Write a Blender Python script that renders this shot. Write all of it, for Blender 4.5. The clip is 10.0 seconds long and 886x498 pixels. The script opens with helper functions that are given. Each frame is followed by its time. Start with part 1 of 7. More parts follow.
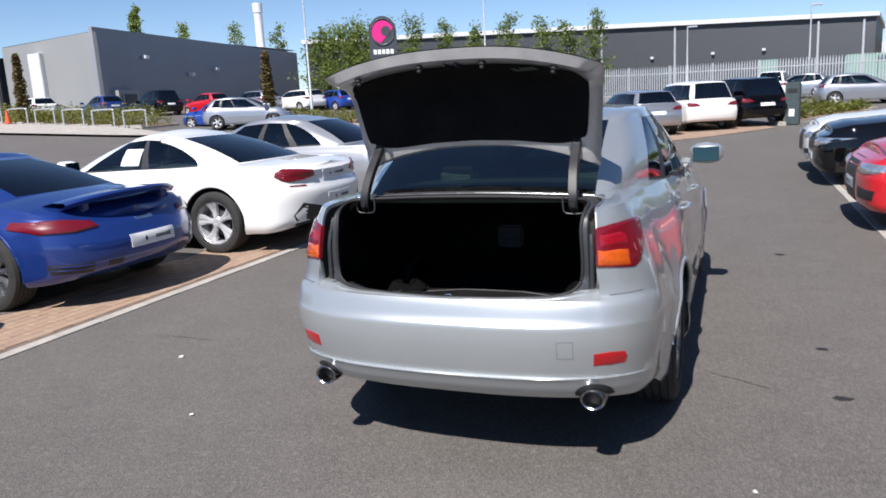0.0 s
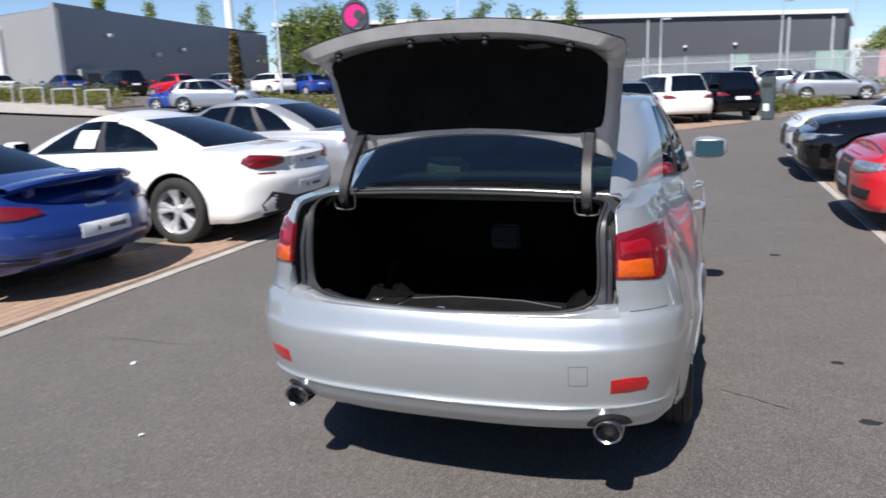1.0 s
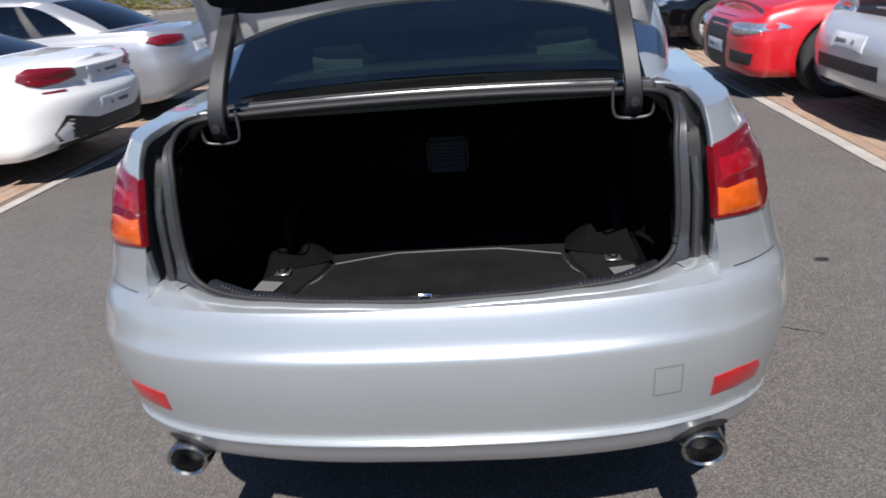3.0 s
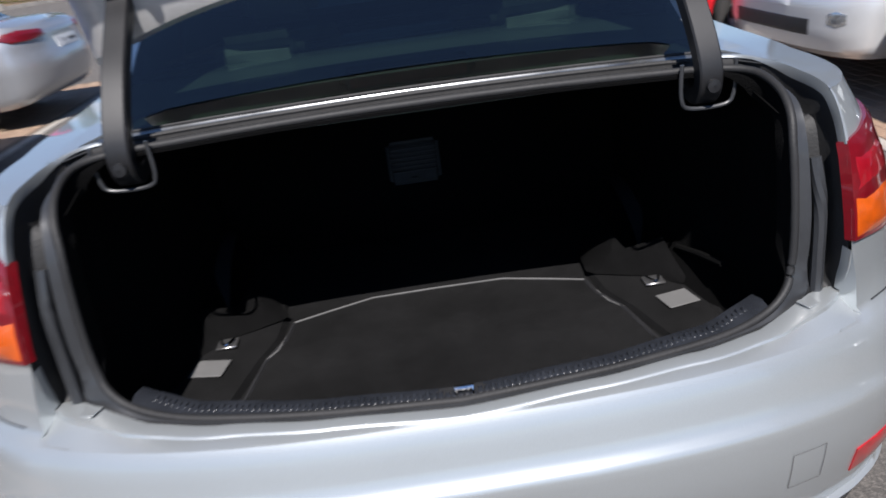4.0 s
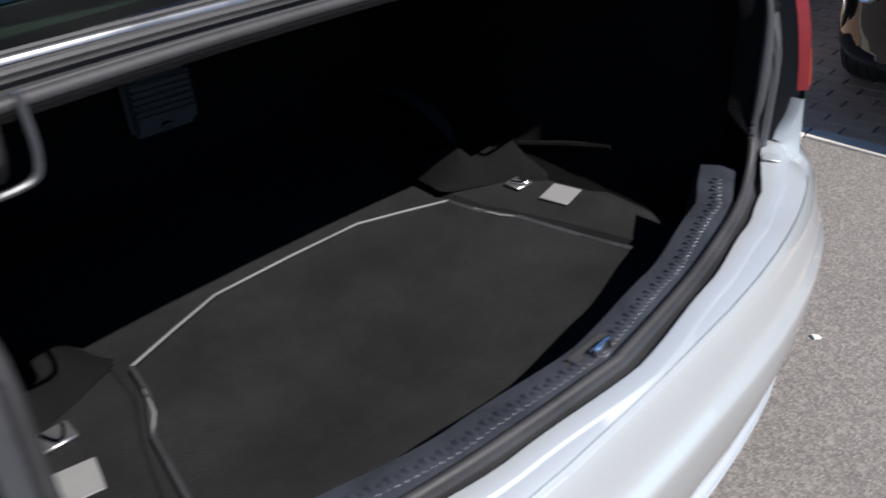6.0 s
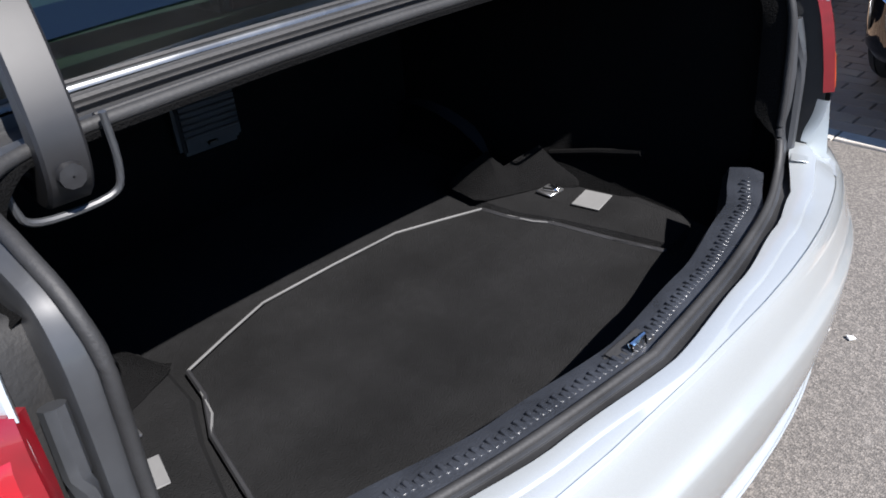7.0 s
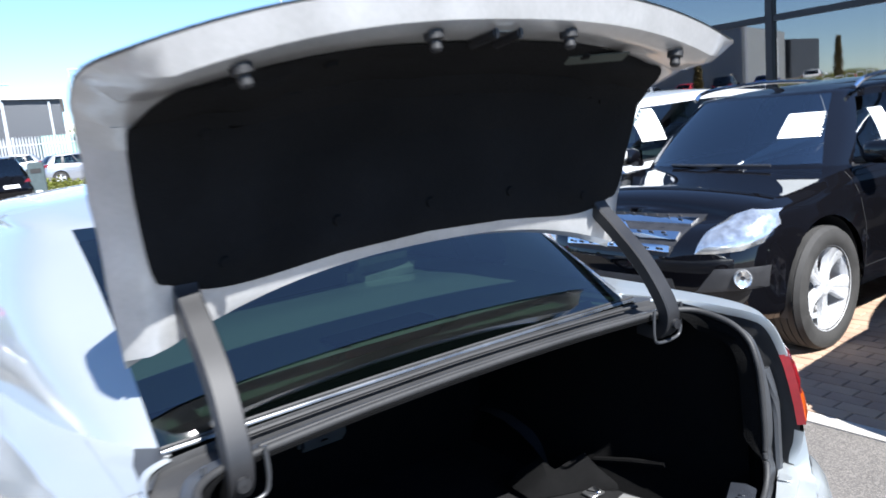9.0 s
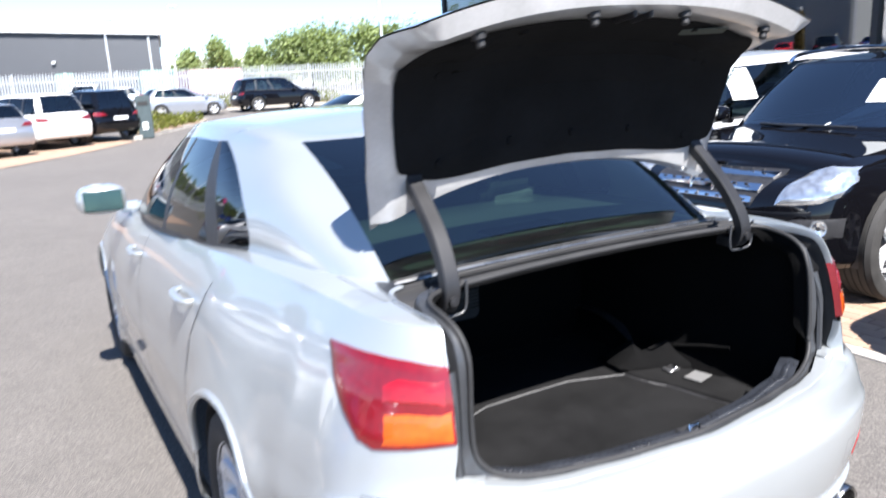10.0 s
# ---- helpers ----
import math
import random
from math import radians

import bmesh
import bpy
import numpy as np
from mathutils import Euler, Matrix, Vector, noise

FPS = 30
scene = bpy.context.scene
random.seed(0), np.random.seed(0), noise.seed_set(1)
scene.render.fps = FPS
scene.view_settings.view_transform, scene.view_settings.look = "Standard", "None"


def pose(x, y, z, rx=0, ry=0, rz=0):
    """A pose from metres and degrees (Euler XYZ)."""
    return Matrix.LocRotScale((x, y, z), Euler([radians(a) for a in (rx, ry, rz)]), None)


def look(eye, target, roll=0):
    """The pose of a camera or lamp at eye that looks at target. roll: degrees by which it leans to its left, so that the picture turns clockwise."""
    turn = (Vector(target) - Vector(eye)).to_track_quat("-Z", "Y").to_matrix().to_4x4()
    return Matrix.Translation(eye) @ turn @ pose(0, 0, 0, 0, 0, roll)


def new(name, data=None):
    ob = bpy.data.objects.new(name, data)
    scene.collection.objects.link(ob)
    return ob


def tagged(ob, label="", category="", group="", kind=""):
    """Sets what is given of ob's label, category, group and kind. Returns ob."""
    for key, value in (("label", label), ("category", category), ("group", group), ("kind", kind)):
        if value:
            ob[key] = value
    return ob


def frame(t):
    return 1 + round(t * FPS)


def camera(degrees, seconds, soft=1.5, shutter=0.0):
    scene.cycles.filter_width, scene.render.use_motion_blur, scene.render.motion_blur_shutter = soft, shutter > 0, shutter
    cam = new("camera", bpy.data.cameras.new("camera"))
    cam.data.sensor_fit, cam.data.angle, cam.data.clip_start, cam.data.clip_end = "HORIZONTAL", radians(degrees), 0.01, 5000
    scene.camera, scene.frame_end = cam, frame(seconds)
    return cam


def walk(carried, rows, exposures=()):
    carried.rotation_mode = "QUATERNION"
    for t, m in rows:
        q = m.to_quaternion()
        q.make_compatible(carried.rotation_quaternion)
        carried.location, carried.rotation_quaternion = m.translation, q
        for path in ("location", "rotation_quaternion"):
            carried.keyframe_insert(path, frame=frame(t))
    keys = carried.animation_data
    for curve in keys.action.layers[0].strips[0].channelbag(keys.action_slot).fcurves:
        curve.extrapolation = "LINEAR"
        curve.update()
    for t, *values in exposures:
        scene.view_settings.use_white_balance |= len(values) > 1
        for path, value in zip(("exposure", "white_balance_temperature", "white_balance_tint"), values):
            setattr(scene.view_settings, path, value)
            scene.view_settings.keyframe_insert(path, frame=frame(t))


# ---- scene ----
cam = camera(61.5, 10.0, 1.65, 0.5)
PATH = [
    (0, (1.101, -2.686, 1.524), (0.376, -0.863, 1.137), -3.1),
    (0.5, (0.999, -2.518, 1.525), (0.256, -0.698, 1.157), -2.1),
    (1, (0.864, -2.308, 1.504), (0.217, -0.463, 1.082), -1.8),
    (1.5, (0.681, -2.097, 1.518), (0.224, -0.194, 1.104), -3.7),
    (2, (0.519, -1.849, 1.473), (0.067, 0.025, 0.94), -3.3),
    (2.5, (0.371, -1.606, 1.441), (-0.013, 0.25, 0.801), -3.5),
    (2.7, (0.3, -1.507, 1.422), (0.01, 0.353, 0.749), -3.2),
    (3.8, (0.012, -0.928, 1.375), (-0.008, 0.912, 0.592), -8.9),
    (4, (-0.031, -0.838, 1.376), (0.033, 0.995, 0.578), -7.6),
    (4.5, (-0.182, -0.662, 1.359), (0.346, 1.048, 0.466), -6.4),
    (5, (-0.347, -0.524, 1.362), (0.405, 1.102, 0.472), -6.2),
    (5.5, (-0.467, -0.369, 1.337), (0.503, 1.075, 0.351), -7.1),
    (6, (-0.596, -0.253, 1.306), (0.593, 0.95, 0.238), -2.2),
    (6.2, (-0.650, -0.231, 1.310), (0.533, 0.987, 0.252), -2.7),
    (7.5, (-0.615, -0.329, 1.341), (0.537, 1.002, 0.391), -6.2),
    (8, (-0.562, -0.384, 1.409), (0.622, 1.106, 0.792), -9.2),
    (8.5, (-0.612, -0.448, 1.496), (0.57, 1.107, 1.063), -8.0),
    (9, (-0.799, -0.622, 1.545), (0.352, 0.979, 1.214), -5.4),
    (9.5, (-1.042, -0.820, 1.564), (0.023, 0.839, 1.229), -5.3),
    (10, (-1.271, -1.005, 1.556), (-0.305, 0.688, 1.110), -3.1),
]
EXPOSURES = [(0.0, 1.05, 6280, 13), (2.5, 1.0, 6280, 13), (4.0, 1.0, 6280, 13), (5.0, 1.2, 6280, 13), (6.2, 1.6, 6280, 13), (7.5, 1.9, 6150, 11),
             (8.5, 2.05, 6000, 9), (9.5, 2.26, 6100, 10), (10.0, 2.26, 6220, 12)]
walk(cam, [(t, look(eye, target, roll)) for t, eye, target, roll in PATH], EXPOSURES)


# ---- light and exposure ----
SUN_EL, SUN_AZ = 51.5, -3.0            # degrees above the lot; from behind the silver saloon, a little to its left
world = bpy.data.worlds.new("sky")
scene.world = world
world.use_nodes = True
wn = world.node_tree
sky = wn.nodes.new("ShaderNodeTexSky")
sky.sky_type = "NISHITA"
sky.sun_disc = False
sky.sun_elevation = radians(SUN_EL)
sky.sun_rotation = radians(180.0 + SUN_AZ)
sky.air_density, sky.dust_density, sky.ozone_density = 1.0, 0.0, 4.0
sky.altitude = 1800.0
wn.nodes["Background"].inputs["Strength"].default_value = 0.058
wn.links.new(sky.outputs[0], wn.nodes["Background"].inputs["Color"])

sun = new("sun", bpy.data.lights.new("sun", "SUN"))
sun.data.energy, sun.data.angle, sun.data.color = 3.7, radians(0.53), (1.0, 0.95, 0.88)
sd = Vector((math.sin(radians(SUN_AZ)) * math.cos(radians(SUN_EL)), -math.cos(radians(SUN_AZ)) * math.cos(radians(SUN_EL)), math.sin(radians(SUN_EL))))
sun.matrix_world = look(sd * 60, (0, 0, 0))


# ---- materials ----
def nodes_of(name):
    m = bpy.data.materials.new(name)
    m.use_nodes = True
    t = m.node_tree
    return m, t, t.nodes["Principled BSDF"]


def ramp(t, fac, stops):
    r = t.nodes.new("ShaderNodeValToRGB")
    while len(r.color_ramp.elements) < len(stops):
        r.color_ramp.elements.new(0.5)
    for e, (p, c) in zip(r.color_ramp.elements, stops):
        e.position, e.color = p, (*c, 1) if len(c) == 3 else c
    t.links.new(fac, r.inputs[0])
    return r.outputs[0]


def noise_of(t, scale, detail=4.0, rough=0.55, vec=None, kind="ShaderNodeTexNoise"):
    n = t.nodes.new(kind)
    n.inputs["Scale"].default_value = scale
    if kind == "ShaderNodeTexNoise":
        n.inputs["Detail"].default_value, n.inputs["Roughness"].default_value = detail, rough
    if vec is None:
        c = t.nodes.new("ShaderNodeTexCoord")
        vec = c.outputs["Object"]
    t.links.new(vec, n.inputs["Vector"])
    return n.outputs[0]


def bump(t, b, height, strength, dist=0.01):
    n = t.nodes.new("ShaderNodeBump")
    n.inputs["Strength"].default_value, n.inputs["Distance"].default_value = strength, dist
    t.links.new(height, n.inputs["Height"])
    t.links.new(n.outputs[0], b.inputs["Normal"])


def mixed(t, fac, a, b, mode="MIX"):
    m = t.nodes.new("ShaderNodeMixRGB")
    m.blend_type = mode
    for sock, v in zip(m.inputs, (fac, a, b)):
        if hasattr(v, "links"):
            t.links.new(v, sock)
        elif isinstance(v, tuple):
            sock.default_value = (*v, 1)
        else:
            sock.default_value = v
    return m.outputs[0]


def plain(name, colour, rough=0.6, metal=0.0, vary=0.25, scale=8.0, rel=0.0, rel_scale=200.0, coat=0.0, spec=0.5):
    """A surface with soft two-scale variation in colour and gloss and, if wished, fine relief."""
    m, t, b = nodes_of(name)
    lo = tuple(c * (1 - vary) for c in colour)
    hi = tuple(min(1, c * (1 + vary)) for c in colour)
    big, small = noise_of(t, scale), noise_of(t, scale * 14, 3)
    c = ramp(t, big, [(0.3, lo), (0.7, hi)])
    c2 = ramp(t, small, [(0.3, (1 - vary * 0.5,) * 3), (0.7, (1, 1, 1))])
    t.links.new(mixed(t, 1.0, c, c2, "MULTIPLY"), b.inputs["Base Color"])
    r = ramp(t, big, [(0.2, (max(0, rough - 0.08),) * 3), (0.8, (min(1, rough + 0.08),) * 3)])
    t.links.new(r, b.inputs["Roughness"])
    b.inputs["Metallic"].default_value = metal
    b.inputs["Coat Weight"].default_value = coat
    b.inputs["Coat Roughness"].default_value = 0.03
    b.inputs["Specular IOR Level"].default_value = spec
    if rel:
        bump(t, b, noise_of(t, rel_scale, 2), rel, 0.004)
    return m


def paint(name, colour, metal=0.0, rough=0.35, coat=1.0, flake=0.0, dusty=1.0):
    """Car paint: base coat with faint dust, under clear lacquer."""
    m, t, b = nodes_of(name)
    if dusty < 0.5:
        b.inputs["Specular IOR Level"].default_value = 0.0
    dust = noise_of(t, 3.0, 5)
    col = ramp(t, dust, [(0.25, tuple(c * 0.93 for c in colour)), (0.8, colour)])
    if flake:
        f = noise_of(t, 900.0, 0, kind="ShaderNodeTexVoronoi")
        col = mixed(t, flake, col, ramp(t, f, [(0.0, tuple(min(1, c * 1.5) for c in colour)), (0.7, tuple(c * 0.75 for c in colour))]))
    t.links.new(col, b.inputs["Base Color"])
    b.inputs["Metallic"].default_value, b.inputs["Roughness"].default_value = metal, rough
    b.inputs["Coat Weight"].default_value = coat
    t.links.new(ramp(t, dust, [(0.3, (0.02 * dusty,) * 3), (0.9, (0.07 * dusty,) * 3)]), b.inputs["Coat Roughness"])
    return m


def pane(name, tint, ior=1.5):
    """Glass sheet: clear tinted body with mirror gloss."""
    m, t, b = nodes_of(name)
    t.nodes.remove(b)
    tr, gl = t.nodes.new("ShaderNodeBsdfTransparent"), t.nodes.new("ShaderNodeBsdfGlossy")
    fr, mx = t.nodes.new("ShaderNodeFresnel"), t.nodes.new("ShaderNodeMixShader")
    tr.inputs["Color"].default_value = (*tint, 1)
    gl.inputs["Roughness"].default_value = 0.015
    fr.inputs["IOR"].default_value = ior
    t.links.new(fr.outputs[0], mx.inputs[0])
    t.links.new(tr.outputs[0], mx.inputs[1])
    t.links.new(gl.outputs[0], mx.inputs[2])
    t.links.new(mx.outputs[0], t.nodes["Material Output"].inputs[0])
    return m


def lens_red(name, colour):
    m, t, b = nodes_of(name)
    w = noise_of(t, 60.0, 1, kind="ShaderNodeTexVoronoi")
    t.links.new(ramp(t, w, [(0.1, tuple(c * 0.8 for c in colour)), (0.8, colour)]), b.inputs["Base Color"])
    b.inputs["Roughness"].default_value = 0.3
    b.inputs["Coat Weight"].default_value = 1.0
    b.inputs["Coat Roughness"].default_value = 0.02
    bump(t, b, noise_of(t, 70.0, 1), 0.05, 0.003)
    return m


def leafy(name, colour):
    """Leaves that let some light through."""
    m, t, b = nodes_of(name)
    c = ramp(t, noise_of(t, 1.7, 3), [(0.3, tuple(v * 0.65 for v in colour)), (0.7, tuple(v * 1.3 for v in colour))])
    t.links.new(c, b.inputs["Base Color"])
    b.inputs["Roughness"].default_value = 0.55
    tl, mx = t.nodes.new("ShaderNodeBsdfTranslucent"), t.nodes.new("ShaderNodeMixShader")
    t.links.new(mixed(t, 0.5, c, (0.30, 0.36, 0.05)), tl.inputs["Color"])
    mx.inputs[0].default_value = 0.45
    t.links.new(b.outputs[0], mx.inputs[1])
    t.links.new(tl.outputs[0], mx.inputs[2])
    t.links.new(mx.outputs[0], t.nodes["Material Output"].inputs[0])
    return m


SILVER = paint("silver_paint", (0.472, 0.500, 0.510), 0.6, 0.36, flake=0.12)
GREYSILVER = paint("grey_silver_paint", (0.42, 0.44, 0.48), 0.7, 0.34)
WHITE = paint("white_paint", (0.80, 0.80, 0.78), 0.0, 0.4)
NAVY = paint("blue_paint", (0.012, 0.038, 0.20), 0.3, 0.3)
BLUE = paint("bright_blue_paint", (0.015, 0.06, 0.34), 0.2, 0.3)
BLACK = paint("black_paint", (0.003, 0.003, 0.004), 0.0, 0.25, dusty=0.4)
RED = paint("red_paint", (0.55, 0.010, 0.018), 0.0, 0.35)
GLASS = pane("tinted_glass", (0.25, 0.32, 0.33), 1.9)
REARGLASS = pane("green_tinted_glass", (0.30, 0.42, 0.36), 2.3)
SUVGLASS = pane("off_roader_glass", (0.72, 0.80, 0.84), 3.2)
CLEAR = pane("clear_glass", (0.62, 0.70, 0.70))
RUBBER = plain("rubber", (0.018, 0.018, 0.019), 0.65, vary=0.3, rel=0.15)
TYRE = plain("tyre_rubber", (0.028, 0.027, 0.026), 0.8, vary=0.3, rel=0.3, rel_scale=120)
ALLOY = plain("alloy", (0.66, 0.67, 0.69), 0.3, 0.45, vary=0.12)
CHROME = plain("chrome", (0.82, 0.83, 0.85), 0.08, 1.0, vary=0.05)
STEEL = plain("steel", (0.38, 0.38, 0.39), 0.35, 0.9, vary=0.25)
DISC = plain("brake_disc_iron", (0.085, 0.082, 0.08), 0.45, 0.6, vary=0.3)
PLASTIC = plain("black_plastic", (0.022, 0.022, 0.024), 0.5, vary=0.25, rel=0.25, rel_scale=500)
ARMBLACK = plain("satin_black", (0.013, 0.013, 0.0145), 0.48, vary=0.2)
CABIN = plain("dark_cabin_trim", (0.030, 0.030, 0.032), 0.75, vary=0.3, rel=0.2)
SEAT = plain("grey_seat_cloth", (0.16, 0.16, 0.165), 0.8, vary=0.2, rel=0.3)
TAIL = lens_red("red_lens", (0.16, 0.0015, 0.006))
REFLEX = lens_red("red_reflector_lens", (0.40, 0.002, 0.006))
AMBER = lens_red("amber_lens", (0.56, 0.085, 0.003))
LAMP = plain("lamp_reflector", (0.75, 0.77, 0.80), 0.15, 0.85, vary=0.3, scale=25)
PLATE = plain("plate_white", (0.70, 0.71, 0.72), 0.4, vary=0.08)
PAPER = plain("paper_white", (0.80, 0.82, 0.80), 0.6, vary=0.05)
PAPERBLUE = plain("paper_blue_print", (0.10, 0.32, 0.40), 0.6, vary=0.1)
BADGE = plain("badge_dark", (0.03, 0.03, 0.05), 0.3, 0.3, vary=0.1)
GUTTER = plain("frame_paint", (0.036, 0.038, 0.042), 0.45, 0.1, vary=0.2, coat=0.25)
SHELF = plain("grey_shelf_cloth", (0.055, 0.065, 0.056), 0.85, vary=0.2, rel=0.3)
SILLPLASTIC = plain("sill_plastic", (0.026, 0.029, 0.036), 0.30, vary=0.25, scale=14, rel=0.3, rel_scale=400)
# dark teal stands in for the reflection of surroundings that are not built
MIRROR = plain("mirror_dark_surroundings", (0.06, 0.10, 0.115), 0.03, 1.0, vary=0.03)
LIDINNER = plain("lid_frame_paint", (0.47, 0.47, 0.47), 0.36, 0.45, vary=0.15, coat=0.7)
LINER = plain("felt_liner", (0.0085, 0.0085, 0.009), 0.95, vary=0.35, scale=5, rel=0.6, rel_scale=260, spec=0.12)
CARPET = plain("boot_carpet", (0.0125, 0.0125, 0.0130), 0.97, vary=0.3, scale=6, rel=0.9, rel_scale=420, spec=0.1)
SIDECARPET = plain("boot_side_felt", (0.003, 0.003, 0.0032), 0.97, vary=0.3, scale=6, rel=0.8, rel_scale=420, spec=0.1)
PIPING = plain("carpet_edge", (0.11, 0.11, 0.11), 0.8, vary=0.2)
TRIMBRIGHT = plain("satin_glass_trim", (0.20, 0.205, 0.21), 0.28, 0.85, vary=0.25, scale=12)
LABELGREY = plain("grey_tape", (0.14, 0.14, 0.14), 0.7, vary=0.12)
BARE = plain("concrete_edging", (0.40, 0.37, 0.33), 0.85, vary=0.25, scale=4, rel=0.5, rel_scale=150)


# ---- mesh helpers ----
def finish(bm, angle=38.0):
    bm.normal_update()
    lim = radians(angle)
    for f in bm.faces:
        f.smooth = True
    for e in bm.edges:
        e.smooth = not (len(e.link_faces) == 2 and e.calc_face_angle(0.0) > lim)


def mesh_of(name, bm, material, angle=38.0):
    finish(bm, angle)
    me = bpy.data.meshes.new(name)
    bm.to_mesh(me)
    bm.free()
    for m in material if isinstance(material, (list, tuple)) else [material]:
        me.materials.append(m)
    return me


def part(name, bm, material, parent, label="", angle=38.0):
    ob = new(name, bm if isinstance(bm, bpy.types.Mesh) else mesh_of(name, bm, material, angle))
    ob.parent = parent
    return tagged(ob, label)


def thing(name, label, category, group="", kind="", at=None):
    ob = new(name)
    ob.empty_display_size = 0.2
    if at is not None:
        ob.matrix_world = at
    return tagged(ob, label, category, group, kind)


def solid(name, bm, material, label, category="", group="", kind="", at=None, angle=38.0):
    ob = new(name, mesh_of(name, bm, material, angle))
    if at is not None:
        ob.matrix_world = at
    return tagged(ob, label, category, group, kind)


def add_box(bm, lo, hi, bev=0.0, seg=2, m=None):
    r = bmesh.ops.create_cube(bm, size=1.0)
    vs = r["verts"]
    for v in vs:
        v.co = Vector([lo[i] + (v.co[i] + 0.5) * (hi[i] - lo[i]) for i in range(3)])
    if bev:
        es = list({e for v in vs for e in v.link_edges})
        rb = bmesh.ops.bevel(bm, geom=vs + es, offset=bev, segments=seg, affect="EDGES", clamp_overlap=True)
        vs = list({v for f in rb["faces"] for v in f.verts} | {v for v in vs if v.is_valid})
    if m is not None:
        bmesh.ops.transform(bm, matrix=m, verts=vs)
    return bm


def boxm(lo, hi, bev=0.0, seg=2, m=None):
    return add_box(bmesh.new(), lo, hi, bev, seg, m)


def grid_faces(bm, rows, close=False):
    """Skin through rows of points."""
    vs = [[bm.verts.new(p) for p in r] for r in rows]
    for a, b in zip(vs[:-1], vs[1:]):
        n = len(a)
        for i in range(n if close else n - 1):
            j = (i + 1) % n
            bm.faces.new((a[i], a[j], b[j], b[i]))
    return vs


def lathe(profile, n=32, axis="x"):
    """A turned shape: profile of (along, radius)."""
    bm = bmesh.new()
    rows = []
    for a, r in profile:
        row = []
        for i in range(n):
            t = 2 * math.pi * i / n
            c, s = r * math.cos(t), r * math.sin(t)
            row.append((a, c, s) if axis == "x" else (c, s, a) if axis == "z" else (c, a, s))
        rows.append(row)
    grid_faces(bm, rows, True)
    bmesh.ops.recalc_face_normals(bm, faces=bm.faces)
    return bm


def add_tube(bm, path, radius, n=8, closed=False, flat=1.0):
    """A round bar along a path; radius may be a list."""
    path = [Vector(p) for p in path]
    k = len(path)
    rows = []
    up = Vector((0.13, 0.21, 0.97))
    for i, p in enumerate(path):
        a = path[(i - 1) % k] if closed or i else p
        b = path[(i + 1) % k] if closed or i < k - 1 else p
        t = (b - a).normalized()
        u = t.cross(up)
        if u.length < 0.1:
            u = t.cross(Vector((1, 0, 0)))
        u.normalize()
        w = u.cross(t).normalized()
        r = radius[i] if isinstance(radius, (list, tuple)) else radius
        rows.append([p + u * (r * math.cos(2 * math.pi * j / n)) + w * (r * flat * math.sin(2 * math.pi * j / n)) for j in range(n)])
    vs = grid_faces(bm, rows + ([rows[0]] if closed else []), True)
    if not closed:
        bm.faces.new(list(reversed(vs[0])))
        bm.faces.new(vs[-1])
    return bm


def tube(path, radius, n=8, closed=False, flat=1.0):
    return add_tube(bmesh.new(), path, radius, n, closed, flat)


def smooth_path(pts, n=8):
    """Catmull-Rom through points."""
    p = [Vector(q) for q in pts]
    out = []
    for i in range(len(p) - 1):
        a, b, c, d = p[max(i - 1, 0)], p[i], p[i + 1], p[min(i + 2, len(p) - 1)]
        for k in range(n):
            t = k / n
            out.append(0.5 * ((2 * b) + (c - a) * t + (2 * a - 5 * b + 4 * c - d) * t * t + (3 * b - a - 3 * c + d) * t ** 3))
    return out + [p[-1]]


def curve1(x, pts):
    """Smooth interpolation through (x, value) pairs."""
    if x <= pts[0][0]:
        return pts[0][1]
    for (a, u), (b, v) in zip(pts[:-1], pts[1:]):
        if x <= b:
            t = (x - a) / (b - a)
            return u + (v - u) * (t * t * (3 - 2 * t) * 0.6 + t * 0.4)
    return pts[-1][1]


def lift(x, y):
    """The lot's gentle rise towards the far left and the far end."""
    def soft(d):
        return 0.0 if d <= 0 else d * d / (d + 4.0)
    return 0.048 * soft(-x - 4.5) + 0.026 * soft(y - 20.5)


# ---- cars ----
from mathutils.bvhtree import BVHTree

RING_R, RING_S, RING_F = 22, 78, 22      # points of half an outline: tail, flank, nose


def end_curve(w, d, n, k):
    """Half of a rounded car end in plan: x outward, y from the very end."""
    out = []
    for i in range(k):
        a = math.pi / 2 * (i / k) ** 0.85
        out.append((w * math.sin(a) ** (2 / n), d * (1 - math.cos(a) ** (2 / n))))
    return out


def half_outline(P):
    tail = end_curve(P["w_tail"], P["d_tail"], P["n_tail"], RING_R)
    if "snap_x" in P:                                   # an edge of the shell at a set width
        k = min(range(len(tail)), key=lambda i: abs(tail[i][0] - P["snap_x"]))
        f = (P["snap_x"] / P["w_tail"]) ** P["n_tail"]
        tail[k] = (P["snap_x"], P["d_tail"] * (1 - (1 - f) ** (1 / P["n_tail"])))
    nose = [(x, P["len"] - y) for x, y in end_curve(P["w_nose"], P["d_nose"], P["n_nose"], RING_F)]
    y0, y1 = P["d_tail"], P["len"] - P["d_nose"]
    side = []
    for i in range(RING_S + 1):
        s = i / RING_S
        y = y0 + (y1 - y0) * s
        w = P["w_tail"] + (P["w"] - P["w_tail"]) * min(1, s / 0.3) ** 0.6 if s < 0.5 else P["w_nose"] + (P["w"] - P["w_nose"]) * min(1, (1 - s) / 0.3) ** 0.6
        side.append((w, y))
    return [(x, y + P.get("y0", 0.0)) for x, y in tail + side + nose[::-1]]


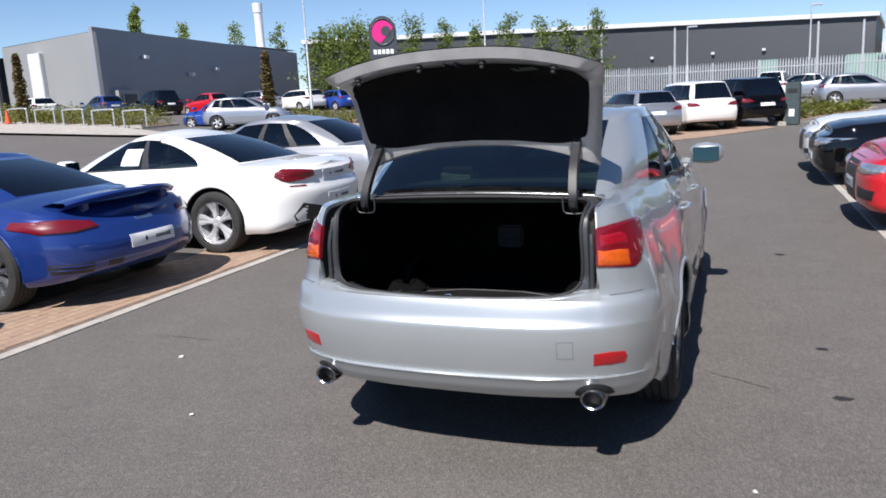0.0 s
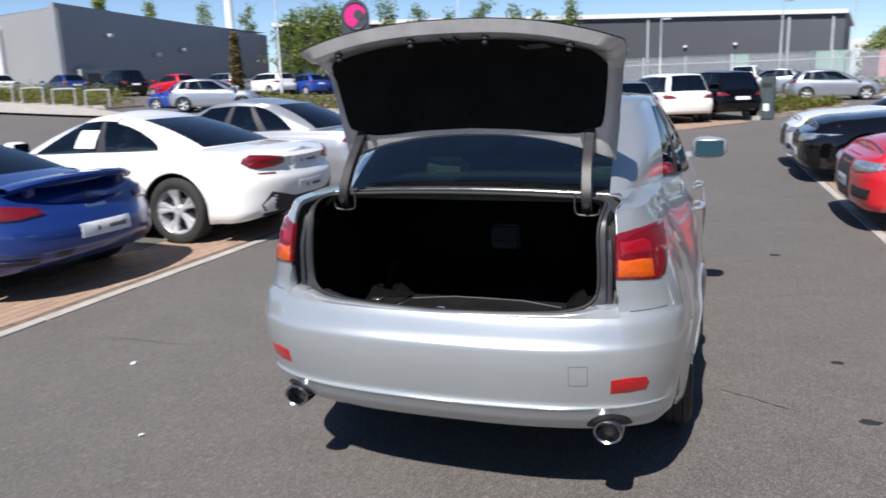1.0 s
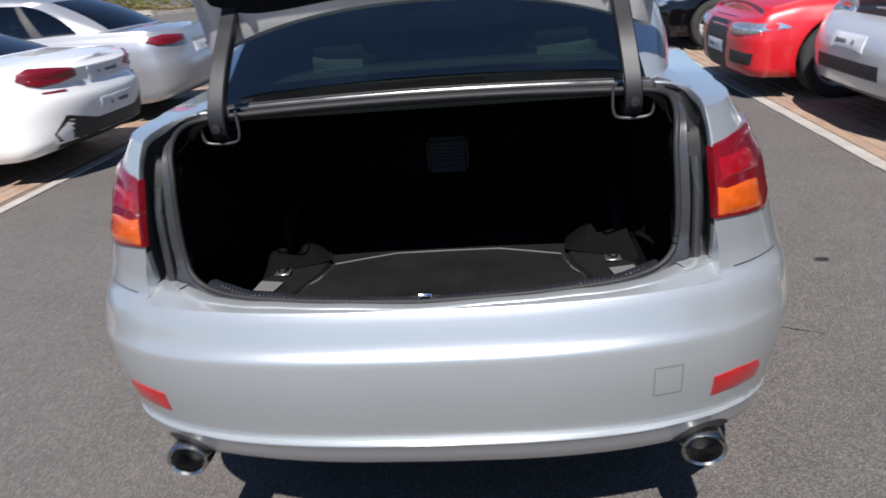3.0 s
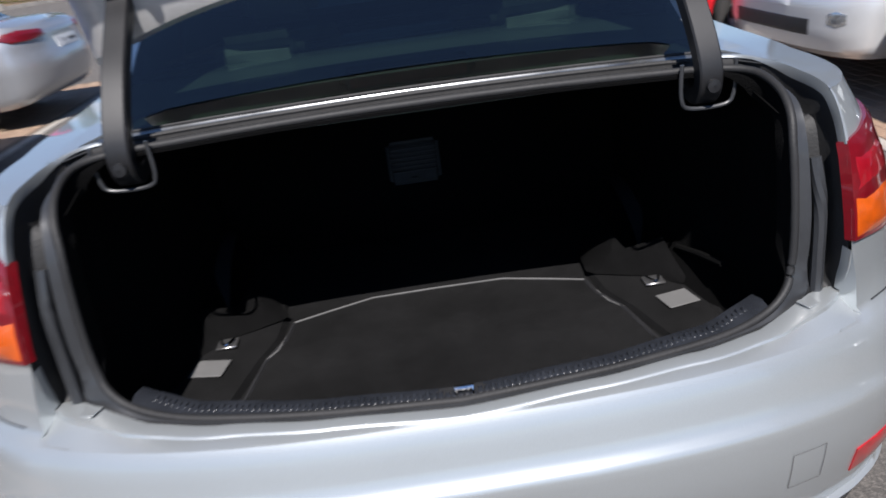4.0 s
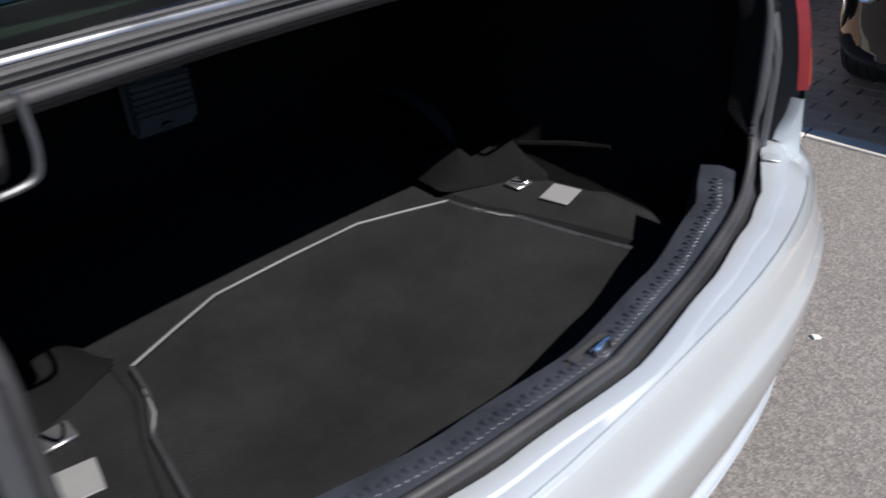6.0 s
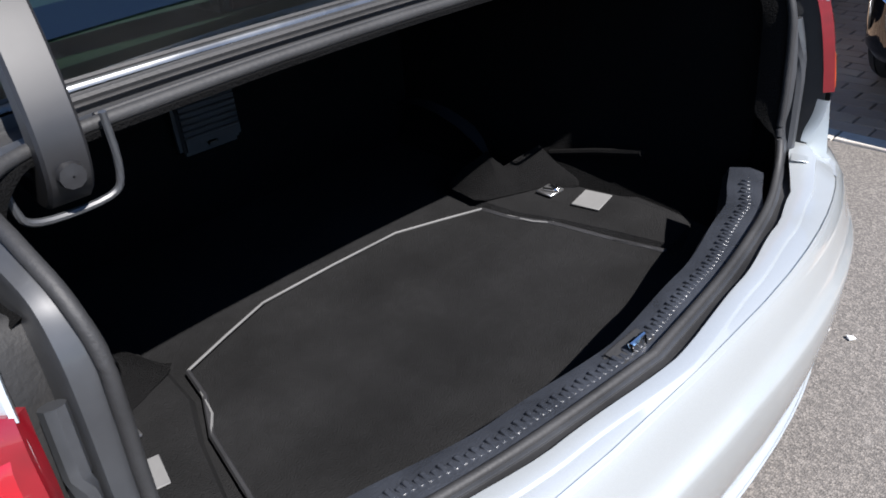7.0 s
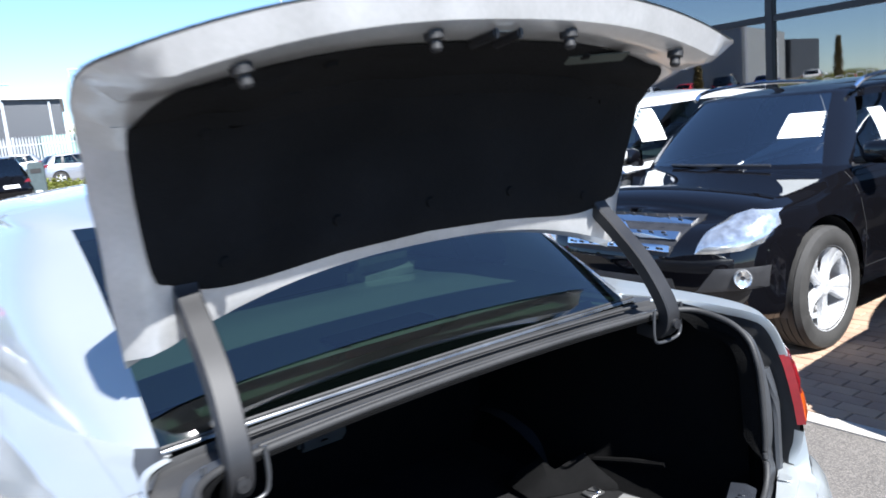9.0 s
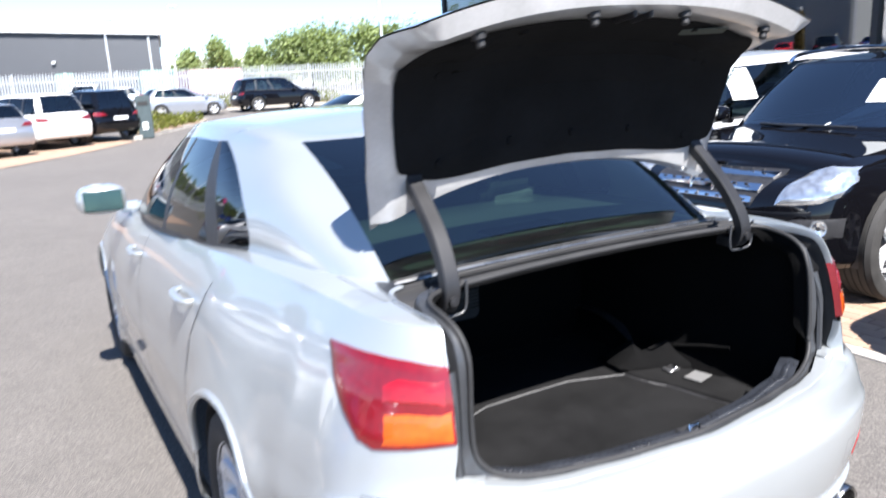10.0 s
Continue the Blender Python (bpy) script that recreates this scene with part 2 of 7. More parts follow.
def body_skin(P, keep=None):
    """The painted shell from the sills up to the shoulder, and the decks on top. Returns its bmesh."""
    half = half_outline(P)
    n = len(half)
    nor = []
    for i in range(n):
        a, b = half[max(i - 1, 0)], half[min(i + 1, n - 1)]
        t = Vector((b[0] - a[0], b[1] - a[1]))
        if i == 0:
            t = Vector((1, 0))
        if i == n - 1:
            t = Vector((-1, 0))
        t.normalize()
        nor.append(Vector((t.y, -t.x)))
    hs = P.get("levels", [0, 0.04, 0.09, 0.15, 0.22, 0.29, 0.36, 0.43, 0.5, 0.57, 0.64, 0.71, 0.78, 0.85, 0.9, 0.94, 0.975, 1.0])
    rows = []
    for h in hs:
        row = []
        for (x, y), m in zip(half, nor):
            wt = max(0.0, -m.y) ** 2                     # how much this faces the tail
            wn = max(0.0, m.y) ** 2
            flank = curve1(h, P["side"])
            if "haunch" in P:                            # the rear wings lean in more towards the top
                k_ = min(1.0, max(0.0, (1.35 - y) / 0.75))
                flank += (curve1(h, P["haunch"]) - flank) * k_ * k_ * (3 - 2 * k_)
            ins = flank * (1 - wt - wn) + curve1(h, P["tail"]) * wt + curve1(h, P["nose"]) * wn
            zb = curve1(y, P["bottom"])
            zs = curve1(y, P["shoulder"])
            if "corner" in P and m.y < 0 and h < 0.56:   # the bumper swells at its corners
                ins -= P["corner"] * 4 * m.x * m.x * m.y * m.y * min(1.0, (0.56 - h) / 0.03) * min(1.0, max(0.15, h / 0.34))
            for yw in P["axles"]:                       # flared arches
                d = abs(math.hypot(y - yw, zb + (zs - zb) * h - P["r"]) - P["r"] - 0.05) / 0.13
                if d < 1:
                    ins -= P.get("flare", 0.012) * (1 - d * d) ** 2 * max(0.0, 1 - (wt + wn) / 0.3)
            row.append(Vector((max(0.0, x - m.x * ins), y - m.y * ins, zb + (zs - zb) * h)))
        rows.append(row)
    bm = bmesh.new()
    full = []
    for row in rows:
        left = [Vector((-p.x, p.y, p.z)) for p in row]
        full.append(row + left[-2:0:-1])
    vs = grid_faces(bm, full, True)
    top = vs[-1]
    N = len(top)
    # decks: strips from flank to flank, crowned
    prev = None
    K = 16
    for i in range(n):
        r, l = top[i], top[(-i) % N] if i not in (0, n - 1) else top[i]
        c = curve1(r.co.y, P["crown"])
        if i in (0, n - 1):
            line = [r] * (K + 1)
        else:
            line = [l]
            dx = P.get("deck_x", 0) if r.co.y < 0.9 else 0
            for k in range(1, K):
                f = k / K * 2 - 1
                if dx and r.co.x > dx + 0.01:           # one column of the deck runs along the opening
                    g = dx / r.co.x
                    f = math.copysign(g + (1 - g) * 0.5, f) if k in (1, K - 1) else g * (2 * (k - 2) / (K - 4) - 1)
                line.append(bm.verts.new((r.co.x * f, r.co.y, r.co.z + c * (1 - abs(f) ** 2.2))))
            line.append(r)
        if prev:
            for k in range(K):
                q = []
                for v in (prev[k], prev[k + 1], line[k + 1], line[k]):
                    if v not in q:
                        q.append(v)
                if len(q) > 2:
                    bm.faces.new(q)
        prev = line
    # wheel arches
    R = P["r"] + P.get("arch", 0.045)
    for yw in P["axles"]:
        c = (yw, P["r"] + 0.005)
        inside = {v for v in bm.verts if abs(v.co.x) > 0.45 and math.hypot(v.co.y - c[0], v.co.z - c[1]) < R and v.co.z < P["r"] + R}
        dead = [f for f in bm.faces if all(v in inside for v in f.verts)]
        bmesh.ops.delete(bm, geom=dead, context="FACES")
        for v in list(inside):
            if v.is_valid and v.link_faces:
                d = Vector((v.co.y - c[0], v.co.z - c[1]))
                d = d.normalized() * R if d.length > 1e-4 else Vector((0, R))
                v.co.y, v.co.z = c[0] + d.x, max(c[1] + d.y, min(v.co.z, c[1])) if d.y < 0 else c[1] + d.y
    if keep:
        dead = [f for f in bm.faces if not keep(f.calc_center_median())]
        bmesh.ops.delete(bm, geom=dead, context="FACES")
    loose = [v for v in bm.verts if not v.link_faces]
    bmesh.ops.delete(bm, geom=loose, context="VERTS")
    bmesh.ops.recalc_face_normals(bm, faces=bm.faces)
    return bm


def project(tree, axis, a, b, off):
    """Meets the shell from behind ('tail'), ahead ('nose'), the flanks ('left', 'right') or above."""
    if axis in ("round_right", "round_left"):            # outwards from an upright line inside the rear corner
        s = 1 if axis == "round_right" else -1
        ang = radians(a * 100)
        o, d = Vector((s * 0.30, 0.62, b)), Vector((s * math.sin(ang), -math.cos(ang), 0))
        hit, nor, _, _ = tree.ray_cast(o, d)
        if hit is None:
            hit, nor, _, _ = tree.find_nearest(o + d * 0.5)
        if nor.dot(d) < 0:
            nor = -nor
        return hit + nor * off, nor
    o, d = {"tail": ((a, -3, b), (0, 1, 0)), "nose": ((a, 9, b), (0, -1, 0)), "left": ((-3, a, b), (1, 0, 0)),
            "right": ((3, a, b), (-1, 0, 0)), "top": ((a, b, 4), (0, 0, -1))}[axis]
    hit, nor, _, _ = tree.ray_cast(Vector(o), Vector(d))
    if hit is None:
        hit, nor, _, _ = tree.find_nearest(Vector(o) + Vector(d) * 3)
    if nor.dot(Vector(d)) > 0:
        nor = -nor
    return hit + nor * off, nor


def patch(tree, axis, poly, off=0.006, deep=0.02, rings=4, step=0.035, bulge=0.0):
    """A fitted piece (lamp, plate, grille) that follows the shell: poly is its outline as seen along the axis."""
    pts = []
    m = len(poly)
    for i in range(m):
        a, b = Vector(poly[i]), Vector(poly[(i + 1) % m])
        k = max(1, int((b - a).length / step))
        pts += [a.lerp(b, j / k) for j in range(k)]
    c = sum(pts, Vector((0, 0))) / len(pts)
    bm = bmesh.new()
    rows = []
    back, front = [], []
    for p in pts:
        q, nn = project(tree, axis, p.x, p.y, 0)
        back.append(q - nn * deep)
    rows.append(back)
    for r in range(rings):
        f = 1 - r / rings
        row = []
        for p in pts:
            w = c + (p - c) * f
            q, nn = project(tree, axis, w.x, w.y, off * (0.5 if r == 0 else 1.0) + bulge * (1 - f * f))
            row.append(q)
        rows.append(row)
    vs = grid_faces(bm, rows, True)
    q, nn = project(tree, axis, c.x, c.y, off + bulge)
    cv = bm.verts.new(q)
    last = vs[-1]
    for i in range(len(last)):
        bm.faces.new((last[i], last[(i + 1) % len(last)], cv))
    bmesh.ops.recalc_face_normals(bm, faces=bm.faces)
    # face outwards
    want = {"tail": (0, -1, 0), "nose": (0, 1, 0), "left": (-1, 0, 0), "right": (1, 0, 0), "top": (0, 0, 1), "round_right": (0.7, -0.7, 0), "round_left": (-0.7, -0.7, 0)}[axis]
    if sum((f.normal.dot(Vector(want)) * f.calc_area() for f in bm.faces if cv in f.verts), 0) < 0:
        bmesh.ops.reverse_faces(bm, faces=bm.faces)
    return bm


def seam(tree, axis, pts, width=0.005):
    """A shut line: a thin dark strip let into the shell."""
    bm = bmesh.new()
    a, b = [], []
    for i, p in enumerate(pts):
        p = Vector(p)
        t = (Vector(pts[min(i + 1, len(pts) - 1)]) - Vector(pts[max(i - 1, 0)])).normalized()
        nrm = Vector((-t.y, t.x)) * width / 2
        a.append(project(tree, axis, p.x + nrm.x, p.y + nrm.y, 0.0012)[0])
        b.append(project(tree, axis, p.x - nrm.x, p.y - nrm.y, 0.0012)[0])
    grid_faces(bm, [a, b])
    return bm


def seg_line(*pts, step=0.04):
    out = []
    for a, b in zip(pts[:-1], pts[1:]):
        a, b = Vector(a), Vector(b)
        k = max(1, int((b - a).length / step))
        out += [a.lerp(b, j / k) for j in range(k)]
    return out + [Vector(pts[-1])]


G_R, G_S, G_F = 12, 40, 12


def greenhouse(P):
    """The cabin above the shoulder. Returns {kind: bmesh}: roof (with pillars), windscreen, rear_window, side windows, trim."""
    g = P["cabin"]
    def half(y0, xr, bow0, y1, xf, bow1, wmid):
        pts = []
        for i in range(G_R):
            f = i / G_R
            pts.append((xr * f, y0 + bow0 * f * f))
        for i in range(G_S + 1):
            s = i / G_S
            y = y0 + bow0 + (y1 - bow1 - y0 - bow0) * s
            base = xr + (xf - xr) * s
            pts.append((base + (wmid - (xr + xf) / 2) * (1 - abs(2 * s - 1) ** 2.2), y))
        for i in range(G_F):
            f = 1 - (i + 1) / G_F
            pts.append((xf * f, y1 - bow1 * f * f))
        return pts
    def eased(pts):                                      # round the corners between glass and flanks
        for _ in range(5):
            q = list(pts)
            for c in (G_R, G_R + G_S):
                for i in range(c - 2, c + 3):
                    q[i] = tuple(0.5 * pts[i][k] + 0.25 * (pts[i - 1][k] + pts[i + 1][k]) for k in (0, 1))
            pts = q
        return pts

    lo = eased(half(*g["base"]))
    hi = eased(half(*g["top"]))
    n = len(lo)
    fs = [0, 0.05, 0.11, 0.2, 0.32, 0.45, 0.58, 0.7, 0.8, 0.88, 0.95, 1.0]
    rows = []
    for f in fs:
        row = []
        for i, ((xa, ya), (xb, yb)) in enumerate(zip(lo, hi)):
            za = curve1(ya, P["shoulder"]) + curve1(ya, P["crown"]) * (1 - min(1, abs(xa) / max(0.3, P["w"] - 0.05)) ** 2.2) - 0.012
            zb = curve1(yb, g["edge"]) + g["crown"] * 0.35 * (1 - min(1, abs(xb) / g["top"][6]) ** 2)
            x, y, z = xa + (xb - xa) * f, ya + (yb - ya) * f, za + (zb - za) * f
            on_side = G_R <= i <= G_R + G_S
            bow = math.sin(math.pi * f) * g.get("bow", 0.03)
            if on_side:
                x += bow
                s_ = (i - G_R) / G_S
                if "round" in g:                         # the rear end of the side window is rounded
                    c_ = g["c_pillar"]
                    w_ = s_ / c_ if s_ < c_ else max(0.0, 1 - (s_ - c_) / 0.16)
                    y += g["round"] * w_ * abs(2 * (f - 0.42)) ** 2.6 * min(1.0, (1 - f) / 0.12)
            elif i < G_R:
                y -= bow * 0.8
                z += bow * 0.6
            else:
                y += bow * 0.8
                z += bow * 0.6
            row.append(Vector((x, y, z)))
        rows.append(row)
    out = {k: bmesh.new() for k in ("roof", "windscreen", "rear_window", "side_window_r", "side_window_l", "trim")}
    cache = {k: {} for k in out}

    def vert(k, key, p):
        if key not in cache[k]:
            cache[k][key] = out[k].verts.new(p)
        return cache[k][key]

    sC, sA, sB = g["c_pillar"], g["a_pillar"], g["b_pillar"]
    for sgn in (1, -1):
        for j in range(len(fs) - 1):
            fm = (fs[j] + fs[j + 1]) / 2
            for i in range(n - 1):
                if i < G_R - 1:
                    kind = "rear_window" if P.get("glass_from", 0.05) < fm < 0.95 else "roof"
                elif i < G_R:
                    kind = "roof"
                elif i < G_R + G_S:
                    s = (i - G_R + 0.5) / G_S
                    kind = "roof"
                    if sC < s < sA and 0.05 < fm < 0.9:
                        kind = "side_window_r" if sgn > 0 else "side_window_l"
                        if any(abs(s - b) < 0.014 for b in sB):
                            kind = "trim"
                    elif sC < s < sA and fm <= 0.05:
                        kind = "trim"
                elif i > G_R + G_S:
                    kind = "windscreen" if 0.05 < fm < 0.95 else "roof"
                else:
                    kind = "roof"
                q = []
                for jj, ii in ((j, i), (j, i + 1), (j + 1, i + 1), (j + 1, i)):
                    p = rows[jj][ii]
                    mid = ii in (0, n - 1)
                    q.append(vert(kind, (jj, ii, 0 if mid else sgn), Vector((p.x * sgn, p.y, p.z))))
                if len(set(q)) == 4:
                    out[kind].faces.new(q if sgn > 0 else q[::-1])
    # roof panel
    K = 12
    prev = None
    topj = len(fs) - 1
    for i in range(n):
        p = rows[-1][i]
        mid = i in (0, n - 1)
        if mid:
            line = [vert("roof", (topj, i, 0), p)] * (K + 1)
        else:
            line = [vert("roof", (topj, i, -1), Vector((-p.x, p.y, p.z)))]
            for k in range(1, K):
                f = 2 * k / K - 1
                e_ = max(0.0, min(p.y - rows[-1][0].y, rows[-1][-1].y - p.y)) / 0.45
                line.append(out["roof"].verts.new((p.x * f, p.y, p.z + g["crown"] * (1 - f * f) * (1 - (1 - min(1.0, e_)) ** 2))))
            line.append(vert("roof", (topj, i, 1), p))
        if prev:
            for k in range(K):
                q = []
                for v in (prev[k], prev[k + 1], line[k + 1], line[k]):
                    if v not in q:
                        q.append(v)
                if len(q) > 2:
                    out["roof"].faces.new(q)
        prev = line
    for bm in out.values():
        bmesh.ops.recalc_face_normals(bm, faces=bm.faces)
    return out


# ---- wheels ----
def tyre_bm(r, w):
    pr = [(-w * 0.42, r * 0.66), (-w * 0.5, r * 0.74), (-w * 0.52, r * 0.86), (-w * 0.47, r * 0.955), (-w * 0.38, r * 0.99)]
    for k in range(5):                                   # tread grooves
        a = -w * 0.34 + k * w * 0.17
        pr += [(a - 0.008, r), (a - 0.004, r), (a - 0.003, r - 0.007), (a + 0.003, r - 0.007), (a + 0.004, r)] if k < 5 else []
    pr += [(w * 0.38, r * 0.99), (w * 0.47, r * 0.955), (w * 0.52, r * 0.86), (w * 0.5, r * 0.74), (w * 0.42, r * 0.66)]
    return lathe(pr, 48)


def rim_bm(r, w, spokes, twin=False, width=0.05):
    """Alloy wheel, its face towards +x."""
    ri = r * 0.69
    bm = lathe([(-w * 0.42, ri), (-w * 0.40, ri * 0.94), (w * 0.1, ri * 0.88), (w * 0.38, ri * 0.93), (w * 0.44, ri * 0.985), (w * 0.45, ri), (w * 0.42, ri * 1.0)], 48)
    hub = lathe([(w * 0.12, 0.001), (w * 0.12, 0.07), (w * 0.3, 0.065), (w * 0.36, 0.045), (w * 0.37, 0.03), (w * 0.34, 0.001)], 24)
    tmp = bpy.data.meshes.new("tmp")
    hub.to_mesh(tmp)
    hub.free()
    bm.from_mesh(tmp)
    bpy.data.meshes.remove(tmp)
    for k in range(spokes):
        for da in ((-0.1, 0.1) if twin else (0.0,)):
            a = 2 * math.pi * k / spokes + da
            rows = []
            for i in range(6):
                f = i / 5
                rad = 0.045 + (ri * 0.95 - 0.045) * f
                hw = width * (0.62 + 0.38 * abs(2 * f - 0.8)) * (0.5 if twin else 1.0) * (1 + 0.4 * f)
                x = w * (0.33 - 0.07 * math.sin(math.pi * f) + 0.08 * f)
                aa = a + (0.1 * da / 0.1 * f * 0.6 if twin else 0)
                c, s = math.cos(aa), math.sin(aa)
                def at(t, dx):
                    return Vector((x + dx, rad * c - t * s, rad * s + t * c))
                rows.append([at(-hw, -0.03), at(-hw * 0.75, 0.0), at(0, 0.006), at(hw * 0.75, 0.0), at(hw, -0.03)])
            grid_faces(bm, rows)
    bmesh.ops.recalc_face_normals(bm, faces=bm.faces)
    return bm


WHEELS = {}


def add_wheel(parent, x, y, r, w, style):
    """wheel > tyre, rim; the wheel itself is the brake disc and hub."""
    key = (round(r, 3), round(w, 3), style)
    if key not in WHEELS:
        sp, twin, wd, mat = style
        WHEELS[key] = (mesh_of("tyre", tyre_bm(r, w), TYRE), mesh_of("rim", rim_bm(r, w, sp, twin, wd), mat, 30),
                       mesh_of("wheel", lathe([(0.0, 0.04), (0.0, r * 0.42), (0.02, r * 0.42), (0.03, 0.09), (0.05, 0.08), (0.05, 0.001)], 24), DISC))
    ty, ri, hub = WHEELS[key]
    wh = new("wheel", hub)
    wh.parent = parent
    wh.matrix_local = pose(x, y, r, random.uniform(0, 70), 0, 0) if x > 0 else pose(x, y, r, random.uniform(0, 70), 0, 180)
    a, b = new("tyre", ty), new("rim", ri)
    a.parent = b.parent = wh
    return wh


def seat_bm(x, y, z, h=0.62):
    bm = boxm((x - 0.24, y - 0.05, z), (x + 0.24, y + 0.42, z + 0.16), 0.05, 3)
    add_box(bm, (x - 0.23, -0.06, 0), (x + 0.23, 0.07, h), 0.05, 3, Matrix.Translation((0, y - 0.06, z + 0.08)) @ pose(0, 0, 0, 14, 0, 0))
    add_box(bm, (x - 0.13, -0.05, h + 0.03), (x + 0.13, 0.05, h + 0.2), 0.04, 3, Matrix.Translation((0, y - 0.06, z + 0.08)) @ pose(0, 0, 0, 14, 0, 0))
    return bm


def mirror_parts(root, paintm, x, y, z, glass=True):
    for s in (1, -1):
        bm = bmesh.new()
        bmesh.ops.create_uvsphere(bm, u_segments=20, v_segments=12, radius=1)
        for v in bm.verts:
            e = 0.7
            c = [math.copysign(abs(t) ** e, t) for t in v.co]
            v.co = Vector((s * (x + 0.015 + 0.115 * c[0]), y + 0.07 * c[1] + (0.035 if c[1] > 0 else 0.0), z + 0.072 * c[2]))
        add_box(bm, (min(s * (x - 0.16), s * (x - 0.06)), y - 0.01, z - 0.075), (max(s * (x - 0.16), s * (x - 0.06)), y + 0.06, z - 0.03), 0.012)
        m = part("door_mirror", bm, paintm, root)
        if glass:
            g = boxm((-0.088, -0.004, -0.050), (0.088, 0.004, 0.050), 0.03, 4, Matrix.Translation((s * (x + 0.015), y - 0.0755, z)) @ pose(0, 0, 0, -4, 0, s * 8))
            part("mirror_glass", g, MIRROR, m, "mirror glass")


def split_trim(bm, root):
    """Window trims of the two flanks as parts of their own."""
    for s in (1, -1):
        b = bm.copy()
        bmesh.ops.delete(b, geom=[v for v in b.verts if v.co.x * s < 0], context="VERTS")
        if b.faces:
            part("window_trim", b, PLASTIC, root)
    bm.free()


def build_car(P, label, paintm, at, group="parked cars", keep=None, category="car"):
    """A parked car: body, cabin, glass, wheels, lamps. Local frame: tail at y = 0, nose towards +y."""
    root = thing(P["name"], label, category, group, at=at)
    skin = body_skin(P, keep)
    tree = BVHTree.FromBMesh(skin)
    body = part("body", skin, paintm, root)
    gh = greenhouse(P)
    merged = bmesh.new()
    for k in ("windscreen", "rear_window", "side_window_r", "side_window_l"):
        tmp = bpy.data.meshes.new("tmp")
        gh[k].to_mesh(tmp)
        merged.from_mesh(tmp)
        bpy.data.meshes.remove(tmp)
    P["glass_tree"] = BVHTree.FromBMesh(merged)
    merged.free()
    part("roof", gh["roof"], P.get("roof_paint", paintm), root, angle=75.0)
    split_trim(gh["trim"], root)
    for k, nm in (("windscreen", "windscreen"), ("rear_window", "rear_window"), ("side_window_r", "side_window"), ("side_window_l", "side_window")):
        part(nm, gh[k], P.get("rear_glass", P.get("glass", GLASS)) if nm == "rear_window" else P.get("glass", GLASS), root)
    # cabin floor and seats, seen through the glass
    g = P["cabin"]
    y0, y1 = g["base"][0], g["base"][3]
    zf = curve1((y0 + y1) / 2, P["shoulder"]) - 0.42
    fl = boxm((-g["base"][6] + 0.06, P.get("floor_from", y0 + 0.12), zf - 0.03), (g["base"][6] - 0.06, y1 - 0.1, zf), 0.01)
    add_box(fl, (-g["base"][6] + 0.1, y1 - 0.75, zf), (g["base"][6] - 0.1, y1 - 0.2, zf + 0.43), 0.08, 3)
    part("cabin_floor", fl, CABIN, root)
    fy = y0 + (y1 - y0) * P.get("seat_at", 0.52)
    for x in (-0.38, 0.38):
        part("front_seat", seat_bm(x, fy, zf + 0.0, P.get("seat_h", 0.42)), P.get("seat_mat", CABIN), root)
    if P.get("rear_seats", True):
        for x in (-0.4, 0.4):
            part("rear_seat", seat_bm(x, P.get("rear_y", max(y0 + 0.55, fy - 0.85)), zf + 0.02, P.get("rear_h", 0.26)), P.get("seat_mat", CABIN), root)
    # running gear
    for yw in P["axles"]:
        for s in (1, -1):
            add_wheel(root, s * (P["track"] / 2), yw, P["r"], P["tw"], P["style"])
            R = P["r"] + P.get("arch", 0.045)
            rows = []
            for x in (s * (P["w"] - 0.035), s * (P["w"] - 0.12), s * 0.5):
                rows.append([Vector((x, yw + (R - 0.002) * math.cos(a), P["r"] + (R - 0.002) * math.sin(a))) for a in [math.pi * (k / 20 * 1.14 - 0.07) for k in range(21)]])
            bm = bmesh.new()
            grid_faces(bm, rows)
            part("arch_liner", bm, PLASTIC, root)
    zb = min(v for _, v in P["bottom"]) + 0.015
    und = boxm((-P["w"] + 0.22, 0.62, zb), (P["w"] - 0.22, P["len"] - 0.25, zb + 0.08), 0.02)
    part("underbody", und, PLASTIC, root)
    return root, body, tree


def arch_lips(root, tree, P, mat):
    """Rolled edges of the wheel arches."""
    R = P["r"] + P.get("arch", 0.045) + 0.012
    for yw in P["axles"]:
        for ax, s in (("right", 1), ("left", -1)):
            path = []
            for k in range(25):
                a = math.pi * (0.06 + 0.88 * k / 24)
                y, z = yw + R * math.cos(a), P["r"] + 0.005 + R * math.sin(a)
                hit, _, _, _ = tree.ray_cast(Vector((s * 3, y, z)), Vector((-s, 0, 0)))
                x = abs(hit.x) if hit is not None and abs(hit.x) > P["w"] - 0.2 else (abs(path[-1].x) if path else P["w"] - 0.03)
                path.append(Vector((s * (x - 0.006), y, z)))
            part("arch_lip", tube(path, 0.014, 8), mat, root)


def fit_lamps(root, tree, specs):
    """specs: (name, axis, outline, material, label, mirrored)."""
    for name, axis, poly, mat, label, both in specs:
        kw = {"bulge": 0.012, "step": 0.02, "rings": 6, "off": 0.010} if name == "headlight" else {"off": 0.018, "step": 0.02, "rings": 7} if name == "tail_light" else {}
        part(name, patch(tree, axis, poly, **kw), mat, root, label)
        if both:
            if axis in ("tail", "nose", "top"):
                part(name, patch(tree, axis, [(-a, b) for a, b in poly][::-1], **kw), mat, root, label)
            else:
                part(name, patch(tree, "left" if axis == "right" else "right", poly[::-1], **kw), mat, root, label)


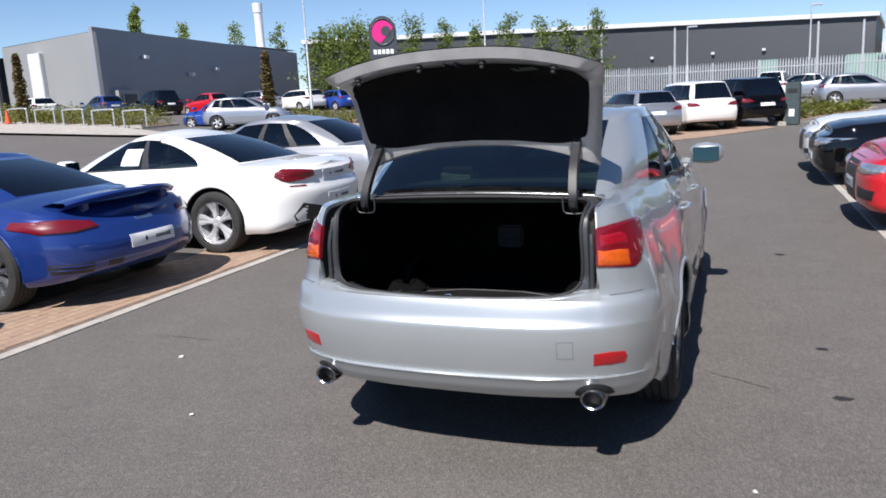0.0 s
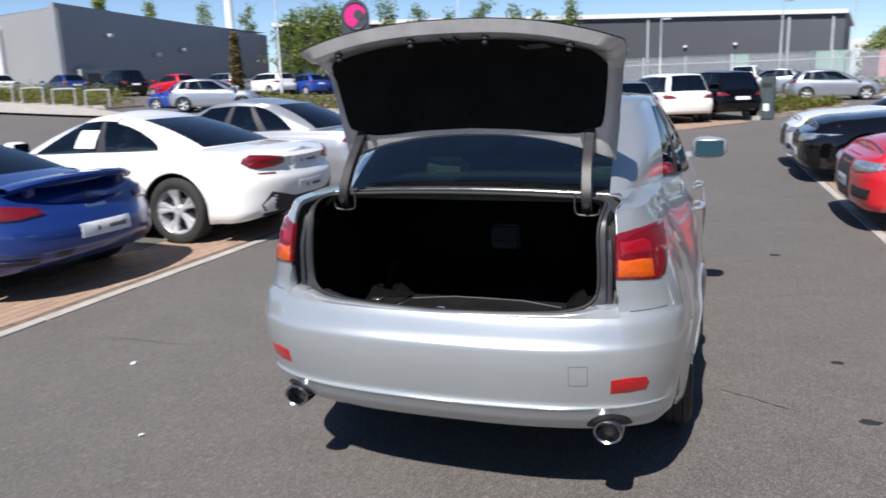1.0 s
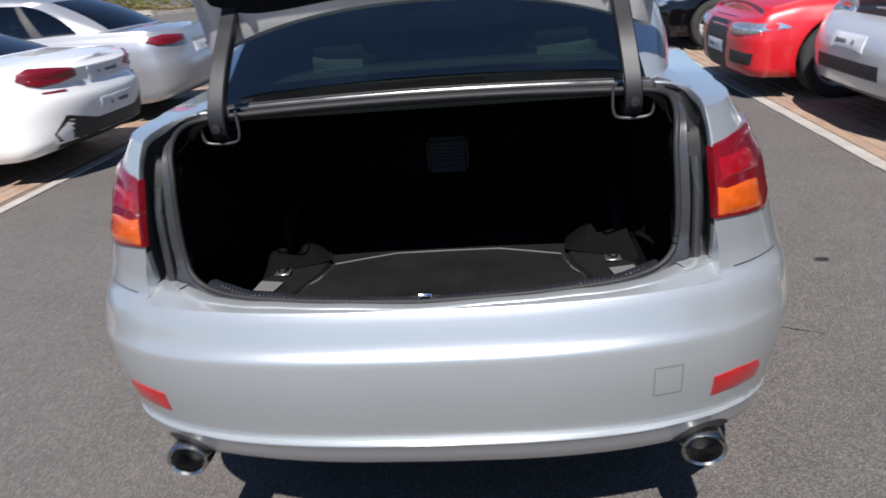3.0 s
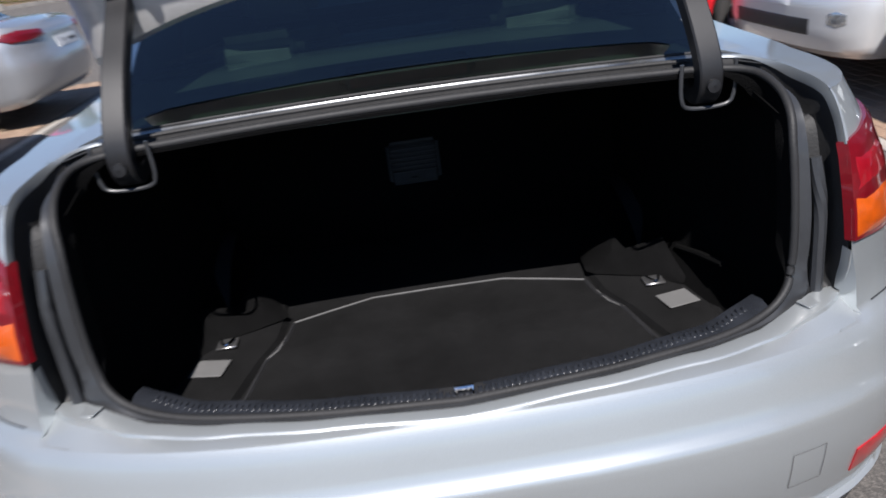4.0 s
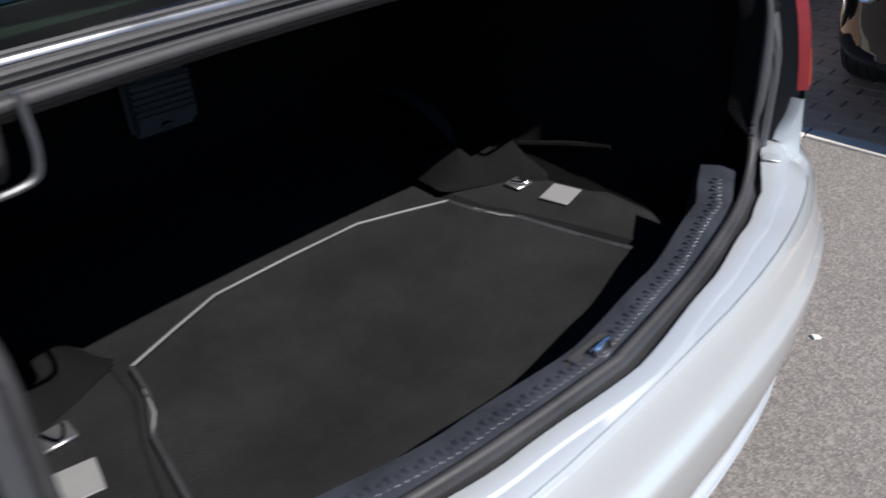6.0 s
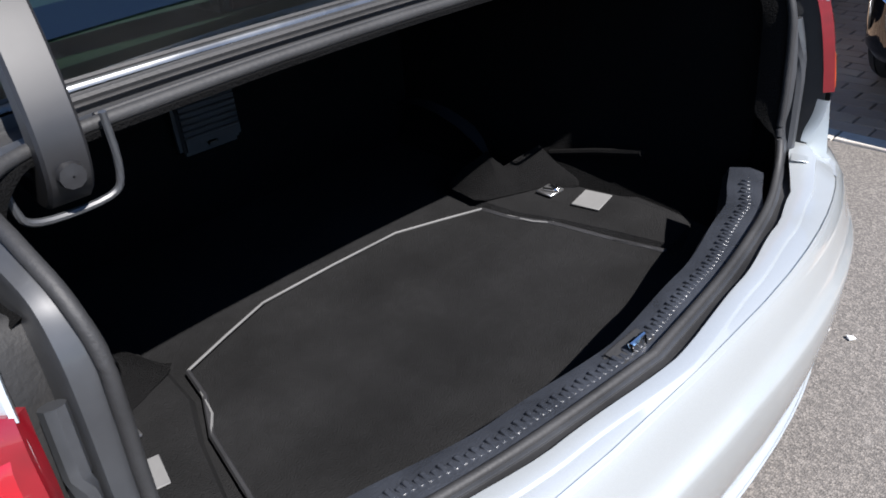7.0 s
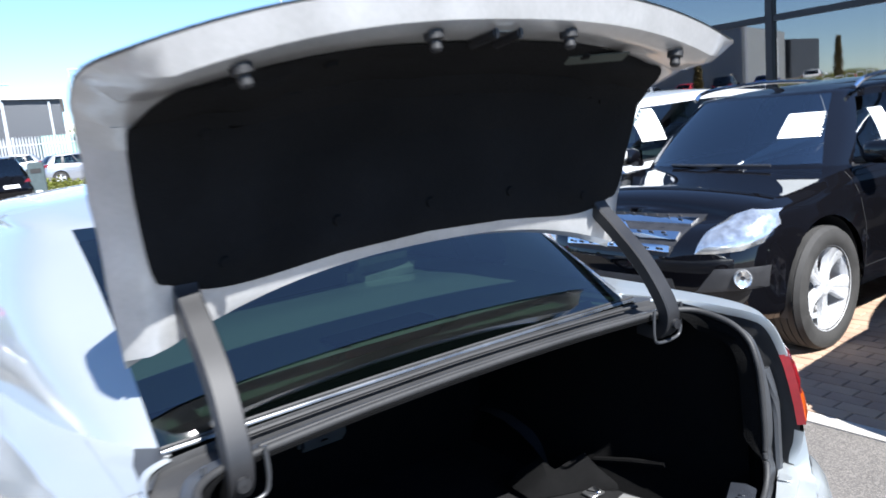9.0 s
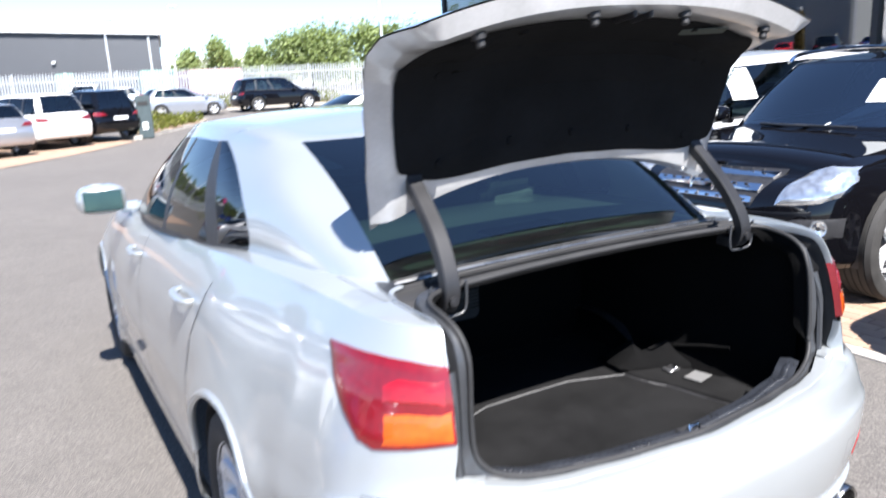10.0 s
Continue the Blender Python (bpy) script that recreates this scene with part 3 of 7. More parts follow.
def door_lines(root, tree, ys, z0, z1, handle_z, shift=0.0, mat=None):
    for ax in ("right", "left"):
        for y, slant in ys:
            part("shut_line", seam(tree, ax, seg_line((y, z0), (y, (z0 + z1) / 2), (y + slant, z1))), RUBBER, root)
        part("shut_line", seam(tree, ax, seg_line((min(y for y, _ in ys), z0), (max(y for y, _ in ys), z0))), RUBBER, root)
    for hy in handle_z:
        for s, ax in ((1, "right"), (-1, "left")):
            q, nn = project(tree, ax, hy[0], hy[1], 0.0)
            bm = tube(smooth_path([(q.x + s * -0.004, q.y - 0.1, q.z), (q.x + s * 0.028, q.y - 0.07, q.z + 0.002), (q.x + s * 0.03, q.y + 0.06, q.z + 0.004), (q.x - s * 0.004, q.y + 0.1, q.z)], 5), 0.013, 8, flat=0.8)
            part("door_handle", bm, mat or STEEL, root)


def plate_on(root, tree, axis, x, z, w=0.52, h=0.11, badge=True):
    poly = [(x - w / 2, z - h / 2), (x + w / 2, z - h / 2), (x + w / 2, z + h / 2), (x - w / 2, z + h / 2)]
    p = part("number_plate", patch(tree, axis, poly, 0.012, 0.01, 2), PLATE, root, "plain dealer plate, white")
    if badge:
        k = [(x - w * 0.2 + 0.022 * math.cos(a), z + 0.03 * math.sin(a)) for a in [i * math.pi / 5 for i in range(10)]]
        part("plate_emblem", patch(tree, axis, k, 0.015, 0.004, 2, 0.02), BADGE, p)
        b = [(x - w * 0.08, z - 0.022), (x + w * 0.4, z - 0.022), (x + w * 0.4, z + 0.022), (x - w * 0.08, z + 0.022)]
        part("plate_bar", patch(tree, axis, b, 0.0145, 0.004, 2, 0.05), LABELGREY, p)


# ---- the silver saloon with its boot open ----
SALOON = dict(
    name="silver_saloon", y0=-0.03, len=4.575, w=0.89, w_tail=0.850, d_tail=0.52, n_tail=2.7, w_nose=0.87, d_nose=0.62, n_nose=2.5,
    r=0.325, tw=0.22, track=1.51, axles=(1.03, 3.76), arch=0.04, flare=0.018, style=(10, False, 0.034, ALLOY),
    levels=[0, 0.0539, 0.0903, 0.1267, 0.1421, 0.1476, 0.1995, 0.254, 0.3086, 0.3586, 0.400, 0.418, 0.425, 0.4316, 0.4409, 0.4515, 0.4715, 0.4914, 0.518, 0.538, 0.5496, 0.5578, 0.5724, 0.6365, 0.7007, 0.7648, 0.829, 0.8824, 0.9251, 0.968, 1],
    side=[(0, 0.05), (0.06, 0.015), (0.14, 0.012), (0.2, 0.018), (0.45, 0.0), (0.7, 0.012), (0.85, 0.045), (0.95, 0.085), (1, 0.115)],
    tail=[(0, 0.10), (0.063, 0.046), (0.1267, 0.024), (0.1421, 0.015), (0.1476, 0.028), (0.2085, 0.016), (0.2994, 0.003), (0.3586, 0.0), (0.400, 0.0002), (0.418, 0.0008), (0.425, 0.0024), (0.4316, 0.0062), (0.4409, 0.0120), (0.4515, 0.0172), (0.4715, 0.0225), (0.4914, 0.0270), (0.518, 0.0335), (0.538, 0.0395), (0.5496, 0.045), (0.5578, 0.051), (0.5724, 0.062), (0.7327, 0.066), (0.8637, 0.078), (0.9562, 0.096), (1, 0.118)],
    nose=[(0, 0.08), (0.12, 0.02), (0.4, 0.0), (0.7, 0.05), (0.85, 0.13), (1, 0.3)],
    bottom=[(-0.03, 0.33), (0.1, 0.322), (0.3, 0.305), (0.55, 0.27), (0.68, 0.21), (0.8, 0.19), (3.4, 0.185), (4.575, 0.22)],
    corner=0.014, haunch=[(0, 0.075), (0.06, 0.042), (0.14, 0.034), (0.2, 0.028), (0.32, 0.010), (0.45, 0.0), (0.58, 0.022), (0.68, 0.048), (0.8, 0.078), (0.9, 0.112), (1, 0.155)], snap_x=0.652, deck_x=0.606, rear_y=1.55, rear_glass=REARGLASS, glass_from=0.0, floor_from=1.25,
    shoulder=[(0.0, 1.083), (0.3, 1.088), (0.62, 1.092), (1.1, 1.087), (1.6, 1.055), (2.6, 1.0), (3.5, 0.955), (4.1, 0.85), (4.575, 0.66)],
    crown=[(0, 0.01), (0.6, 0.024), (1.0, 0.018), (3.0, 0.02), (3.6, 0.05), (4.575, 0.06)],
    cabin=dict(base=(0.475, 0.60, 0.05, 3.62, 0.70, 0.28, 0.79), top=(1.13, 0.56, 0.07, 2.70, 0.50, 0.10, 0.60),
               edge=[(1.1, 1.395), (1.5, 1.43), (2.0, 1.435), (2.75, 1.39)], crown=0.035, bow=0.035,
               c_pillar=0.165, round=0.24, a_pillar=0.94, b_pillar=(0.30, 0.535)),
    seat_at=0.5, rear_seats=True, seat_mat=SEAT)


def boot_gap(c):
    """False inside the boot opening."""
    if c.y < 0.66 and abs(c.x) < 0.606 and c.z > 1.0:
        return False
    return not (c.y < 0.45 and abs(c.x) < 0.612 and c.z > 0.745)


saloon, saloon_body, saloon_tree = build_car(
    SALOON, "silver four-door saloon with its boot lid raised, parked in the lane", SILVER, pose(0, 0, 0), "", boot_gap)
full_tree = BVHTree.FromBMesh(body_skin(SALOON))


# clean inner edge of the rear wings beside the opening
WING_BEND = [(0.745, 0.042), (0.772, 0.036), (0.82, 0.014), (0.862, 0.0)]
WING_X = [(0.75, 0.616), (0.87, 0.612), (1.02, 0.606), (1.09, 0.598)]
bm = bmesh.new()
bm.from_mesh(saloon_body.data)
for e in [e for e in bm.edges if len(e.link_faces) == 1]:
    for v in e.verts:
        if v.co.y < 0.45 and 0.745 < v.co.z and 0.54 < abs(v.co.x) < 0.69 and v.co.z < 1.087:
            x = curve1(v.co.z, WING_X)
            q, _ = project(full_tree, "tail", x, min(v.co.z, 1.082), 0.0)
            v.co.x, v.co.y = math.copysign(x, v.co.x), q.y + curve1(v.co.z, WING_BEND)
finish(bm)
bm.to_mesh(saloon_body.data)
bm.free()


def wing(z, x=None):
    x = x or curve1(z, WING_X)
    q, _ = project(full_tree, "tail", x, min(z, 1.082), 0.0)
    return (x, q.y + curve1(z, WING_BEND), z)


# stations of the right half of the boot opening: painted edge, inner edge, way into the boot
SILL, SIDE, TOP = (0, 0.45, -0.9), (0, 1, 0), (0, 0.15, -1)
RIM = [((0, 0.041, 0.743), (0, 0.074, 0.735), SILL), ((0.2, 0.061, 0.743), (0.2, 0.093, 0.735), SILL), ((0.36, 0.088, 0.744), (0.352, 0.117, 0.737), SILL),
       ((0.46, 0.112, 0.745), (0.44, 0.137, 0.742), SILL), ((0.545, 0.142, 0.738), (0.502, 0.158, 0.757), (0, 0.7, -0.7)), ((0.606, 0.165, 0.728), (0.534, 0.172, 0.785), (0, 1, -0.3)),
       (wing(0.772), (0.544, 0.183, 0.815), SIDE), (wing(0.83), (0.547, 0.186, 0.855), SIDE), (wing(0.90), (0.546, 0.188, 0.91), SIDE), (wing(0.97), (0.543, 0.190, 0.965), SIDE),
       (wing(1.03), (0.541, 0.196, 1.01), SIDE), (wing(1.075), (0.546, 0.216, 1.05), (0, 0.8, -0.6)), ((0.600, 0.235, 1.089), (0.552, 0.258, 1.076), (0, 0.4, -0.9)),
       ((0.604, 0.31, 1.092), (0.552, 0.318, 1.090), TOP), ((0.600, 0.39, 1.096), (0.530, 0.350, 1.098), TOP), ((0.572, 0.450, 1.101), (0.482, 0.369, 1.101), TOP),
       ((0.48, 0.463, 1.106), (0.40, 0.377, 1.103), TOP), ((0.3, 0.463, 1.112), (0.25, 0.383, 1.107), TOP), ((0.12, 0.464, 1.115), (0.1, 0.386, 1.109), TOP), ((0, 0.465, 1.116), (0, 0.387, 1.109), TOP)]


def rim_row(f, deep, inward=0.0, n=6):
    """One line round the opening: f from the painted edge (0) to the inner edge (1), let in by deep."""
    w, e, d = [smooth_path([st[k] for st in RIM], n) for k in range(3)]
    out = []
    for a, b, c in zip(w, e, d):
        c = c.normalized()
        side = (b - a).normalized()
        low = min(1.0, max(0.12, (a.z - 0.745) / 0.05)) if a.y < 0.2 else 1.0
        front = 1.0 - 0.72 * min(1.0, max(0.0, (a.y - 0.33) / 0.09))
        out.append(a.lerp(b, f) + c * deep * low * front + side * inward)
    return out + [Vector((-q.x, q.y, q.z)) for q in out[-2:0:-1]]


def rim_loft(rows):
    bm = bmesh.new()
    grid_faces(bm, [rim_row(*r) for r in rows], True)
    bmesh.ops.recalc_face_normals(bm, faces=bm.faces)
    return bm


part("boot_frame", rim_loft([(0.50, 0.052), (0.53, 0.042), (0.56, 0.018), (0.60, 0.012), (0.76, 0.008), (0.90, 0.003), (0.95, 0.002)]), GUTTER, saloon, "dark painted flange round the boot opening")
# black colour carries the shade on the wing's inner wall, and the lamp housing
part("gutter_wall", rim_loft([(0.0, 0.004), (0.02, 0.016), (0.05, 0.045), (0.12, 0.056), (0.51, 0.053)]), RUBBER, saloon, "rain gutter, black for its shaded wall and the lamp housing")
for s in (1, -1):
    n_ = len(rim_row(0, 0)) // 2 + 1
    edge = [rim_row(*r)[36:n_ - 22] for r in ((-0.06, -0.002), (0.0, -0.0045), (0.03, 0.001), (0.045, 0.012))]
    lows = [i for i in range(len(edge[0])) if edge[0][i].z < 0.862]
    highs = [i for i in range(len(edge[0])) if edge[0][i].z > 1.012]
    for name_, i0, i1, mat_ in (("wing_lower_edge", 0, lows[-1] + 1, SILVER), ("wing_inner_edge", highs[0], len(edge[0]), SILVER)):
        bm = bmesh.new()
        grid_faces(bm, [[Vector((s * q.x, q.y, q.z)) for q in row[i0:i1]] for row in edge])
        bmesh.ops.recalc_face_normals(bm, faces=bm.faces)
        part(name_, bm, mat_, saloon)
part("weather_strip", tube(rim_row(0.97, -0.002), 0.0065, 10, True), RUBBER, saloon, "black rubber weather strip")
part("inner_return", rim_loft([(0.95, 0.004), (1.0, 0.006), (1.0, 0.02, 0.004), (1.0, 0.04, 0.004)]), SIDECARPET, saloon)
for f_, r_ in ((0.22, 0.004), (0.80, 0.005)):
    k_ = len(rim_row(0, 0))
    line = rim_row(f_, 0.004)[k_ // 2 - 19:k_ // 2 + 20]
    part("front_seal", tube(line, r_, 6), RUBBER, saloon)
bm = bmesh.new()
rows = []
for k in range(41):
    x = -0.545 + 1.09 * k / 40
    c_ = 1 - (x / 0.62) ** 2
    y_ = 0.474 + 0.034 * (abs(x) / 0.6) ** 2.2
    z_ = 1.092 + 0.022 * c_
    rows.append([Vector((x, y_ + 0.003, z_ + 0.004)), Vector((x, y_ + 0.001, z_ + 0.0038)), Vector((x, y_ - 0.001, z_ + 0.002)), Vector((x, y_ - 0.002, z_ - 0.002))])
grid_faces(bm, rows)
bmesh.ops.recalc_face_normals(bm, faces=bm.faces)
part("glass_lower_trim", bm, TRIMBRIGHT, saloon, "bright painted strip below the rear glass")
part("glass_lower_seal", tube([r[0] + Vector((0, 0.003, 0.001)) for r in rows], 0.0035, 6), RUBBER, saloon)

for s in (1, -1):
    # pale rib beside the lamp, rising from the ledge
    part("lamp_rib", tube(smooth_path([(s * 0.588, 0.178, 0.757), (s * 0.588, 0.180, 0.84), (s * 0.587, 0.184, 0.92), (s * 0.582, 0.20, 0.985)], 6), 0.010, 8), GUTTER, saloon)
    part("ledge_cap", boxm((-0.017, -0.013, 0), (0.017, 0.013, 0.0012), 0.0008, 1, Matrix.Translation((s * 0.562, 0.147, 0.7668)) @ pose(0, 0, 0, 0, 0, s * 22)), SILVER, saloon)
# painted ledge on the bumper top, curving in to the rim
bm = bmesh.new()
rows = []
for k in range(49):
    x = -0.624 + 1.248 * k / 48
    q, _ = project(full_tree, "tail", x, 0.738, 0.0)
    yi = curve1(abs(x), [(0, 0.043), (0.2, 0.063), (0.36, 0.090), (0.46, 0.115), (0.53, 0.146), (0.56, 0.166), (0.592, 0.177), (0.624, 0.180)])
    yc = max(q.y + 0.008, curve1(abs(x), [(0, 0.021), (0.2, 0.042), (0.36, 0.064), (0.48, 0.090), (0.56, 0.118), (0.60, 0.142), (0.624, 0.168)]))
    up = 0.0245 * max(0.0, min(1.0, (abs(x) - 0.42) / 0.16)) ** 1.5
    rows.append([Vector((x, q.y - 0.001, 0.737)), Vector((x, q.y + 0.003, 0.7395)), Vector((x, yc - 0.002, 0.7425 + up * 0.8)), Vector((x, yc - 0.0005, 0.7445 + up)), Vector((x, yc + 0.002, 0.7455 + up)), Vector((x, max(yi, yc + 0.004), 0.7455 + up))])
grid_faces(bm, rows)
bmesh.ops.recalc_face_normals(bm, faces=bm.faces)
part("bumper_ledge", bm, SILVER, saloon)

# painted deck corners between the gutter, the glass and the rear pillars
for s in (1, -1):
    rows = []
    for k in range(13):
        y = 0.40 + 0.26 * k / 12
        xi = curve1(y, [(0.40, 0.590), (0.45, 0.566), (0.50, 0.53), (0.66, 0.50)])
        xo = curve1(y, [(0.40, 0.600), (0.48, 0.592), (0.56, 0.572), (0.66, 0.545)])
        rows.append([Vector((s * x, y, 1.0945 + 0.006 * (y - 0.40) / 0.26 - drop)) for x, drop in ((xi, 0.003), (xo, 0.003), (xo, 0.0), (0.615, 0.0), (0.622, 0.0))])
    for name_, c0_, c1_, mat_ in (("deck_gutter", 0, 2, GUTTER), ("deck_corner", 1, 5, SILVER)):
        bm = bmesh.new()
        grid_faces(bm, [r[c0_:c1_] for r in rows])
        bmesh.ops.recalc_face_normals(bm, faces=bm.faces)
        part(name_, bm, mat_, saloon)

# lamps, reflectors, tailpipes
PIPE = plain("sooty_chrome", (0.42, 0.41, 0.40), 0.22, 1.0, vary=0.3, scale=30)
for s in (1, -1):
    def mir(poly):
        return poly if s > 0 else [(-a, b) for a, b in poly][::-1]
    side = "right" if s > 0 else "left"
    rd = "round_" + side
    lamp = part("tail_light", patch(full_tree, rd, [(0.328, 0.868), (0.42, 0.858), (0.495, 0.852), (0.53, 0.864), (0.575, 0.905), (0.625, 0.962), (0.68, 1.022), (0.60, 1.027), (0.5, 1.028), (0.42, 1.024), (0.340, 1.014), (0.332, 0.95)], 0.010, 0.012, 6, 0.02), TAIL, saloon, "red tail light with an amber turn section")
    part("lamp_rim", seam(full_tree, rd, seg_line((0.42, 0.855), (0.497, 0.848), (0.535, 0.860), (0.58, 0.902), (0.63, 0.960), (0.685, 1.022), step=0.02), 0.006), SILVER, saloon)
    part("turn_signal", patch(full_tree, rd, [(0.333, 0.874), (0.42, 0.865), (0.478, 0.860), (0.482, 0.88), (0.484, 0.926), (0.42, 0.932), (0.336, 0.930)], 0.0130, 0.005, 3, 0.02), AMBER, lamp, "amber lens")
    part("brake_lens", patch(full_tree, rd, [(0.340, 0.940), (0.42, 0.942), (0.488, 0.940), (0.492, 0.975), (0.45, 0.996), (0.345, 0.990)], 0.0126, 0.005, 3, 0.02), lens_red("bright_red_lens", (0.28, 0.0018, 0.008)) if s > 0 else bpy.data.materials["bright_red_lens"], lamp, "brighter inner lens")
    part("rear_reflector", patch(full_tree, "tail", mir([(0.606, 0.487), (0.665, 0.486), (0.716, 0.489), (0.726, 0.516), (0.718, 0.539), (0.66, 0.543), (0.609, 0.538)]), 0.005, 0.012, 3, 0.03), REFLEX, saloon, "red bumper reflector")
    if s > 0:
        for a_, b_ in (((0.475, 0.522), (0.535, 0.522)), ((0.475, 0.592), (0.535, 0.592)), ((0.475, 0.522), (0.475, 0.592)), ((0.535, 0.522), (0.535, 0.592))):
            part("tow_cover_line", seam(full_tree, "tail", seg_line(a_, b_, step=0.02), 0.0016), LABELGREY, saloon)
    px, pz = s * 0.60, 0.338
    bm = lathe([(0.16, 0.043), (0.02, 0.043), (0.0, 0.042), (-0.004, 0.039), (0.0, 0.034), (0.02, 0.032), (0.12, 0.031)], 32, "y")
    for v in bm.verts:
        v.co.x *= 1.2
    bmesh.ops.translate(bm, verts=bm.verts, vec=(px, 0.074, pz + 0.006))
    part("tailpipe", bm, PIPE, saloon, "oval chrome tailpipe")
    part("tailpipe_recess", patch(full_tree, "tail", mir([(0.60 + 0.074 * math.cos(a), 0.350 + 0.056 * math.sin(a) * (1.0 if math.sin(a) > 0 else 0.4)) for a in [k * math.pi / 9 for k in range(18)]]), 0.003, 0.01, 3, 0.02), RUBBER, saloon, "black tailpipe recess")
    pb = lathe([(0.05, 0.0005), (0.05, 0.033)], 20, "y")
    for v in pb.verts:
        v.co.x *= 1.2
    part("tailpipe_bore", pb, RUBBER, saloon).location = (px, 0.074, pz + 0.006)
    # seam where bumper meets wing
    part("bumper_seam", seam(full_tree, rd, seg_line((0.37, 0.7555), (0.52, 0.7565), step=0.02), 0.0022), GUTTER, saloon)
part("bumper_lip_line", seam(full_tree, "tail", seg_line((-0.80, 0.43), (-0.6, 0.435), (0, 0.437), (0.6, 0.435), (0.80, 0.43), step=0.05), 0.003), SILVER, saloon)
arch_lips(saloon, full_tree, SALOON, SILVER)
mirror_parts(saloon, SILVER, 0.895, 2.99, 1.065)
door_lines(saloon, full_tree, [(1.42, -0.22), (2.35, 0.0), (3.42, 0.05)], 0.31, 1.0, [(1.44, 0.915), (2.47, 0.885)], mat=SILVER)
fit_lamps(saloon, full_tree, [
    ("headlight", "nose", [(0.42, 0.66), (0.78, 0.70), (0.80, 0.76), (0.6, 0.75), (0.44, 0.72)], LAMP, "clear headlight", True),
    ("grille", "nose", [(-0.34, 0.56), (0.34, 0.56), (0.36, 0.64), (-0.36, 0.64)], PLASTIC, "dark grille", False)])
# parcel shelf, high brake light and sun strip behind the rear glass
part("parcel_shelf", boxm((-0.56, 0.53, 1.06), (0.56, 1.42, 1.085), 0.01), SHELF, saloon, "grey parcel shelf")
bl = part("brake_light_housing", boxm((-0.14, 0.70, 1.085), (0.14, 0.80, 1.12), 0.012), PLASTIC, saloon)
part("brake_light_lens", boxm((-0.12, 0.692, 1.09), (0.12, 0.70, 1.112), 0.003), TAIL, bl)

# boot space
def boot_box():
    bm = bmesh.new()
    sect = []
    for y, hw, zt in ((0.24, 0.580, 1.05), (0.44, 0.59, 1.082), (0.62, 0.56, 1.085), (0.9, 0.54, 1.055), (1.12, 0.54, 1.05)):
        zf = 0.575
        sect.append([(-hw + 0.06, y, zf), (-hw, y, zf + 0.08), (-hw, y, (zf + zt) / 2), (-hw, y, zt - 0.02), (-hw + 0.04, y, zt), (0, y, zt + 0.01), (hw - 0.04, y, zt), (hw, y, zt - 0.02), (hw, y, (zf + zt) / 2), (hw, y, zf + 0.08), (hw - 0.06, y, zf)])
    grid_faces(bm, [r[:5] for r in sect])
    grid_faces(bm, [r[6:] for r in sect])
    grid_faces(bm, [r[4:7] for r in sect[1:]])
    bm.faces.new([bm.verts.new(p) for p in sect[-1]])
    bmesh.ops.recalc_face_normals(bm, faces=bm.faces)
    return bm


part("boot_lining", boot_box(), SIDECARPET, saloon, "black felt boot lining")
fl = bmesh.new()
rows = []
for j in range(24):
    y = 0.10 + 1.02 * j / 23
    row = []
    for i in range(33):
        x = -0.56 + 1.12 * i / 32
        z = 0.578 + 0.0022 * noise.noise((x * 6, y * 6, 3)) + 0.03 * max(0, (abs(x) - 0.46) / 0.1) ** 2
        row.append(Vector((x, y, z)))
    rows.append(row)
grid_faces(fl, rows)
bmesh.ops.recalc_face_normals(fl, faces=fl.faces)
part("boot_floor", fl, CARPET, saloon, "grey boot carpet")
half = [(0.0, 0.740), (0.155, 0.737), (0.25, 0.703), (0.335, 0.670), (0.345, 0.60), (0.380, 0.517), (0.402, 0.384), (0.422, 0.30), (0.43, 0.17), (0.3, 0.15), (0.0, 0.14)]
loop = [(a, b) for a, b in half] + [(-a, b) for a, b in half[-2:0:-1]]
bm = bmesh.new()
c0 = [bm.verts.new((a, b, 0.580)) for a, b in loop]
c1 = [bm.verts.new((a * 0.992, 0.45 + (b - 0.45) * 0.985, 0.5905)) for a, b in loop]
for i in range(len(loop)):
    j = (i + 1) % len(loop)
    bm.faces.new((c0[i], c0[j], c1[j], c1[i]))
bm.faces.new(c1)
bmesh.ops.recalc_face_normals(bm, faces=bm.faces)
floor_panel = part("floor_panel", bm, CARPET, saloon, "lift-up grey carpet panel", 20.0)
part("panel_edge", tube([(a, b, 0.5925) for a, b in [(-a, b) for a, b in half[:4][::-1]][:-1] + half[:4]], 0.0024, 6), PIPING, floor_panel, "pale piping on the panel edge")
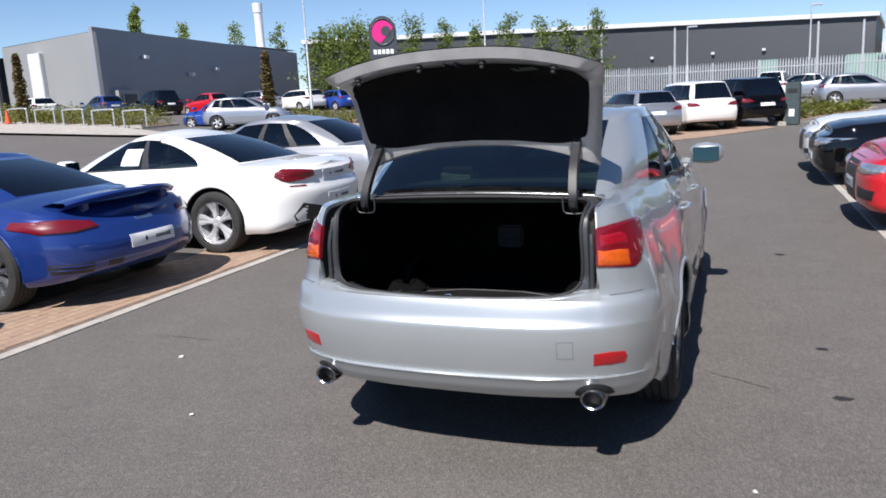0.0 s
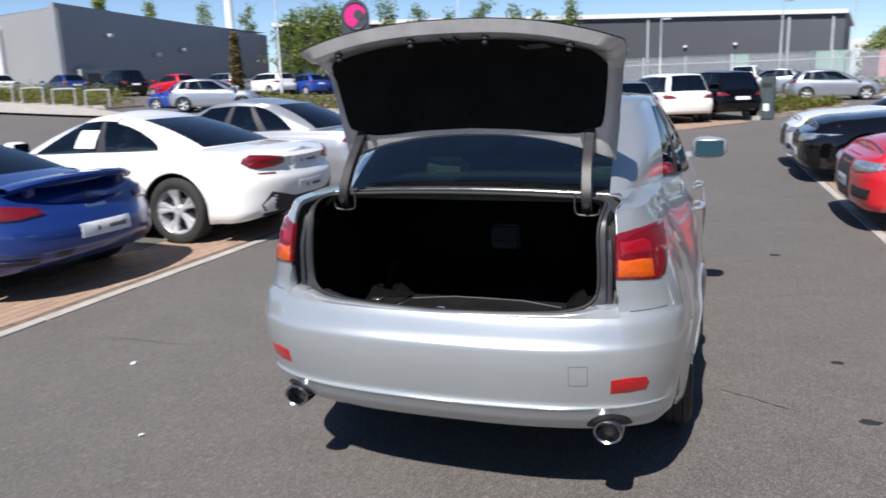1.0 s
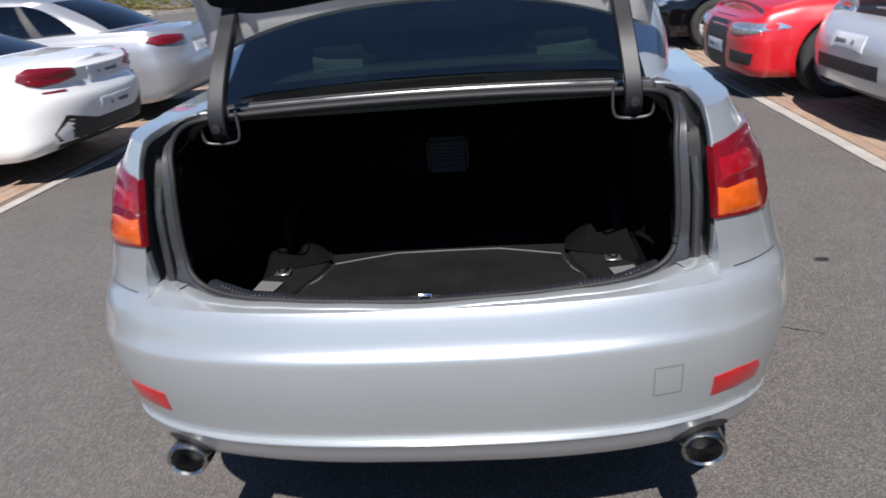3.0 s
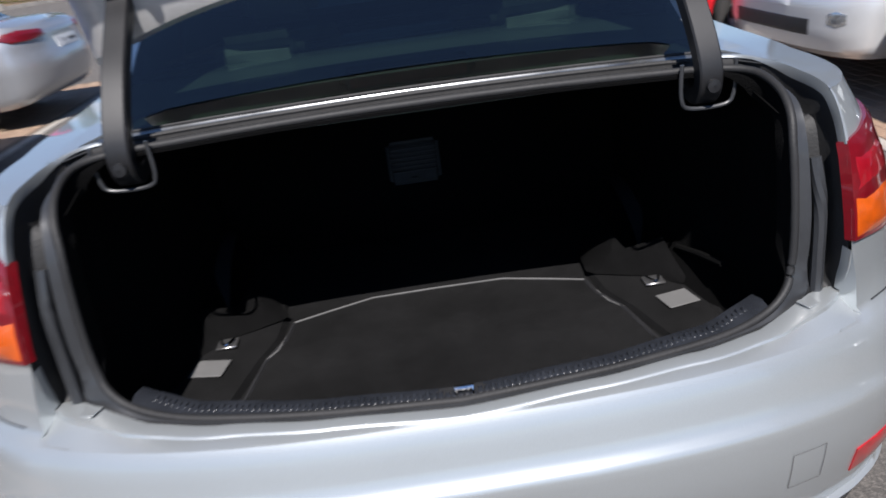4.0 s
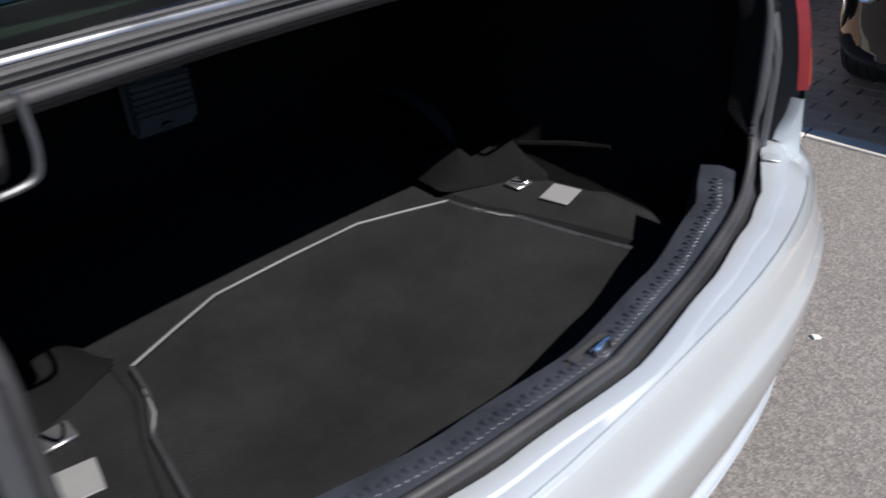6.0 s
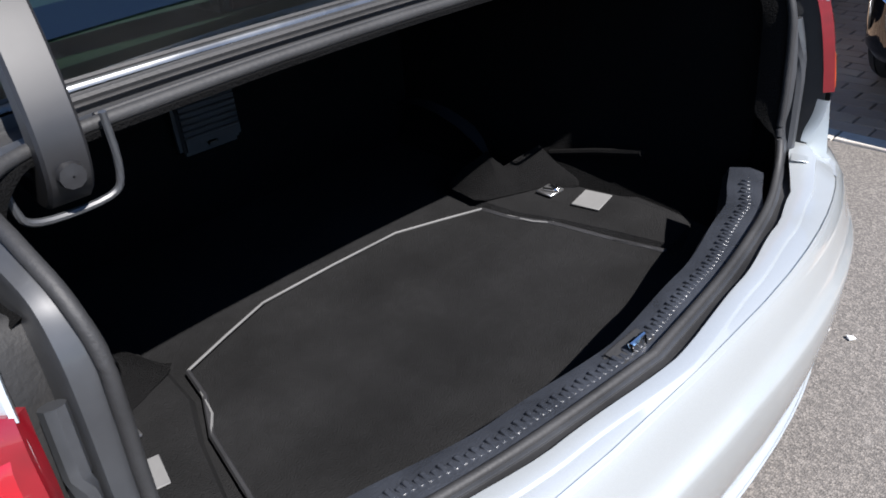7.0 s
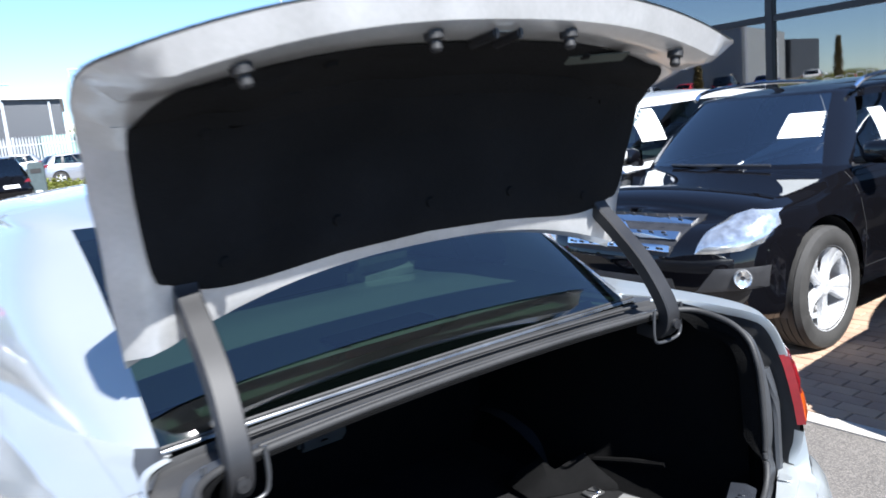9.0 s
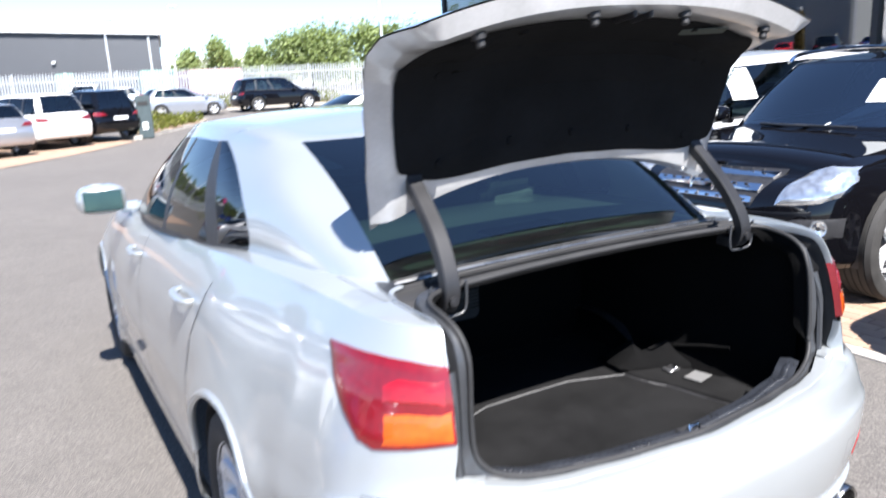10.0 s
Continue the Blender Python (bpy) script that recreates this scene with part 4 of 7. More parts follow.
for s in (1, -1):
    part("panel_edge", tube([(s * a, b, 0.5905) for a, b in half[3:8]], 0.0045, 6), PLASTIC, floor_panel)
    # side shelf pad with lashing hook and grey tape
    bm = bmesh.new()
    pts = [(0.392, 0.52), (0.358, 0.61), (0.352, 0.70), (0.362, 0.785), (0.56, 0.80), (0.565, 0.5), (0.56, 0.30), (0.445, 0.29), (0.425, 0.39)]
    lo_, hi_ = [], []
    for a, b in pts:
        lo_.append(bm.verts.new((s * a, b, 0.579)))
        rise = 0.014 + 0.10 * max(0, a - 0.5) / 0.065 * (0.35 if b < 0.4 else 1)
        hi_.append(bm.verts.new((s * (0.48 + (a - 0.48) * 0.93), 0.55 + (b - 0.55) * 0.96, 0.579 + min(rise, 0.02))))
    for i in range(len(pts)):
        j = (i + 1) % len(pts)
        bm.faces.new((lo_[i], lo_[j], hi_[j], hi_[i]))
    bm.faces.new(hi_)
    bmesh.ops.recalc_face_normals(bm, faces=bm.faces)
    pad = part("side_shelf", bm, CARPET, saloon, "carpeted side shelf")
    part("grey_tape", boxm((-0.035, -0.03, 0), (0.035, 0.03, 0.003), 0.001, 1, Matrix.Translation((s * 0.490, 0.508, 0.5995)) @ pose(0, 0, 0, 0, 0, s * 12)), LABELGREY, pad, "small grey tape patch")
    hk = part("lashing_hook", boxm((-0.022, -0.02, 0), (0.022, 0.02, 0.006), 0.002, 1, Matrix.Translation((s * 0.470, 0.600, 0.599))), STEEL, pad, "folding metal lashing eye")
    part("hook_ring", tube([(s * 0.470 - 0.014 + 0.028 * i / 8, 0.608 - 0.028 * math.sin(math.pi * i / 8), 0.610) for i in range(9)], 0.003, 6), CHROME, hk)
    # loose carpet flap with two ragged peaks, leaning on the wheel housing
    line = [(0.352, 0.790, 0.600), (0.375, 0.766, 0.640), (0.417, 0.729, 0.676), (0.428, 0.713, 0.655), (0.440, 0.701, 0.641), (0.470, 0.690, 0.652), (0.513, 0.664, 0.674), (0.524, 0.628, 0.640), (0.535, 0.58, 0.612)] if s > 0 else \
           [(0.375, 0.765, 0.600), (0.405, 0.756, 0.640), (0.424, 0.750, 0.655), (0.438, 0.742, 0.640), (0.455, 0.728, 0.628), (0.490, 0.712, 0.636), (0.535, 0.700, 0.648), (0.545, 0.66, 0.63), (0.545, 0.60, 0.608)]
    foot = [(0.345, 0.70), (0.362, 0.68), (0.388, 0.668), (0.400, 0.662), (0.412, 0.655), (0.435, 0.645), (0.465, 0.632), (0.49, 0.61), (0.515, 0.575)]
    rows = []
    for k in range(5):
        f = k / 4
        rows.append([Vector((s * (a + (p - a) * f), b + (q - b) * f - 0.012 * math.sin(math.pi * f), 0.598 + (z_ - 0.598) * f ** 1.3)) for (a, b), (p, q, z_) in zip(foot, line)])
    bm = bmesh.new()
    grid_faces(bm, rows)
    bmesh.ops.solidify(bm, geom=bm.faces[:], thickness=0.004)
    bmesh.ops.recalc_face_normals(bm, faces=bm.faces)
    part("carpet_flap", bm, CARPET, saloon, "loose grey carpet flap with torn peaks")
    # strap slots and dull piping along the panel's side
    part("panel_seam", tube([(s * a, b, 0.5925) for a, b in [(0.345, 0.61), (0.358, 0.555), (0.380, 0.519)]], 0.0022, 6), PIPING, floor_panel)
    part("panel_slot", boxm((-0.004, -0.05, 0), (0.004, 0.05, 0.004), 0.001, 1, Matrix.Translation((s * 0.412, 0.345, 0.590)) @ pose(0, 0, 0, 0, 0, s * 14)), RUBBER, floor_panel)
    # wheel housing wall and its lip
    bm = bmesh.new()
    rows = []
    for k in range(9):
        z = 0.585 + 0.42 * k / 8
        rows.append([Vector((s * (curve1(y, [(0.2, 0.60), (0.42, 0.585), (0.7, 0.562), (0.78, 0.552), (1.0, 0.545), (1.12, 0.54)]) + 0.05 * (k / 8) ** 2), y, z)) for y in [0.2 + 0.92 * i / 24 for i in range(25)]])
    grid_faces(bm, rows)
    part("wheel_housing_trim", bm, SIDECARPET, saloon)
    # hinge pocket on the front rim
    pk = [(-0.045, 0.0), (-0.045, -0.055), (-0.03, -0.075), (0.03, -0.075), (0.045, -0.055), (0.045, 0.0)]
    part("hinge_pocket", tube(smooth_path([(s * 0.483 + a, 0.360 - b * 0.05, 1.116 + b) for a, b in pk], 5), 0.0036, 8), GUTTER, saloon, "dark-edged hinge pocket")
    arm = [(0.483, 0.43, 1.062), (0.483, 0.375, 1.060), (0.481, 0.358, 1.11), (0.474, 0.405, 1.20), (0.470, 0.475, 1.275), (0.468, 0.53, 1.33), (0.466, 0.556, 1.40), (0.464, 0.56, 1.48)]
    bm = bmesh.new()
    path = smooth_path([(s * a, b, c) for a, b, c in arm], 6)
    rows = []
    for i, p in enumerate(path):
        t = (path[min(i + 1, len(path) - 1)] - path[max(i - 1, 0)]).normalized()
        nn = Vector((1, 0, 0)).cross(t).normalized()
        w, d = 0.0195, 0.015
        rows.append([p + Vector((a * w, 0, 0)) + nn * b * d for a, b in ((-1, -0.8), (-0.85, -1), (0.85, -1), (1, -0.8), (1, 0.8), (0.85, 1), (-0.85, 1), (-1, 0.8))])
    grid_faces(bm, rows, True)
    bmesh.ops.recalc_face_normals(bm, faces=bm.faces)
    ha = part("hinge_arm", bm, ARMBLACK, saloon, "black gooseneck hinge arm")
    part("hinge_bolt", lathe([(0, 0.001), (0.0, 0.012), (0.006, 0.011), (0.007, 0.001)], 10, "y"), ARMBLACK, ha).matrix_local = pose(s * 0.483, 0.342, 1.08, 0, 0, 180)
# sill cover with the lock striker
bm = bmesh.new()
rows = []
for k in range(41):
    x = -0.515 + 1.03 * k / 40
    a = abs(x)
    y = curve1(a, [(0, 0.072), (0.2, 0.092), (0.4, 0.131), (0.5, 0.174), (0.55, 0.208)])
    zt = 0.727 + 0.028 * (a / 0.55) ** 6
    rows.append([Vector((x, y, zt)), Vector((x, y + 0.025, zt + 0.003)), Vector((x, y + 0.060, zt - 0.006)), Vector((x, y + 0.070, zt - 0.03)), Vector((x, y + 0.075, 0.585))])
grid_faces(bm, rows)
bmesh.ops.recalc_face_normals(bm, faces=bm.faces)
sill = part("sill_cover", bm, SILLPLASTIC, saloon, "black plastic sill cover")
part("striker_recess", boxm((-0.036, 0.088, 0.719), (0.040, 0.124, 0.7297), 0.004), RUBBER, sill)
part("striker", tube([(-0.008, 0.095, 0.724), (-0.008, 0.099, 0.740), (0.018, 0.099, 0.740), (0.018, 0.095, 0.724)], 0.0045, 8), CHROME, sill, "metal lock striker")
for k in range(97):
    x = -0.48 + k * 0.010
    yy = curve1(abs(x), [(0, 0.072), (0.2, 0.092), (0.4, 0.131), (0.5, 0.174), (0.55, 0.208)])
    rise = 0.028 * (abs(x) / 0.55) ** 6
    part("grip_rib", boxm((x - 0.0036, yy + 0.020, 0.724 + rise), (x + 0.0036, yy + 0.034 + 0.004 * (k % 2), 0.7308 + rise), 0.0012, 1), SILLPLASTIC, sill)
# seat-back hatch with its latch
hatch = part("ski_hatch", boxm((-0.08, 1.085, 0.74), (0.06, 1.118, 0.86), 0.012, 3), CABIN, saloon, "small hatch in the seat back")
part("hatch_latch", boxm((-0.025, 1.079, 0.752), (0.0, 1.086, 0.764), 0.004), PLASTIC, hatch)
for k in range(6):
    part("hatch_slat", boxm((-0.072, 1.079, 0.778 + k * 0.0125), (0.052, 1.086, 0.784 + k * 0.0125), 0.002, 1), PLASTIC, hatch)
# added bar, no real part: marks a faint light streak on the wall
part("streak_bar", tube([(0.548, 0.66, 0.645), (0.552, 0.55, 0.675), (0.555, 0.44, 0.70)], 0.009, 8, flat=0.8), SIDECARPET, saloon, "near-black bar added at a faint light streak on the boot wall")

# boot lid
def lid_point(u, v, inner=0.0):
    """u across (-1 to 1), v from the hinge edge (0) over the fold to the lower lip (1)."""
    yv = curve1(v, [(0, 0.590), (0.2, 0.582), (0.4, 0.562), (0.55, 0.525), (0.66, 0.47), (0.8, 0.37), (1.0, 0.235)])
    zv = curve1(v, [(0, 1.315), (0.2, 1.43), (0.4, 1.55), (0.55, 1.635), (0.66, 1.685), (0.8, 1.722), (1.0, 1.738)])
    hw = curve1(v, [(0, 0.558), (0.25, 0.572), (0.5, 0.585), (0.75, 0.605), (0.9, 0.605), (1.0, 0.588)])
    a = abs(u)
    drop = curve1(v, [(0, 0.10), (0.3, 0.085), (0.6, 0.075), (1, 0.085)]) * a ** 2.4
    fwd = curve1(v, [(0, 0.0), (0.4, -0.03), (0.7, -0.01), (1, 0.018)]) * a ** 3
    p = Vector((hw * u, yv + fwd, zv - drop))
    return p


def lid_normal(u, v):
    e = 0.02
    du = lid_point(min(u + e, 1), v) - lid_point(max(u - e, -1), v)
    dv = lid_point(u, min(v + e, 1)) - lid_point(u, max(v - e, 0))
    n = du.cross(dv).normalized()
    return n if n.y < 0 or n.z < -0.5 else -n            # towards the inside: down and back


lid = thing("boot_lid", "raised silver boot lid with a black felt lining", "boot lid")
lid.parent = saloon
NU, NV = 40, 30
outer = [[lid_point(-1 + 2 * i / NU, j / NV) for i in range(NU + 1)] for j in range(NV + 1)]
bm = bmesh.new()
grid_faces(bm, outer)
bmesh.ops.recalc_face_normals(bm, faces=bm.faces)
if sum(f.normal.y for f in bm.faces) < 0:
    bmesh.ops.reverse_faces(bm, faces=bm.faces)
part("outer_skin", bm, SILVER, lid)


def depth(u, v):
    """Depth of the inner frame below the skin."""
    eu, ev = (1 - abs(u)) / 0.065, min(v * 1.3, (1 - v) * 1.1) / 0.05
    return 0.004 + 0.052 * min(1, max(0, eu)) ** 0.9 * min(1, max(0, ev)) ** 0.7


bm = bmesh.new()
grid_faces(bm, [[lid_point(u, v) + lid_normal(u, v) * depth(u, v) for u in [-1 + 2 * i / NU for i in range(NU + 1)]] for v in [j / NV for j in range(NV + 1)]])
bmesh.ops.recalc_face_normals(bm, faces=bm.faces)
part("inner_frame", bm, LIDINNER, lid, "pale painted inner frame")


def liner_edge(a):
    """Outline of the felt lining in (u, v), an uneven rounded rectangle."""
    c, s = math.cos(a), math.sin(a)
    u = 0.935 * math.copysign(abs(c) ** 0.42, c)
    v = 0.465 + (0.405 if s > 0 else 0.395) * math.copysign(abs(s) ** 0.45, s)
    if s > 0:
        v -= 0.03 * abs(u) ** 3
    return u, v


bm = bmesh.new()
rows = []
for k in range(11):
    f = 1 - k / 11
    row = []
    for i in range(72):
        u, v = liner_edge(2 * math.pi * i / 72)
        u, v = u * f, 0.49 + (v - 0.49) * f
        dd = depth(u, v) + (0.002 if k == 0 else 0.012) + 0.003 * noise.noise((u * 5, v * 7, 1))
        dd += 0.012 * math.exp(-((abs(u) - 0.62) / 0.05) ** 2) * (k > 1)
        row.append(lid_point(u, v) + lid_normal(u, v) * dd)
    rows.append(row)
vs = grid_faces(bm, rows, True)
cv = bm.verts.new(lid_point(0, 0.49) + lid_normal(0, 0.49) * 0.069)
for i in range(72):
    bm.faces.new((vs[-1][i], vs[-1][(i + 1) % 72], cv))
bmesh.ops.recalc_face_normals(bm, faces=bm.faces)
felt = part("felt_lining", bm, LINER, lid, "black felt lining")
for u, v in ((-0.72, 0.16), (-0.35, 0.155), (0.0, 0.15), (0.35, 0.155), (0.72, 0.16), (-0.74, 0.55), (0.74, 0.55), (-0.45, 0.8), (0.45, 0.8)):
    p = lid_point(u, v) + lid_normal(u, v) * (depth(u, v) + 0.016)
    part("lining_clip", lathe([(-0.004, 0.001), (-0.004, 0.011), (0.002, 0.009), (0.003, 0.001)], 10, "z"), LINER, felt).matrix_local = Matrix.Translation(p) @ lid_normal(u, v).to_track_quat("Z", "Y").to_matrix().to_4x4()
for u in (-0.74, -0.235, 0.235, 0.74):
    n = lid_normal(u, 0.93)
    p = lid_point(u, 0.93) + n * (depth(u, 0.93) - 0.002)
    part("bump_stop", lathe([(0, 0.015), (0.012, 0.015), (0.014, 0.009), (0.026, 0.010), (0.03, 0.007), (0.03, 0.001)], 14, "z"), RUBBER, lid, "black rubber bump stop").matrix_local = Matrix.Translation(p) @ n.to_track_quat("Z", "Y").to_matrix().to_4x4()
n = lid_normal(0, 0.91)
m = Matrix.Translation(lid_point(0, 0.90) + n * 0.035) @ n.to_track_quat("Z", "Y").to_matrix().to_4x4()
lk = part("lock", boxm((-0.04, -0.03, -0.01), (0.04, 0.03, 0.022), 0.006), STEEL, lid, "steel boot lock")
lk.matrix_local = m
for a in (-0.03, 0.02):
    part("lock_claw", boxm((a, -0.036, 0.012), (a + 0.012, 0.034, 0.034), 0.003), PLASTIC, lk)
n = lid_normal(0.50, 0.80)
part("warning_label", boxm((-0.06, -0.02, 0), (0.06, 0.02, 0.002), 0.0, 1), SHELF, lid, "dull label on the lining").matrix_local = Matrix.Translation(lid_point(0.50, 0.80) + n * 0.071) @ n.to_track_quat("Z", "Y").to_matrix().to_4x4()


# ---- other cars ----
DEF_SIDE = [(0, 0.06), (0.08, 0.02), (0.2, 0.012), (0.5, 0.0), (0.75, 0.015), (0.9, 0.05), (1, 0.11)]
DEF_TAIL = [(0, 0.14), (0.08, 0.06), (0.2, 0.02), (0.45, 0.0), (0.6, 0.02), (0.66, 0.05), (0.9, 0.07), (1, 0.13)]
DEF_NOSE = [(0, 0.10), (0.1, 0.03), (0.3, 0.0), (0.55, 0.01), (0.75, 0.05), (0.9, 0.14), (1, 0.3)]


BLUNT = [(0, 0.07), (0.1, 0.02), (0.3, 0.0), (0.6, 0.0), (0.78, 0.02), (0.9, 0.07), (1, 0.2)]


def shape(name, length, w, r, axles, shoulder, cabin, **kw):
    P = dict(name=name, len=length, w=w, w_tail=w * 0.97, d_tail=0.5, n_tail=2.6, w_nose=w * 0.96, d_nose=0.55, n_nose=2.5, r=r, tw=0.24, track=2 * w - 0.25,
             axles=axles, side=DEF_SIDE, tail=DEF_TAIL, nose=DEF_NOSE, bottom=[(0, 0.27), (0.5, 0.22), (1.2, 0.19), (length - 1, 0.19), (length, 0.22)],
             shoulder=shoulder, crown=[(0, 0.03), (1, 0.03), (length - 1.2, 0.05), (length, 0.06)], cabin=cabin, style=(5, False, 0.05, ALLOY))
    P.update(kw)
    return P


def cabin_of(y0, y1, yt0, yt1, wb, wt, zr, edge_drop=0.05, c=0.12, a=0.93, b=(0.5,), bow0=0.12, bow1=0.3, xr=None, **kw):
    d = dict(base=(y0, xr or wb - 0.12, bow0, y1, wb - 0.1, bow1, wb), top=(yt0, wt - 0.08, 0.06, yt1, wt - 0.1, 0.1, wt),
             edge=[(yt0, zr - edge_drop - 0.045), ((yt0 + yt1) / 2, zr - edge_drop), (yt1, zr - edge_drop - 0.045)], crown=edge_drop, bow=0.03,
             c_pillar=c, a_pillar=a, b_pillar=b)
    d.update(kw)
    return d


def spec_lamps(tail=None, head=None, grille=None, fog=None):
    out = []
    if tail:
        out.append(("tail_light", "tail", tail, TAIL, "red tail light", True))
    if head:
        out.append(("headlight", "nose", head, LAMP, "clear headlight", True))
    if grille:
        out.append(("grille", "nose", grille, PLASTIC, "black grille", False))
    if fog:
        out.append(("air_intake", "nose", fog, PLASTIC, "black lower intake", True))
    return out


def facing(x, y, deg):
    """Place of a car whose nose points deg degrees from +y towards -x; x, y is the middle of its tail."""
    return pose(x, y, lift(x, y), 0, 0, deg)


# white coupe, tail to the lane
WCOUPE = shape("white_coupe", 4.89, 0.945, 0.345, (1.08, 3.93), [(0, 0.90), (0.4, 0.94), (1.0, 0.96), (2.0, 0.94), (3.4, 0.90), (4.2, 0.80), (4.89, 0.62)],
               cabin_of(0.72, 3.55, 1.75, 2.55, 0.83, 0.60, 1.365, c=0.15, a=0.93, b=(0.50,), bow0=0.14, round=0.22), style=(5, True, 0.055, ALLOY), rear_seats=False, seat_mat=SEAT, d_tail=0.55,
               tail=[(0, 0.16), (0.1, 0.05), (0.25, 0.02), (0.5, 0.0), (0.62, 0.0), (0.7, 0.05), (0.85, 0.06), (0.93, 0.045), (1, 0.09)])
wc, _, tr = build_car(WCOUPE, "white two-door coupe parked tail to the lane on block paving", WHITE, facing(-3.16, 4.90, 90))
fit_lamps(wc, tr, spec_lamps([(0.40, 0.800), (0.58, 0.770), (0.74, 0.765), (0.80, 0.785), (0.832, 0.83), (0.815, 0.875), (0.74, 0.905), (0.62, 0.892), (0.42, 0.862)]))
fit_lamps(wc, tr, [("bumper_reflector", "tail", [(0.55, 0.70), (0.74, 0.71), (0.74, 0.725), (0.55, 0.72)], TAIL, "", True),
                   ("lower_valance", "tail", [(-0.66, 0.27), (0.66, 0.27), (0.74, 0.40), (0.64, 0.53), (0.42, 0.45), (-0.42, 0.45), (-0.64, 0.53), (-0.74, 0.40)], PLASTIC, "black lower valance", False)])
plate_on(wc, tr, "tail", 0, 0.80)
plate_on(wc, tr, "tail", 0, 0.54, 0.5, 0.11)
door_lines(wc, tr, [(1.62, -0.1), (3.2, 0.05)], 0.30, 0.90, [(1.85, 0.80)], mat=WHITE)
part("window_sticker", patch(WCOUPE["glass_tree"], "left", [(2.16, 0.985), (2.44, 0.985), (2.41, 1.17), (2.14, 1.17)], 0.006, 0.003, 4, 0.02), PAPER, wc, "white paper price sheet")
arch_lips(wc, tr, WCOUPE, WHITE)
mirror_parts(wc, WHITE, 0.93, 3.1, 1.0)

# blue sports car with a tail spoiler
BSPORT = shape("blue_sports_car", 4.45, 0.925, 0.335, (0.95, 3.30), [(0, 0.72), (0.3, 0.80), (0.9, 0.87), (1.8, 0.87), (2.9, 0.85), (3.6, 0.78), (4.45, 0.55)],
               cabin_of(0.75, 3.0, 1.9, 2.35, 0.80, 0.56, 1.285, c=0.34, a=0.93, b=(0.62,), bow0=0.16, xr=0.60), style=(10, False, 0.03, STEEL), rear_seats=False, d_tail=0.62, n_tail=2.4, flare=0.03,
               crown=[(0, 0.05), (0.4, 0.07), (0.9, 0.07), (2, 0.03), (4.45, 0.06)],
               tail=[(0, 0.12), (0.1, 0.05), (0.3, 0.0), (0.55, 0.0), (0.8, 0.06), (0.92, 0.10), (1, 0.17)])
bs, _, tr = build_car(BSPORT, "dark blue sports car with a tail spoiler on block paving", NAVY, facing(-3.67, 2.43, 90))
fit_lamps(bs, tr, spec_lamps([(0.47, 0.665), (0.64, 0.645), (0.84, 0.650), (0.895, 0.70), (0.86, 0.752), (0.70, 0.750), (0.50, 0.712)]))
fit_lamps(bs, tr, [("side_vent", "tail", [(0.56, 0.30), (0.82, 0.32), (0.84, 0.40), (0.58, 0.385)], PLASTIC, "dark bumper vent", True),
                   ("tailpipe", "tail", [(0.34, 0.33), (0.46, 0.33), (0.47, 0.375), (0.33, 0.375)], PLASTIC, "black tailpipe opening", True)])
for s in (1, -1):
    for z in (0.335, 0.365):
        part("vent_bar", patch(tr, "tail", [(s * 0.58, z), (s * 0.82, z + 0.012), (s * 0.82, z + 0.022), (s * 0.58, z + 0.01)][::s], 0.012, 0.01, 2), NAVY, bs)
plate_on(bs, tr, "tail", 0, 0.50)
rows = []
for i in range(25):
    u = -1 + i / 12
    x, yb, z = 0.64 * u, 0.12 + 0.18 * abs(u) ** 2.5, 0.925 - 0.06 * abs(u) ** 3
    rows.append([(x, yb + 0.02, z - 0.045), (x, yb - 0.02, z - 0.005), (x, yb, z + 0.012), (x, yb + 0.12, z + 0.015), (x, yb + 0.24, z - 0.01), (x, yb + 0.2, z - 0.05)])
bm = bmesh.new()
grid_faces(bm, rows, True)
bmesh.ops.recalc_face_normals(bm, faces=bm.faces)
sp = part("rear_spoiler", bm, NAVY, bs, "blue rear spoiler")
for s in (1, -1):
    part("spoiler_strut", boxm((s * 0.46 - 0.05, 0.26, 0.78), (s * 0.46 + 0.05, 0.44, 0.895), 0.02), NAVY, sp)
part("lettering_bar", patch(tr, "tail", [(-0.10, 0.66), (0.10, 0.66), (0.10, 0.685), (-0.10, 0.685)], 0.006, 0.004, 2), CHROME, bs)
door_lines(bs, tr, [(1.5, 0.05), (2.72, 0.05)], 0.3, 0.86, [(1.75, 0.76)], mat=NAVY)
arch_lips(bs, tr, BSPORT, NAVY)
mirror_parts(bs, NAVY, 0.90, 2.55, 0.97)

# silver saloon behind the white coupe
SSAL = shape("silver_four_door", 4.9, 0.93, 0.345, (1.1, 3.95), [(0, 0.95), (0.5, 0.99), (1.2, 1.0), (2.2, 0.98), (3.5, 0.93), (4.3, 0.83), (4.9, 0.65)],
             cabin_of(0.70, 3.62, 1.5, 2.65, 0.83, 0.62, 1.45, c=0.10, a=0.93, b=(0.30, 0.55), round=0.15), style=(10, False, 0.03, ALLOY), seat_mat=SEAT)
ss, _, tr = build_car(SSAL, "silver four-door saloon parked tail to the lane", paint("pale_silver_paint", (0.44, 0.45, 0.47), 0.6, 0.36), facing(-3.30, 7.52, 90))
fit_lamps(ss, tr, spec_lamps([(0.42, 0.85), (0.64, 0.82), (0.80, 0.82), (0.85, 0.86), (0.82, 0.91), (0.70, 0.925), (0.42, 0.905)]))
plate_on(ss, tr, "tail", 0, 0.75)
door_lines(ss, tr, [(1.55, -0.2), (2.5, 0), (3.5, 0.05)], 0.3, 0.93, [(1.7, 0.86), (2.65, 0.84)])
